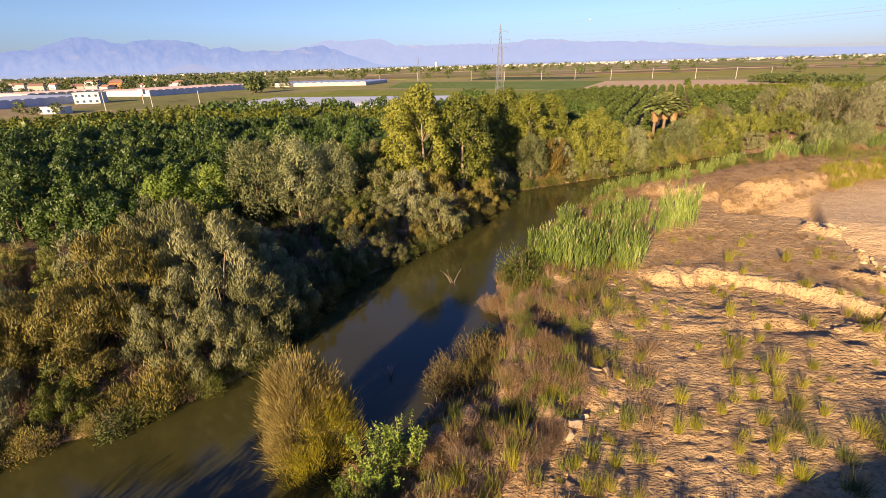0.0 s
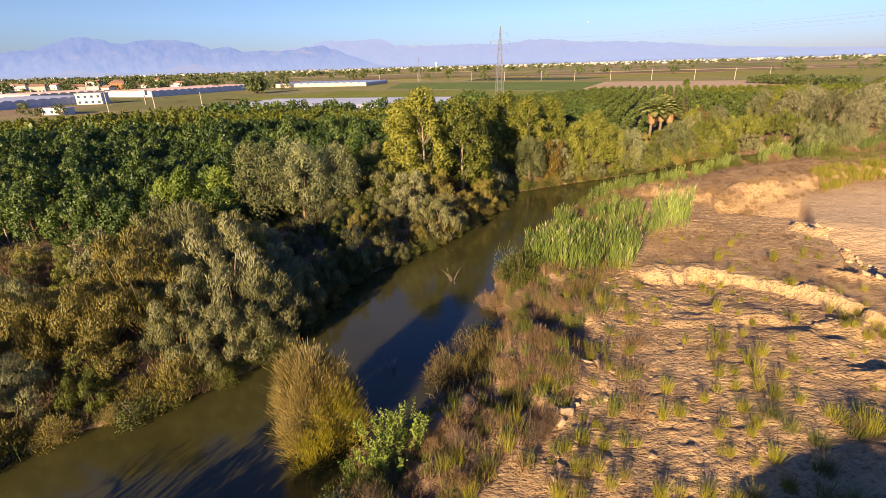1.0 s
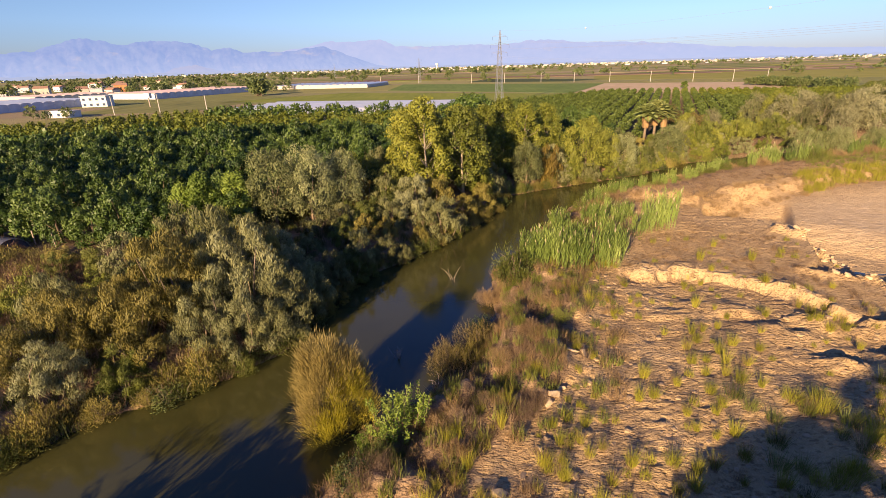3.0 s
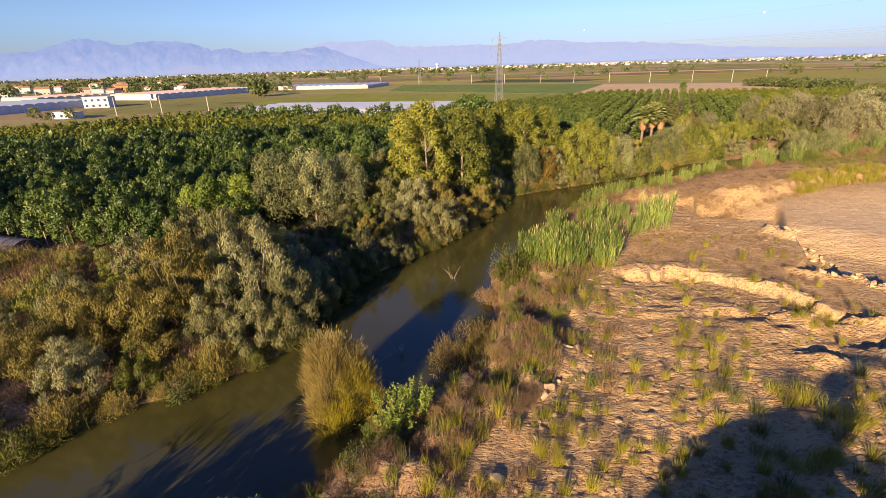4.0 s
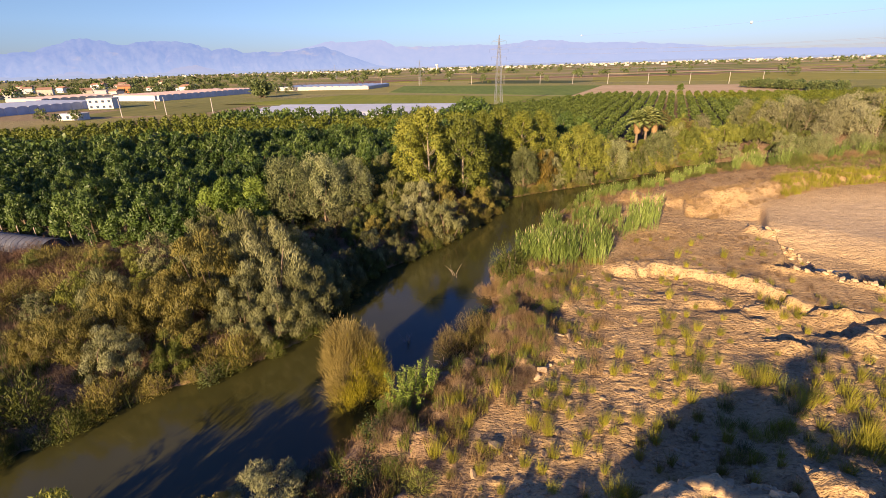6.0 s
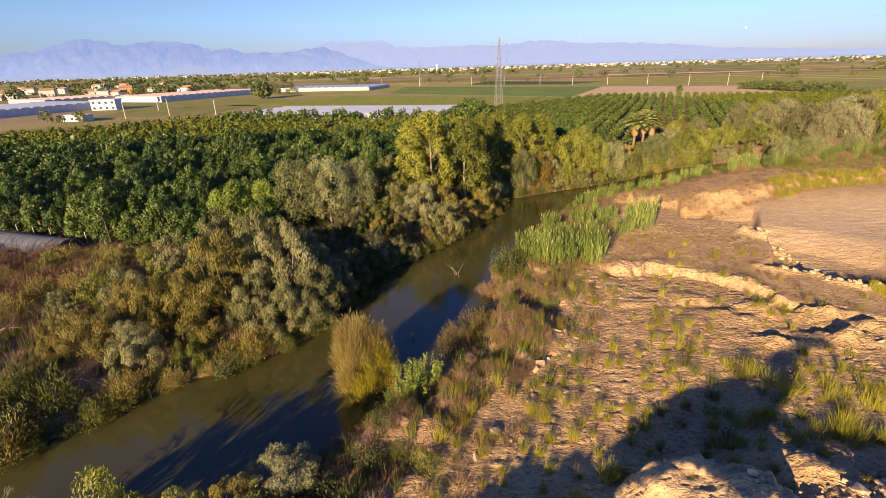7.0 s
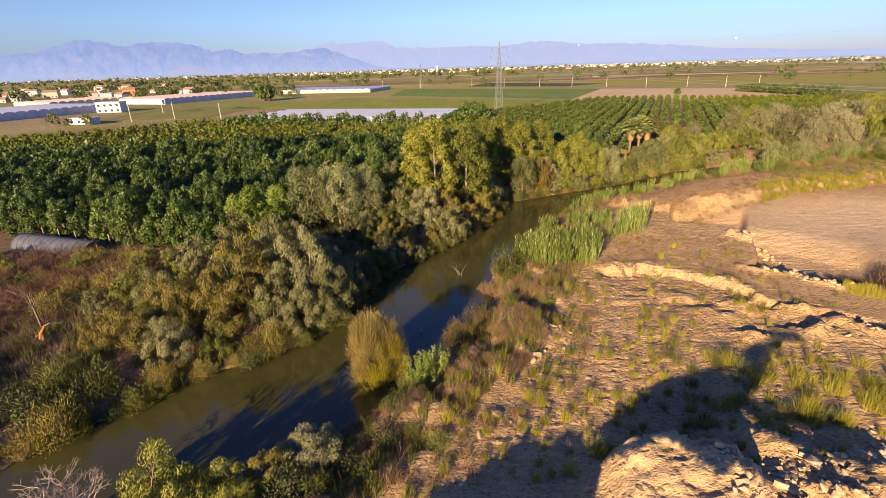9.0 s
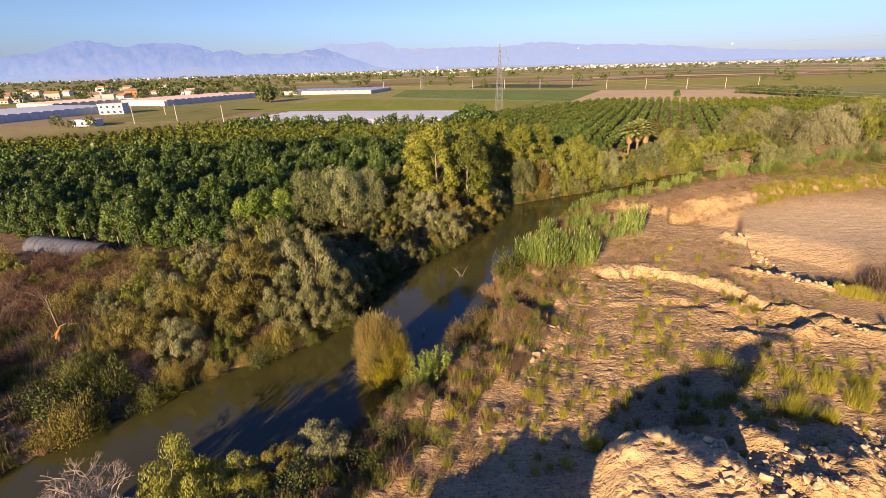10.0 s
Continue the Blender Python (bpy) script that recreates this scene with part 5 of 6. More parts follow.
def near_shoulder(x, y, rng):
    dr, sr, _ = to_line(x, y, RIGHT)
    return (sr < 0) & (dr > 0.4) & (rng.random(len(x)) < np.where(dr < 6.5, 0.95, 0.25) * (dr < 10) * (0.35 + value_noise(x * 0.5, y * 0.5, 91)))


def on_plateau(x, y, rng):
    ds, ss, _ = to_line(x, y, SCARP)
    dr, sr, _ = to_line(x, y, RIGHT)
    return (ss > 0) & (sr < 0) & (dr > 6) & (ds > 0.4) & (ds < 15) & (x < 36) & (rng.random(len(x)) < 0.9 * value_noise(x * 0.4, y * 0.8, 95))


def on_berm(x, y, rng):
    db, _, _ = to_line(x, y, BERM)
    return (db < 4.0) & (rng.random(len(x)) < 0.8)


def wisp(seed, n, radius, height, mat, width, lean):
    """Loose grass: slender single blades that lean every way."""
    rng = np.random.default_rng(seed)
    a, r, q = rng.random(n) * 6.283, radius * np.sqrt(rng.random(n)), rng.random(n) * 6.283
    foot = np.stack([r * np.cos(a), r * np.sin(a), np.full(n, -0.04)], 1)
    tip = foot + np.stack([lean * rng.random(n) * np.cos(q), lean * rng.random(n) * np.sin(q), height * (0.45 + 0.65 * rng.random(n))], 1)
    s_ = unit(np.cross(tip - foot, rng.normal(size=(n, 3)))) * width
    v = np.stack([foot - s_, foot + s_, tip], 1).reshape(-1, 3)
    return mesh_of("wisp", v, np.arange(3 * n).reshape(-1, 3).tolist(), mat)


SMALLD = [wisp(240 + k, 64, 0.34, 0.5, M_DRY, 0.011, 0.42) for k in range(4)]
SMALLB = [wisp(250 + k, 54, 0.3, 0.5, M_SCRUB, 0.011, 0.36) for k in range(4)]
SMALLG = [wisp(260 + k, 60, 0.24, 0.6, M_GRASS, 0.010, 0.2) for k in range(3)]
SMALLO = [wisp(270 + k, 60, 0.3, 0.6, M_OLIVE, 0.014, 0.3) for k in range(3)]
strew("dry_grass", "pale dry grass matted over the bank hummocks", "grass", spots_where(1, 5200, -14, 34, 2, 72, near_shoulder), SMALLD, 11, (0.9, 1.8))
strew("dry_scrub", "grey-brown dry weeds over the bank hummocks", "scrub", spots_where(2, 2600, -14, 34, 2, 72, near_shoulder), SMALLB, 12, (0.9, 1.7))
strew("bank_grass", "olive-green weeds between the hummocks", "grass", spots_where(3, 3000, -14, 22, 2, 62, near_shoulder), SMALLO, 13, (0.8, 1.6))
strew("plateau_scrub", "low brown scrub on the flat sand", "scrub", spots_where(4, 1700, 12, 40, 24, 56, on_plateau), SMALLB, 14, (0.4, 0.9))
strew("plateau_grass", "low dry grass on the flat sand", "grass", spots_where(5, 900, 12, 40, 24, 56, on_plateau), SMALLD, 15, (0.4, 0.9))
strew("berm_scrub", "brown dry scrub along the sandy berm", "scrub", spots_where(6, 2200, 26, 98, 55, 82, on_berm), SMALLD, 16, (0.8, 1.6))
strew("berm_grass", "tall golden grass along the sandy berm", "grass", spots_where(7, 1900, 52, 98, 58, 82, lambda x, y, r: (to_line(x, y, BERM)[0] < 3.6) & (to_line(x, y, BERM)[1] < 0.5)), SMALLG, 17, (1.4, 2.4))

strew("golden_grass", "tall golden grass at the edge of the track", "grass", spots_where(31, 420, 39.6, 46, 25, 30, lambda x, y, r: (to_line(x, y, RIDGE_B)[0] < 1.5) & (to_line(x, y, RIDGE_B)[1] < 0.5)), SMALLG, 32, (0.9, 1.6))
strew("edge_scrub", "brown scrub behind the edge of the track", "scrub", spots_where(33, 260, 42, 50, 26, 34, lambda x, y, r: r.random(len(x)) < 0.7), SMALLB, 34, (1.2, 2.4))
strew("bank_weeds", "dark weeds under the riverside thicket", "weeds", spots_where(9, 3600, -62, 2, 8, 60, lambda x, y, r: (to_line(x, y, LEFT)[0] < 20) & (to_line(x, y, LEFT)[1] > 0)), SMALLO, 19, (0.9, 2.0))
strew("bank_brush", "brown brush under the riverside thicket", "brush", spots_where(10, 2600, -62, 2, 8, 60, lambda x, y, r: (to_line(x, y, LEFT)[0] < 24) & (to_line(x, y, LEFT)[1] > 0)), SMALLB, 20, (1.0, 2.2))


def behind_berm(x, y, rng):
    dr, sr, _ = to_line(x, y, RIGHT)
    db, sb, _ = to_line(x, y, BERM)
    return (sr < 0) & (sb > 0) & (x > 26) & (dr > 0.2) & ((dr < 3.2) | (x > 66)) & ((x > 46) | (rng.random(len(x)) < 0.2))


def berm_back(x, y, rng):
    return (to_line(x, y, RIGHT)[1] < 0) & (to_line(x, y, BERM)[1] > 0) & (x > 26) & (to_line(x, y, RIGHT)[0] > 1.5)


strew("shore_reeds", "green reeds between the berm and the river", "reeds", spots_where(21, 3600, 26, 120, 58, 100, behind_berm), SMALLO, 22, (0.7, 1.5))
strew("shore_scrub", "brown scrub between the berm and the river", "scrub", spots_where(22, 3000, 26, 120, 58, 100, berm_back), SMALLB, 23, (0.7, 1.5))
strew("sand_grass", "thin yellow grass growing through the sand", "grass", spots_where(23, 1500, -2, 40, 6, 44, lambda x, y, r: (to_line(x, y, RIGHT)[1] < 0) & (to_line(x, y, RIGHT)[0] > 5) & ((r.random(len(x)) < 0.10) | inside(x, y, PATCH) & (r.random(len(x)) < 0.12) | (to_line(x, y, RIGHT)[0] < 10) & (r.random(len(x)) < 0.35))), SMALLG, 24, (0.6, 1.5))

# bushes over the hummocks
for k in range(520):
    x, y = rnd.uniform(-12, 22), rnd.uniform(3, 60)
    q = np.array([x]), np.array([y])
    dr, sr, _ = to_line(*q, RIGHT)
    if sr[0] > 0 or not 0.5 < dr[0] < 6.8 or (inside(*q, REEDS)[0] and y > 38) or not free(x, y, 1.0):
        continue
    kind, label, s = rnd.choice([(SHRUB_D, "dry tan bush on a sandy hummock", 0.8), (SHRUB_D, "dry tan bush on a sandy hummock", 0.7), (SHRUB_B, "grey-brown twiggy bush on a sandy hummock", 0.5), (SHRUB_G, "olive-green bush on a sandy hummock", 0.55), (SHRUB_G, "olive-green bush on a sandy hummock", 0.7)])
    set_plant(rnd.choice(kind), "hummock_bush", x, y, label, "shrub", "hummock bushes", s * rnd.uniform(0.75, 1.25), rnd.random() * 6.28, None, rnd.uniform(0.7, 1.2))


# rubble
def rock_mesh(seed):
    """An angular broken block."""
    rng = np.random.default_rng(seed)
    bm = bmesh.new()
    for p in rng.uniform(-0.5, 0.5, (16, 3)):
        bm.verts.new((p[0] * 1.2, p[1] * 0.95, p[2] * 0.8))
    bmesh.ops.convex_hull(bm, input=bm.verts)
    for v in [v for v in bm.verts if not v.link_faces]:
        bm.verts.remove(v)
    m = bpy.data.meshes.new("rock")
    bm.to_mesh(m)
    bm.free()
    m.materials.append(M_ROCK)
    return m


ROCKS = [rock_mesh(300 + k) for k in range(8)]


def set_rock(x, y, s, group, label="pale broken limestone block on the sand"):
    ob = new("rock", rnd.choice(ROCKS))
    ob.matrix_basis = Matrix.LocRotScale((x, y, at(x, y) + 0.12 * s), Euler((rnd.uniform(-0.5, 0.5), rnd.uniform(-0.5, 0.5), rnd.random() * 6.28)), (s, s * rnd.uniform(0.7, 1.1), s * rnd.uniform(0.6, 1.0)))
    tagged(ob, label, "rock", group)


for k in range(120):
    x, y = rnd.uniform(13.0, 20.6), rnd.uniform(2.6, 6.6)
    set_rock(x, y + 0.04 * (x - 13), 0.16 + 0.5 * rnd.random() ** 2.0, "rubble heap")
for k in range(45):
    u = rnd.random()
    set_rock(19.5 + 8.0 * u + rnd.gauss(0, 0.7), 5.8 + 2.6 * u + rnd.gauss(0, 0.8), rnd.uniform(0.18, 0.55), "rubble heap")
for line, count, group in ((RIDGE_A, 50, "rubble ridge"), (RIDGE_B[1:], 45, "rubble ridge")):
    for k in range(count):
        i = rnd.randrange(len(line) - 1)
        (ax, ay), (bx, by), u = line[i], line[i + 1], rnd.random()
        set_rock(ax + (bx - ax) * u + rnd.gauss(0, 0.45), ay + (by - ay) * u + rnd.gauss(0, 0.3), rnd.uniform(0.2, 0.6), group)
for k in range(24):
    set_rock(34 + rnd.gauss(0, 2.6), 21.0 + rnd.gauss(0, 0.8), rnd.uniform(0.15, 0.45), "rubble on the sand ridge")
for x, y, s in [(8.3, 22.5, 1.1), (8.9, 22.2, 0.8), (6.2, 18.3, 0.9), (5.7, 17.6, 0.7), (6.8, 19.0, 0.6), (2.2, 11.6, 0.9), (2.9, 11.0, 0.6), (4.6, 14.2, 0.5), (9.4, 23.6, 0.6), (0.8, 9.6, 0.7)]:
    set_rock(x, y, 0.75 * s, "bank rocks", "sunlit pale boulder in the bank")

# clods of crusted sand, past counting
def clod_mesh(seed):
    rng = np.random.default_rng(seed)
    n = 6
    ring = [(0.5 * math.cos(6.283 * k / n) * rng.uniform(0.7, 1.3), 0.4 * math.sin(6.283 * k / n) * rng.uniform(0.7, 1.3)) for k in range(n)]
    v = [(x * 1.15, y * 1.15, -0.12) for x, y in ring] + [(x, y, 0.16 * rng.uniform(0.6, 1.4)) for x, y in ring] + [(0.05, 0.0, 0.3 * rng.uniform(0.6, 1.2))]
    f = [(k, (k + 1) % n, n + (k + 1) % n, n + k) for k in range(n)] + [(n + k, n + (k + 1) % n, 2 * n) for k in range(n)]
    return mesh_of("clod", v, f, M_CLOD)


def on_sand(x, y, rng):
    dr, sr, _ = to_line(x, y, RIGHT)
    ds, ss, _ = to_line(x, y, SCARP)
    lines = np.minimum(to_line(x, y, RIDGE_A)[0], to_line(x, y, RIDGE_B)[0])
    want = np.where(ss > 0, 0.12, 0.75) * (value_noise(x * 0.5, y * 0.9, 99) > 0.38) + 0.9 * (ds < 0.7) + 0.8 * (lines < 0.9)
    want = want + 0.9 * ((y < 6.5) & (x > 14)) + 0.6 * ((np.abs(y - 21) < 1.8) & (x > 26))
    return (sr < 0) & (dr > 7.5) & (rng.random(len(x)) < want)


def rubble_ground(x, y, rng):
    near = (x > 13) & (x < 28) & (y > 1.5 + 0.3 * (x - 14)) & (y < 7.2 + 0.25 * (x - 14))
    lines = np.minimum(to_line(x, y, RIDGE_A)[0], to_line(x, y, RIDGE_B[1:])[0])
    return near & (rng.random(len(x)) < 0.5) | (lines < 0.7)


strew("small_rubble", "small broken stones strewn over the sand", "stones", spots_where(41, 5200, 12, 46, 0, 48, rubble_ground), ROCKS, 42, (0.08, 0.3))
M_CLOD = plain("crusted sand clods", (0.34, 0.24, 0.135), 0.95, 0, 0.3, 1.2)
strew("sand_clods", "crusted clods of pale sand", "clods", spots_where(8, 7500, -4, 48, 2, 54, on_sand), [clod_mesh(k) for k in range(6)], 18, (0.10, 0.42))

# dead wood in and beside the water
def dead_wood(x, y, z, n, size, label):
    rng = np.random.default_rng(int(x * 10) + 500)
    e = thing("dead_branch", x, y, z, label, "branch", "dead wood")
    for k in range(n):
        a, q = rng.random() * 6.283, Soup()
        limb(q, rng, (0, 0, -0.4), (size * math.cos(a) * rng.random(), size * math.sin(a) * rng.random(), size * (0.3 + 0.8 * rng.random())), 0.03, 0.008, 0.3, 3, 4)
        part("branch", q.mesh("branch", M_GREYWOOD), e)


for spec in [(0.8, 38.7, 0.0, 5, 1.3, "dead branch sticking out of the water"), (-3.5, 25.4, 0.0, 12, 0.9, "thin dead twigs sticking out of the water"), (-0.8, 22.2, 0.0, 7, 0.8, "thin dead twigs sticking out of the water"),
             (-18.6, 21.4, 0.1, 9, 1.2, "pale driftwood roots at the water's edge"), (-19.6, 20.9, 0.1, 9, 1.0, "pale driftwood roots at the water's edge"), (-17.4, 21.5, 0.0, 3, 1.0, "pale driftwood roots at the water's edge"), (-0.9, 17.4, 0.2, 14, 1.9, "bare twiggy branches on the bank")]:
    dead_wood(*spec)


# ---- polytunnel at the orchard's edge ----
tun = thing("polytunnel", -52.9, 46.0, 2.15, "low grey polytunnel covered with dusty film", "greenhouse", "", math.atan2(-5.9, 17.5))
L2, R, ring = 6.7, 1.75, 15
s = Soup()
v = [(x, R * math.cos(a), max(-0.1, R * math.sin(a)) * 1.0) for x in np.linspace(-L2, L2, 14) for a in [math.pi * j / (ring - 1) for j in range(ring)]]
v = [(x, y, z + 0.05 * math.cos(x * 3.1)) for x, y, z in v]
s.add(v, [(i * ring + j, i * ring + j + 1, (i + 1) * ring + j + 1, (i + 1) * ring + j) for i in range(13) for j in range(ring - 1)])
part("cover", s.mesh("cover", M_TUNNEL, True), tun)
for x in np.linspace(-L2, L2, 14):
    s = Soup()
    s.tube([(x, (R + 0.03) * math.cos(a), (R + 0.03) * math.sin(a)) for a in [math.pi * j / 12 for j in range(13)]], [0.04] * 13, 5)
    part("hoop", s.mesh("hoop", M_STEEL), tun)
# dark sheet across the open end stands in for the shade inside
s = Soup()
s.add([(L2 - 0.15, 0, 0)] + [(L2 - 0.15, (R - 0.05) * math.cos(a), (R - 0.05) * math.sin(a)) for a in [math.pi * j / 12 for j in range(13)]], [(0, j + 1, j + 2) for j in range(12)])
part("end_panel", s.mesh("end_panel", M_GLASS_SHADE), tun, "dark sheet for the shade inside the tunnel's open end")
for k in range(6):
    p = new("post", Soup().box(-0.05, 0.05, -0.05, 0.05, -0.3, 1.9).mesh("post", M_GREYWOOD))
    p.location = (-58 + 3.0 * k, 50.2 - 1.0 * k, 2.2)
    tagged(p, "grey wooden fence post at the orchard's edge", "post", "orchard posts")


# ---- greenhouses ----
def greenhouse(name, cx, cy, turn, length, spans, width, eave, rise, wall, roof, label, group="greenhouses", across=False):
    """Spans side by side along local x, each running along local y; across: seen from the long side."""
    g = thing(name, cx, cy, 2.3, label, "greenhouse", group, turn)
    total = spans * width
    for k in range(spans):
        x0 = -total / 2 + k * width
        n = 8
        arc = [(x0 + width * (0.5 - 0.5 * math.cos(math.pi * j / n)), eave + rise * math.sin(math.pi * j / n)) for j in range(n + 1)]
        s = Soup()
        s.add([(x, y, z) for y in (-length / 2, length / 2) for x, z in arc], [(j, j + 1, n + 2 + j, n + 1 + j) for j in range(n)])
        part("roof_span", s.mesh("roof_span", roof, True), g)
        for y in (-length / 2, length / 2):
            s = Soup()
            s.add([(x0 + 0.12, y, 0), (x0 + width - 0.12, y, 0)] + [(x, y, z - 0.04) for x, z in arc[::-1]], [tuple(range(n + 3))])
            part("end_wall", s.mesh("end_wall", wall), g)
            part("post", Soup().box(x0 - 0.11, x0 + 0.11, y - 0.15, y + 0.15, -0.3, eave).mesh("post", M_WHITE), g)
    for x in (-total / 2, total / 2):
        part("side_wall", Soup().box(x - 0.06, x + 0.06, -length / 2, length / 2, -0.3, eave).mesh("side_wall", wall), g)
    return g


greenhouse("greenhouse", -36, 194.5, math.pi / 2 - radians(15.6), 84, 5, 7.2, 3.2, 1.3, M_FILMWALL, M_FILM, "long white film greenhouse in the orchard")
greenhouse("greenhouse", -212, 421, math.atan2(98, 43), 58, 18, 5.95, 3.8, 0.8, M_FILMWALL, M_PINKROOF, "multi-span greenhouse with blue-grey end walls")
greenhouse("greenhouse", -258, 286, math.atan2(52, 18), 62, 14, 6.0, 3.8, 0.8, M_FILMWALL, M_FILM, "multi-span greenhouse with blue-grey end walls")
greenhouse("greenhouse", -108, 500, math.atan2(-22, 98), 62, 14, 7.2, 2.8, 0.8, M_CONCRETE, M_FILM, "wide pale greenhouse across the fields")
greenhouse("greenhouse", -285, 372, math.atan2(60, 30), 48, 9, 6.0, 4.2, 1.2, M_CREAM, M_PINKROOF, "packing shed with faded pink roof")


# ---- houses ----
def house(x, y, turn, w, d, h, wall, roof, label, storeys=1, gable=True, group="village houses"):
    e = thing("house", x, y, 2.2, label, "house", group, turn)
    part("wall", Soup().box(-w / 2, w / 2, -d / 2, d / 2, -0.3, h).mesh("wall", wall), e)
    s = Soup()
    if gable:
        s.add([(-w / 2 - 0.4, -d / 2 - 0.4, h), (w / 2 + 0.4, -d / 2 - 0.4, h), (w / 2 + 0.4, d / 2 + 0.4, h), (-w / 2 - 0.4, d / 2 + 0.4, h), (-w / 2 + 0.5, 0, h + d * 0.22), (w / 2 - 0.5, 0, h + d * 0.22)],
              [(0, 1, 5, 4), (2, 3, 4, 5), (1, 2, 5), (3, 0, 4), (3, 2, 1, 0)])
    else:
        s.box(-w / 2 - 0.3, w / 2 + 0.3, -d / 2 - 0.3, d / 2 + 0.3, h, h + 0.35)
    part("roof", s.mesh("roof", roof), e)
    for st in range(storeys):
        for k in range(max(2, int(w / 3.2))):
            cx = -w / 2 + (k + 0.5) * w / max(2, int(w / 3.2))
            z0 = 0.9 + st * (h / storeys)
            part("window", Soup().box(cx - 0.7, cx + 0.7, -d / 2 - 0.05, -d / 2 + 0.02, z0, z0 + 1.3).mesh("window", M_GLASS_SHADE), e)
    return e


house(-206, 297, math.atan2(-18, 60) + radians(25), 14, 9, 6.2, M_WHITE, M_WHITE, "white two-storey office with dark ribbon windows", 2, False, "farm buildings")
house(-172.6, 223.5, radians(-10), 12, 6, 2.9, M_WHITE, M_WHITE, "small white flat-roofed hut at the orchard's edge", 1, False, "farm buildings")
house(-309, 487, 0.4, 11, 9, 8.5, M_ORANGE, M_TILE, "orange rendered house among trees", 2)
for k in range(62):
    y = rnd.uniform(430, 900)
    x = -y * rnd.uniform(0.5, 1.12)
    wall, roof, word = rnd.choice([(M_WHITE, M_TILE, "white house with red roof"), (M_CREAM, M_CREAM, "cream flat-roofed house"), (M_WHITE, M_WHITE, "white flat-roofed house"), (M_CREAM, M_TILE, "cream house with red roof")])
    house(x, y, rnd.uniform(-0.6, 0.6), rnd.uniform(8, 14), rnd.uniform(7, 11), rnd.choice([3.2, 5.8, 6.4]), wall, roof, word + " in the village", 1, roof is M_TILE)
# far town, small blocks
TOWN = []
for k, (w, d, h, mat) in enumerate([(12, 9, 5, M_CREAM), (10, 9, 6.5, M_CONCRETE), (15, 10, 4, M_CREAM), (9, 9, 8, M_CONCRETE), (20, 12, 4.5, M_FILM)]):
    TOWN.append((Soup().box(-w / 2, w / 2, -d / 2, d / 2, -0.5, h).mesh("wall", mat), Soup().box(-w / 2 - 0.4, w / 2 + 0.4, -d / 2 - 0.4, d / 2 + 0.4, h, h + 0.6).mesh("roof", rnd.choice([M_WHITE, M_TILE, M_CREAM]))))
for k in range(240):
    y = rnd.uniform(1500, 3300)
    x = y * rnd.uniform(-0.42, 1.02)
    i = rnd.randrange(5)
    e = thing("town_house", x, y, 2.4, "pale block house in the distant town", "house", "distant town", rnd.uniform(-0.5, 0.5), (rnd.uniform(0.45, 0.85),) * 3)
    part("wall", TOWN[i][0], e)
    part("roof", TOWN[i][1], e)
# farther blocks of the town, past counting
s, q = Soup(), random.Random(91)
for k in range(520):
    y = q.uniform(2000, 3400)
    x, w, h = y * (q.uniform(-1.05, 0) if k % 4 == 0 else q.uniform(-0.3, 1.04)), q.uniform(2, 6), q.uniform(2, 7)
    s.box(x - w, x + w, y - 5, y + 5, 1.5, 2.4 + h, q.randrange(3))
tagged(new("far_town", s.mesh("far_town", [M_CREAM, M_CONCRETE, M_CONCRETE])), "pale blocks of the town on the horizon", "town", kind="stuff")
tower = thing("water_tower", -2.0, 1264, 2.4, "white water tower over the plain", "tower")
part("shaft", Soup().tube([(0, 0, 0), (0, 0, 17)], [2.6, 2.2], 10).mesh("shaft", M_WHITE), tower)
part("tank", Soup().tube([(0, 0, 17), (0, 0, 18.5), (0, 0, 22)], [2.4, 3.6, 3.6], 10).mesh("tank", M_WHITE), tower)
tank = thing("tank_on_post", -163.5, 277, 2.4, "white tank box on a post", "tank")
part("post", Soup().box(-0.25, 0.25, -0.25, 0.25, -0.3, 5).mesh("post", M_GREYWOOD), tank)
part("box", Soup().box(-1.4, 1.4, -1.2, 1.2, 5, 7.6).mesh("box", M_WHITE), tank)

# ---- fields ----
def field(name, label, corners, colour, pale, z=2.52, scale=(0.3, 0.03, 1)):
    m, nt, b = material(name, 0.95, 0.1)
    c = ramp(nt, noise_tex(nt, 1.0, 5, 0.6, scale), [(0.3, colour), (0.7, pale)])
    nt.links.new(mix(nt, 0.4, c, ramp(nt, noise_tex(nt, 0.04, 4), [(0.3, colour), (0.7, pale)])), b.inputs["Base Color"])
    s = Soup()
    s.add([(x, y, z) for x, y in corners] + [(x, y, z - 1) for x, y in corners], [(0, 1, 2, 3)] + [(j, 4 + j, 4 + (j + 1) % 4, (j + 1) % 4) for j in range(4)])
    tagged(new("field", s.mesh("field", m)), label, "field", kind="structure")


field("stubble field", "pale tan stubble field", [(80, 288), (194, 248), (231, 352), (135, 402)], (0.42, 0.30, 0.17), (0.56, 0.42, 0.26))
field("green field", "low green crop field", [(-40, 388), (79, 290), (134, 402), (-36, 512)], (0.11, 0.16, 0.035), (0.18, 0.23, 0.055))
field("yellow-green field", "yellow-green young orchard strip", [(-135, 300), (30, 246), (78, 284), (-70, 372)], (0.16, 0.19, 0.028), (0.26, 0.265, 0.045), 2.49)
field("grass field", "mown grass beside the greenhouses", [(-190, 236), (-120, 232), (-112, 296), (-176, 330)], (0.13, 0.14, 0.04), (0.26, 0.24, 0.08), 2.49)
field("dark field", "dark green crop field", [(30, 520), (120, 462), (170, 500), (60, 610)], (0.055, 0.07, 0.03), (0.09, 0.11, 0.04))
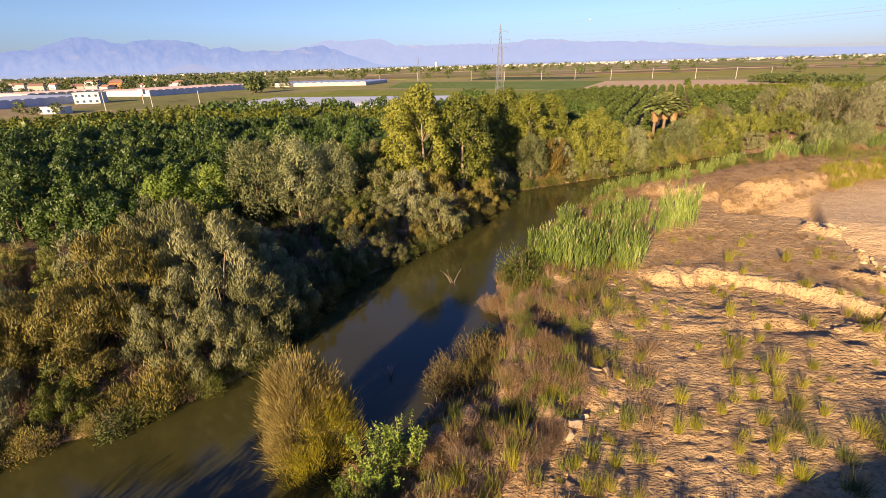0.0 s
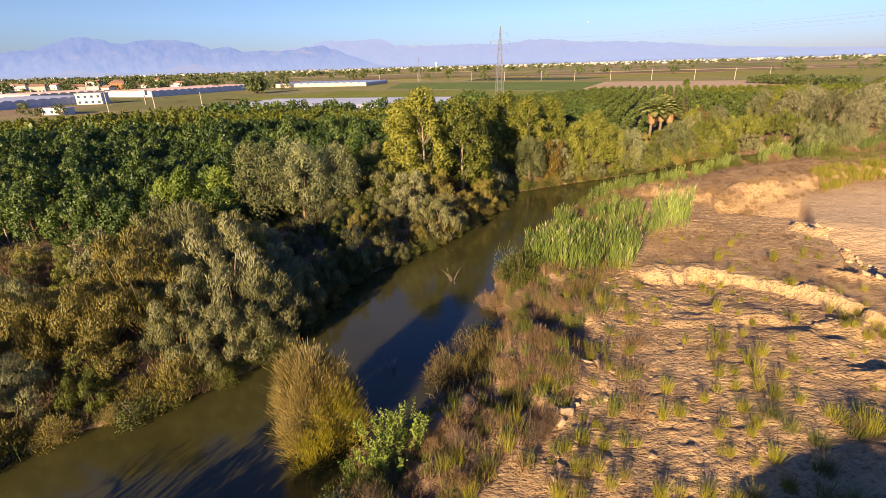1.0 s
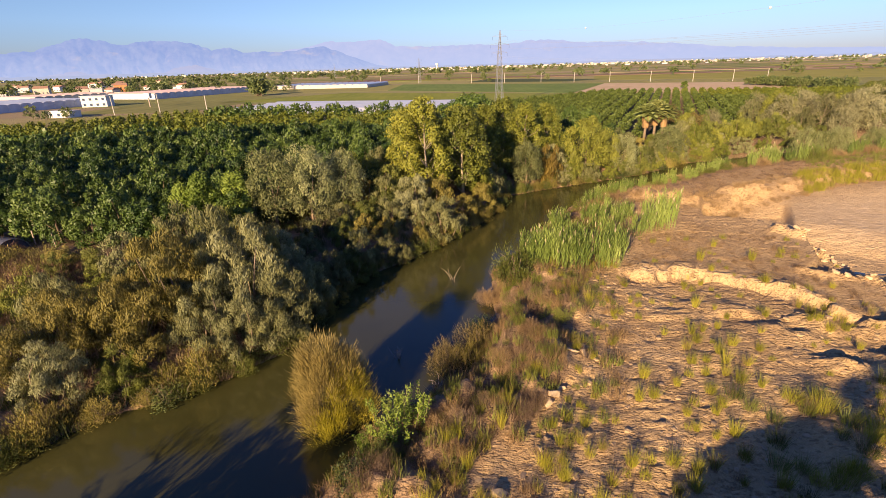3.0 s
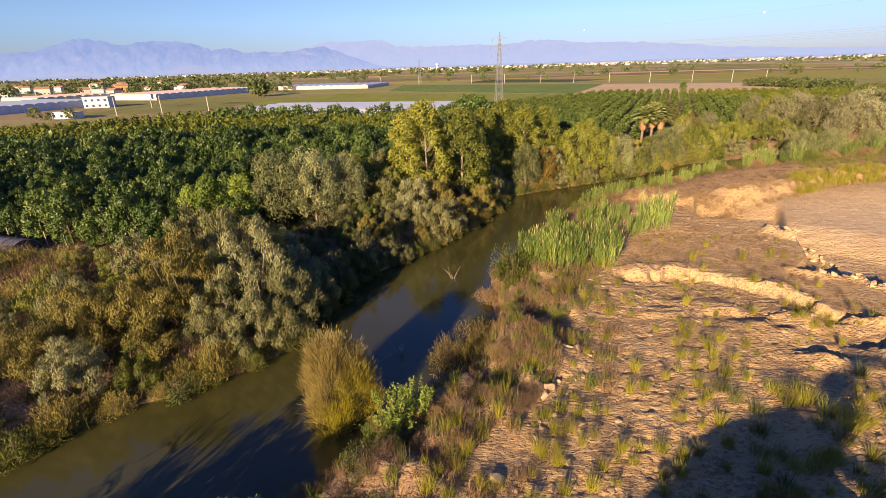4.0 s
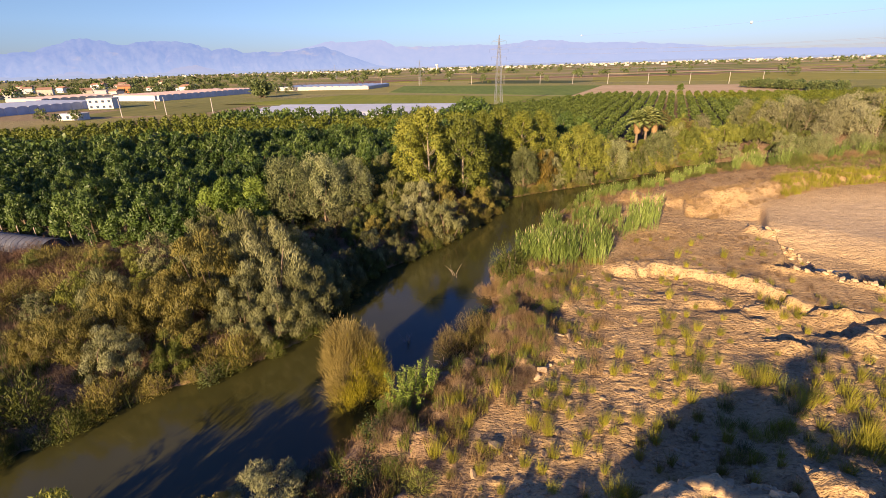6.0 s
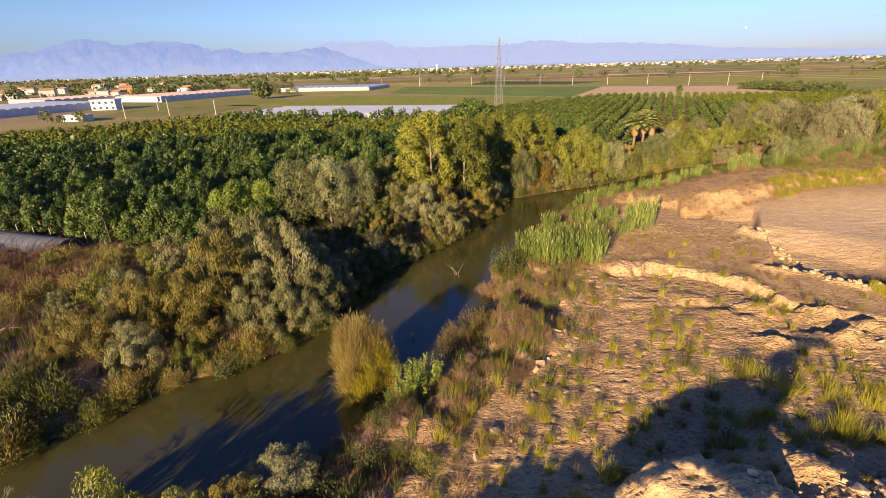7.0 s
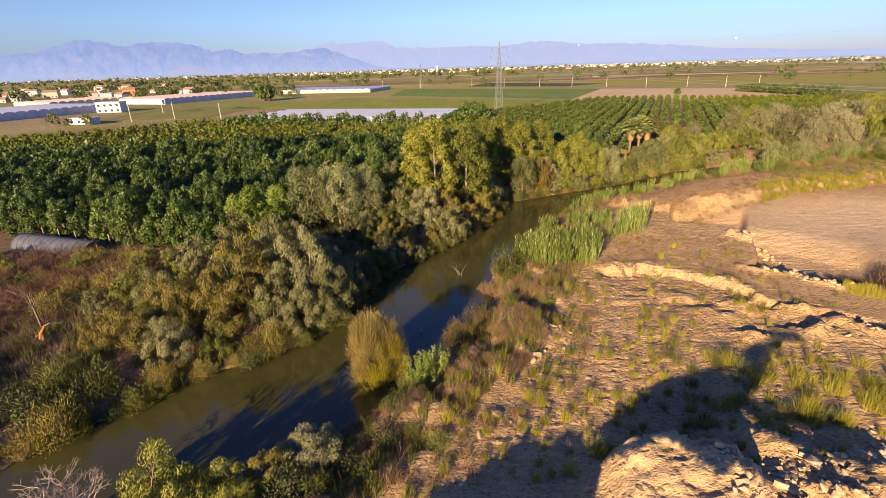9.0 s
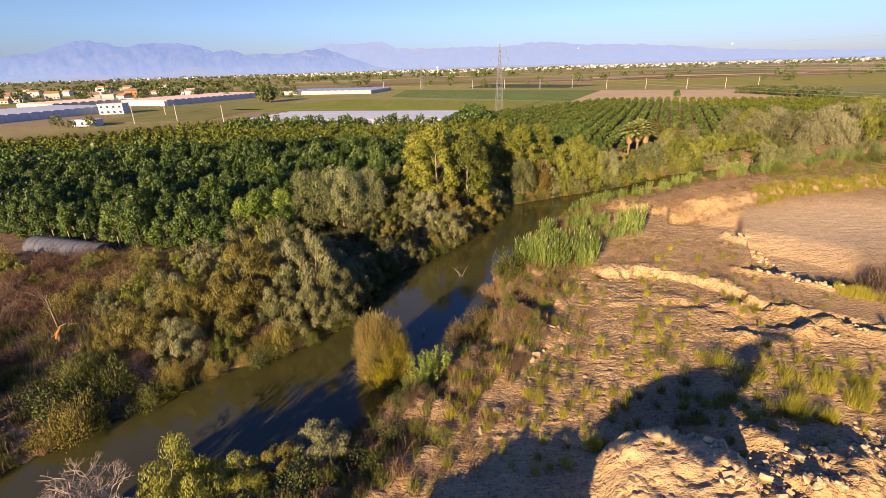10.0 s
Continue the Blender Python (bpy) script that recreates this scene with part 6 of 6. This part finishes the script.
field("vine field", "yellow-green vineyard strips", [(150, 480), (420, 330), (700, 620), (200, 640)], (0.20, 0.20, 0.04), (0.33, 0.29, 0.07), 2.49)
field("brown field", "brown ploughed field", [(-120, 640), (60, 600), (90, 720), (-130, 760)], (0.17, 0.10, 0.06), (0.28, 0.18, 0.11))

STRIPS = [((0.16, 0.17, 0.03), (0.28, 0.27, 0.05), "yellow-green crop strip"), ((0.16, 0.10, 0.06), (0.27, 0.18, 0.11), "brown ploughed strip"), ((0.07, 0.10, 0.03), (0.13, 0.16, 0.04), "dark green crop strip"), ((0.34, 0.25, 0.14), (0.46, 0.36, 0.21), "pale stubble strip")]
for k in range(34):
    y0, x0 = rnd.uniform(560, 1500), 0
    x0 = y0 * rnd.uniform(-0.5, 1.0)
    wdt, dep, sk = rnd.uniform(120, 380), rnd.uniform(22, 60), rnd.uniform(-0.25, 0.05)
    a, b_, word = STRIPS[k % 4]
    field("crop strip", word + " on the plain", [(x0, y0), (x0 + wdt, y0 + sk * wdt), (x0 + wdt + 20, y0 + sk * wdt + dep), (x0 + 20, y0 + dep)], a, b_, 2.53 + 0.006 * k)

# rows in the young orchard strip and hedges
HEDGE = [round_tree_meshes(400 + k, 5.0, 2.2, M_FAR, 12, 22, 0.8, 0.5) for k in range(3)]
GREENH = [round_tree_meshes(410 + k, 4.0, 2.0, M_GREEN, 14, 30, 0.7, 0.45) for k in range(2)]
spots = []
for k in range(90):
    u = rnd.random()
    spots.append((205 + 12 * u + rnd.gauss(0, 3), 318 - 56 * u + rnd.gauss(0, 3), rnd.uniform(0.7, 1.2), HEDGE, "green hedge tree beside the stubble field"))
for k in range(7):
    spots.append((-136 + rnd.gauss(0, 3), 372 + rnd.gauss(0, 3), rnd.uniform(1.6, 2.6), HEDGE, "tall green tree between the greenhouses"))
for k in range(230):
    y = rnd.uniform(420, 900)
    spots.append((-y * rnd.uniform(0.3, 1.1), y, rnd.uniform(0.8, 1.9), HEDGE, "small green tree in the village"))
for k in range(170):
    y = rnd.uniform(480, 1900)
    spots.append((y * rnd.uniform(-0.3, 1.0), y, rnd.uniform(0.6, 1.8), HEDGE, "green tree on the far plain"))
for k in range(150):
    y = rnd.uniform(1300, 3000)
    spots.append((y * rnd.uniform(-0.4, 1.0), y, rnd.uniform(1.0, 2.2), HEDGE, "green tree in the distant town"))
for k in range(420):
    y = rnd.uniform(900, 3300)
    spots.append((-y * rnd.uniform(-0.1, 1.08), y, rnd.uniform(1.0, 2.0), HEDGE, "green tree far across the plain"))
for k in range(70):
    u = rnd.random()
    spots.append((-700 + 860 * u, 1000 + 60 * u + rnd.gauss(0, 14), rnd.uniform(1.2, 2.2), HEDGE, "tree of a distant wood belt"))
spots += [(153, 306, 1.0, GREENH, "green bush in the stubble field"), (-166, 216, 1.0, HEDGE, "shrub beside the white hut"), (-183, 218, 1.1, HEDGE, "shrub beside the white hut"), (-172, 212, 0.8, HEDGE, "shrub beside the white hut")]
near_spots = [q for q in spots if math.hypot(q[0], q[1]) < 620][:290]
for x, y, s, kind, label in near_spots:
    set_plant(rnd.choice(kind), "field_tree", x, y, label, "tree", "field trees", s, rnd.random() * 6.28, 2.4)

rng = np.random.default_rng(17)
allv, allf, n = [], [], 0
for x, y, s, kind, label in spots:
    if (x, y, s, kind, label) in near_spots:
        continue
    cl = [(x + rng.normal() * 1.6 * s, y + rng.normal() * 1.6 * s, 2.4 + s * rng.uniform(1.2, 4.0), 1.5 * s, 1.5 * s, 1.5 * s) for _ in range(7)]
    v, f = clump_leaves(rng, cl, 12, 1.5 * s, 1.1 * s, 0.6, 0.3, 0.5, 0.25)
    allv.append(v)
    allf.append(f + n)
    n += len(v)
tagged(new("far_woods", mesh_of("far_woods", np.concatenate(allv), np.concatenate(allf).tolist(), M_FAR)), "scattered green trees and wood belts on the plain", "woods", kind="stuff")

# the wood along the river's far reach
for k in range(700):
    x, y = rnd.uniform(30, 150), rnd.uniform(78, 142)
    q = np.array([x]), np.array([y])
    dl, sl, _ = to_line(*q, LEFT)
    if sl[0] < 0 or not 1.0 < dl[0] < (12 if x < 52 else 22) or inside(*q, RIVER)[0] or (36 < x < 52 and 84 < y < 103) or not free(x, y, 3.0 if x < 62 else 3.9):
        continue
    kind, label = rnd.choice([(WILLOW_L, "grey-olive willow along the river's far reach"), (GREYW_L, "round grey willow along the river's far reach"), (OLIVEW_L, "olive-green tree along the river's far reach"), (GREYW_L, "round grey willow along the river's far reach"), (GREYW_L, "round grey willow along the river's far reach"), (DENSE, "dense olive-green tree along the river")])
    far = 0.9 + 0.6 * smooth(62, 100, np.array([x]))[0]
    set_plant(rnd.choice(kind), "willow_tree", x, y, label, "tree", "riverside trees", far * rnd.uniform(0.75, 1.1) * (0.8 if kind is DENSE else 1.0), rnd.random() * 6.28)
for x, y, s in [(42.8, 96.6, 1.15), (45.2, 97.4, 1.22), (47.6, 98.6, 1.1)]:
    set_plant(PALM[0], "palm_tree", x, y, "date palm with a dead orange-brown skirt", "palm", "palms", s, x)
for x, y, kind, q in [(40.0, 92.6, OLIVEW_M[1], 0.65), (43.2, 93.4, DENSE[1], 0.45), (46.4, 94.2, GREYW[0], 0.65)]:
    set_plant(kind, "willow_tree", x, y, "bushy tree in front of the palms", "tree", "riverside trees", q, x, None, 1.0)
BROWNT = [round_tree_meshes(88, 7.0, 3.4, M_BROWNLEAF, 28, 150, 0.3, 0.2, -0.1, M_BARK, 0.1, 0.22, 0.24)]
set_plant(BROWNT[0], "broadleaf_tree", 56, 116, "russet-leaved broad tree behind the palms", "tree", "riverside trees", 1.0, 1.0)
set_plant(BROWNT[0], "broadleaf_tree", 61, 112, "olive-brown broad tree behind the palms", "tree", "riverside trees", 0.8, 2.0)
set_plant(ORCHARD[0], "broadleaf_tree", 31, 112, "dark green broad tree behind the poplars", "tree", "riverside trees", 1.35, 1.0)
set_plant(ORCHARD[1], "broadleaf_tree", 36, 113, "dark green broad tree behind the poplars", "tree", "riverside trees", 1.2, 2.0)

# ---- power line ----
def lattice_tower(x, y, z, height, label, turn=0.0, s=1.0):
    e = thing("pylon", x, y, z, label, "pylon", "power line", turn, (s, s, s))

    def half(h):
        return 1.35 * (1 - h / height) + 0.35 if h < height * 0.72 else 0.55 * (1 - (h - height * 0.72) / (height * 0.28)) + 0.1
    levels = [0, 3.5, 7, 10.2, 13.2, 16, 18.6, 21, 23.2, 25.2, 27.2, 29.2, 31.4, height]
    for sx, sy in ((1, 1), (1, -1), (-1, 1), (-1, -1)):
        part("leg", Soup().tube([(sx * half(h), sy * half(h), h) for h in levels], [0.09] * len(levels), 4).mesh("leg", M_STEEL), e)
    for a, b in zip(levels[:-1], levels[1:]):
        s_ = Soup()
        p, q = half(a), half(b)
        for (ux, uy), (wx, wy) in (((1, 1), (-1, 1)), ((-1, 1), (-1, -1)), ((-1, -1), (1, -1)), ((1, -1), (1, 1))):
            s_.tube([(ux * p, uy * p, a), (wx * q, wy * q, b)], [0.05] * 2, 4)
            s_.tube([(wx * p, wy * p, a), (ux * q, uy * q, b)], [0.05] * 2, 4)
        part("brace", s_.mesh("brace", M_STEEL), e)
    for h, w in ((22.0, 3.6), (25.4, 4.4), (28.8, 3.4)):
        for sg in (1, -1):
            s_ = Soup()
            s_.tube([(sg * 0.4, 0.3, h), (sg * w, 0, h + 0.15)], [0.06, 0.05], 4)
            s_.tube([(sg * 0.4, -0.3, h), (sg * w, 0, h + 0.15)], [0.06, 0.05], 4)
            s_.tube([(sg * 0.4, 0, h + 1.0), (sg * w, 0, h + 0.15)], [0.05, 0.05], 4)
            arm = part("cross_arm", s_.mesh("cross_arm", M_STEEL), e)
            part("insulator", Soup().tube([(sg * w, 0, h + 0.1), (sg * w, 0, h - 1.3)], [0.04, 0.04], 6).mesh("insulator", M_GLASS_SHADE), arm)
    return e


T0, T1 = np.array([28.2, 228.0]), np.array([84.0, -112.0])
span = T1 - T0
lattice_tower(28.2, 228.0, 2.3, 31.6, "tall grey lattice pylon standing in the orchard", math.atan2(span[1], span[0]) + math.pi / 2)
lattice_tower(-20, 540, 2.4, 31.6, "distant grey lattice pylon on the plain", 0.3, 0.8)
lattice_tower(-190, 930, 2.4, 31.6, "distant grey lattice pylon on the plain", 0.3, 0.8)
lattice_tower(84.0, -112.0, 1.8, 31.6, "tall grey lattice pylon standing on the sand", math.atan2(span[1], span[0]) + math.pi / 2)
side = np.array([-span[1], span[0]]) / np.hypot(*span)


def wire(off, h, sag, r, label):
    s = Soup()
    pts = []
    for k in range(41):
        u = k / 40
        x, y = T0 + span * u + side * off
        pts.append((x, y, h - 0.3 * u - 4 * sag * u * (1 - u)))
    s.tube(pts, [r] * 41, 4)
    return tagged(new("power_line", s.mesh("power_line", M_WIRE)), label, "power line", "power line")


for off, h, sag in ((4.4, 26.4, 3.4), (-4.4, 26.4, 3.4), (3.6, 23.0, 3.4), (-3.6, 23.0, 3.4), (3.4, 29.8, 6.2), (-3.4, 29.8, 6.2)):
    wire(off, h, sag, 0.015, "thin sagging power conductor")
wire(0.0, 33.9, 6.8, 0.012, "thin earth wire carrying marker balls")
for x, y, z in ((53.5, 78.6, 27.2), (42.6, 143.0, 28.0)):
    bm = bmesh.new()
    bmesh.ops.create_uvsphere(bm, u_segments=12, v_segments=8, radius=0.23)
    m = bpy.data.meshes.new("marker_ball")
    bm.to_mesh(m)
    bm.free()
    m.materials.append(M_BALLW)
    u = (y - T0[1]) / span[1]
    ob = new("marker_ball", m)
    ob.location = (*(T0 + span * u), 33.9 - 0.3 * u - 4 * 6.8 * u * (1 - u))
    tagged(ob, "white warning ball on the earth wire", "marker ball", "power line")

# wooden poles across the fields
pole = Soup().tube([(0, 0, -0.5), (0, 0, 8.5)], [0.22, 0.15], 6).mesh("pole", M_CONCRETE)
for x, y in [(33.5, 501), (64, 481), (95, 460), (121, 442.6), (146.7, 425), (174, 406.7), (200, 389), (222.7, 374), (240.8, 362), (-152, 227), (-135, 235), (-101, 211), (-60, 520), (-20, 512)]:
    e = new("utility_pole", pole)
    e.location = (x, y, 2.4)
    tagged(e, "grey utility pole in the fields", "pole", "utility poles")


# ---- mountains: far backdrop ----
def mountains(name, label, dist, crest, lo, hi, seed, az0=-50, az1=58, cols=420, rows=34, relief=0.8, lit=0.045):
    """Hazy range: crest heights over azimuth in degrees, ridges and gullies that take a little sun; the haze is painted
    as glow in their colour.
    """
    m, nt, b = material(name, 0.95, 0.0)
    rock = ramp(nt, noise_tex(nt, 0.006, 8, 0.7), [(0.35, (0.20, 0.19, 0.17)), (0.6, (0.42, 0.36, 0.30)), (0.72, (0.75, 0.62, 0.52))])
    nt.links.new(rock, b.inputs["Base Color"])
    # emission stands in for the air's haze over the rock
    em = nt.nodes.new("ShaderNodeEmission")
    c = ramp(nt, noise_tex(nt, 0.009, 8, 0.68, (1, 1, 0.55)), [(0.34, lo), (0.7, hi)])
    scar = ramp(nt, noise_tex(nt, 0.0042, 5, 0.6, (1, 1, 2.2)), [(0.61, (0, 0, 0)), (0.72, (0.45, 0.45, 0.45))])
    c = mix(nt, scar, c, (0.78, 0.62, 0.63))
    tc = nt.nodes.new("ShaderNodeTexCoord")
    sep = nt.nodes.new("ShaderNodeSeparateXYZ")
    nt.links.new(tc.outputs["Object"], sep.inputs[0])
    # painted haze thickens towards the foot
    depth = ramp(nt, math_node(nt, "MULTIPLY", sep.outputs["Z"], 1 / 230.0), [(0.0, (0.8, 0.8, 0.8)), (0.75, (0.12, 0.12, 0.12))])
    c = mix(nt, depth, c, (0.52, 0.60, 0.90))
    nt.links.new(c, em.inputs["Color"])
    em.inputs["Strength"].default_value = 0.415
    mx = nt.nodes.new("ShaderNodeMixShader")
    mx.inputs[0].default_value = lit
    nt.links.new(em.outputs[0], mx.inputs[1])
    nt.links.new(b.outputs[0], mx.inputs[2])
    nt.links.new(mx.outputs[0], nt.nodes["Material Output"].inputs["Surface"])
    deg = np.linspace(az0, az1, cols)
    az = np.radians(deg)
    top = np.interp(deg, [a for a, _ in crest], [h for _, h in crest])
    top = top + 0.16 * top * fbm(deg * 1.1, az * 0 + seed, seed, 5) + 9 * fbm(deg * 4, az * 0, seed + 9, 4)
    v = []
    for r in range(rows):
        u = r / (rows - 1)
        row = np.full(cols, u)
        spur = 0.5 - 2 * np.abs(fbm(deg * 0.75 + 0.8 * fbm(deg, row * 2, seed, 2), row * 1.6, seed + 3, 4))
        d = dist + 300 * u - relief * (190 * spur + 60 * fbm(deg * 3.5, row * 8, seed + 5, 3)) * (1 - u**3)
        v.append(np.stack([d * np.sin(az), d * np.cos(az), -30 + (top + 30) * (u**1.1 + 0.05 * relief * fbm(deg * 2, row * 6, seed + 7, 3) * u * (1 - u) * 4)], 1))
    s = Soup()
    s.add(np.concatenate(v), [(r * cols + k, r * cols + k + 1, (r + 1) * cols + k + 1, (r + 1) * cols + k) for r in range(rows - 1) for k in range(cols - 1)])
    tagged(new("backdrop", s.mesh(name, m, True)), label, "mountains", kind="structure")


def rise(pairs, dist):
    return [(a, 20.9 + dist * math.tan(radians(e))) for a, e in pairs]


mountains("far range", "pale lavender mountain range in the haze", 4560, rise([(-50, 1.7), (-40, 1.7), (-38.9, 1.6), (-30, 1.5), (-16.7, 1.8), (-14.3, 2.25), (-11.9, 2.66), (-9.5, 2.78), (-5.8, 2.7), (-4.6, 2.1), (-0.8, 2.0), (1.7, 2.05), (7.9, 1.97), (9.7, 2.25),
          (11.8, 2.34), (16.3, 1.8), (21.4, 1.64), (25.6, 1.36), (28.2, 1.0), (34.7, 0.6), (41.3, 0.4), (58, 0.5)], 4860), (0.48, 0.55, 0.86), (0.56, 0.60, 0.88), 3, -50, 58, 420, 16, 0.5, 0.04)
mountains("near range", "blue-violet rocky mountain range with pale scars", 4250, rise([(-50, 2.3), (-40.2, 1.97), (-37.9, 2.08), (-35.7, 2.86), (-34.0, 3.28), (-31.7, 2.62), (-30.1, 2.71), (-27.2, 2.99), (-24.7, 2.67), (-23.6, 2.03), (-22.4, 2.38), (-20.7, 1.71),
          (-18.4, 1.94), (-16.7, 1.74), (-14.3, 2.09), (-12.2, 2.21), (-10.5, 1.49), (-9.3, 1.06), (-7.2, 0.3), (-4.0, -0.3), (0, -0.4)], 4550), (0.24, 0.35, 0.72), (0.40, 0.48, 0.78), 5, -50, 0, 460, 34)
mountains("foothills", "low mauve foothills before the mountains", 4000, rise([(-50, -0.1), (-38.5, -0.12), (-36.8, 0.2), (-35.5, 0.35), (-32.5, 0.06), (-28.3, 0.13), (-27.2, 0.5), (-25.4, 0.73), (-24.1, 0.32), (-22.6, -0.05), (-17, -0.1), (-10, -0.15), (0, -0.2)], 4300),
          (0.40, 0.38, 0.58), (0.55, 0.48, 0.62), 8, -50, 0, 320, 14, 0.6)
# low glowing strip: painted haze of distant woods, hides the plain's end
mountains("haze belt", "painted haze strip for distant woods at the plain's edge", 3480, [(-60, 21), (-30, 22), (-10, 18), (10, 17), (30, 16), (62, 18)], (0.30, 0.37, 0.52), (0.45, 0.50, 0.62), 12, -60, 62, 620, 4, 0.3, 0.15)
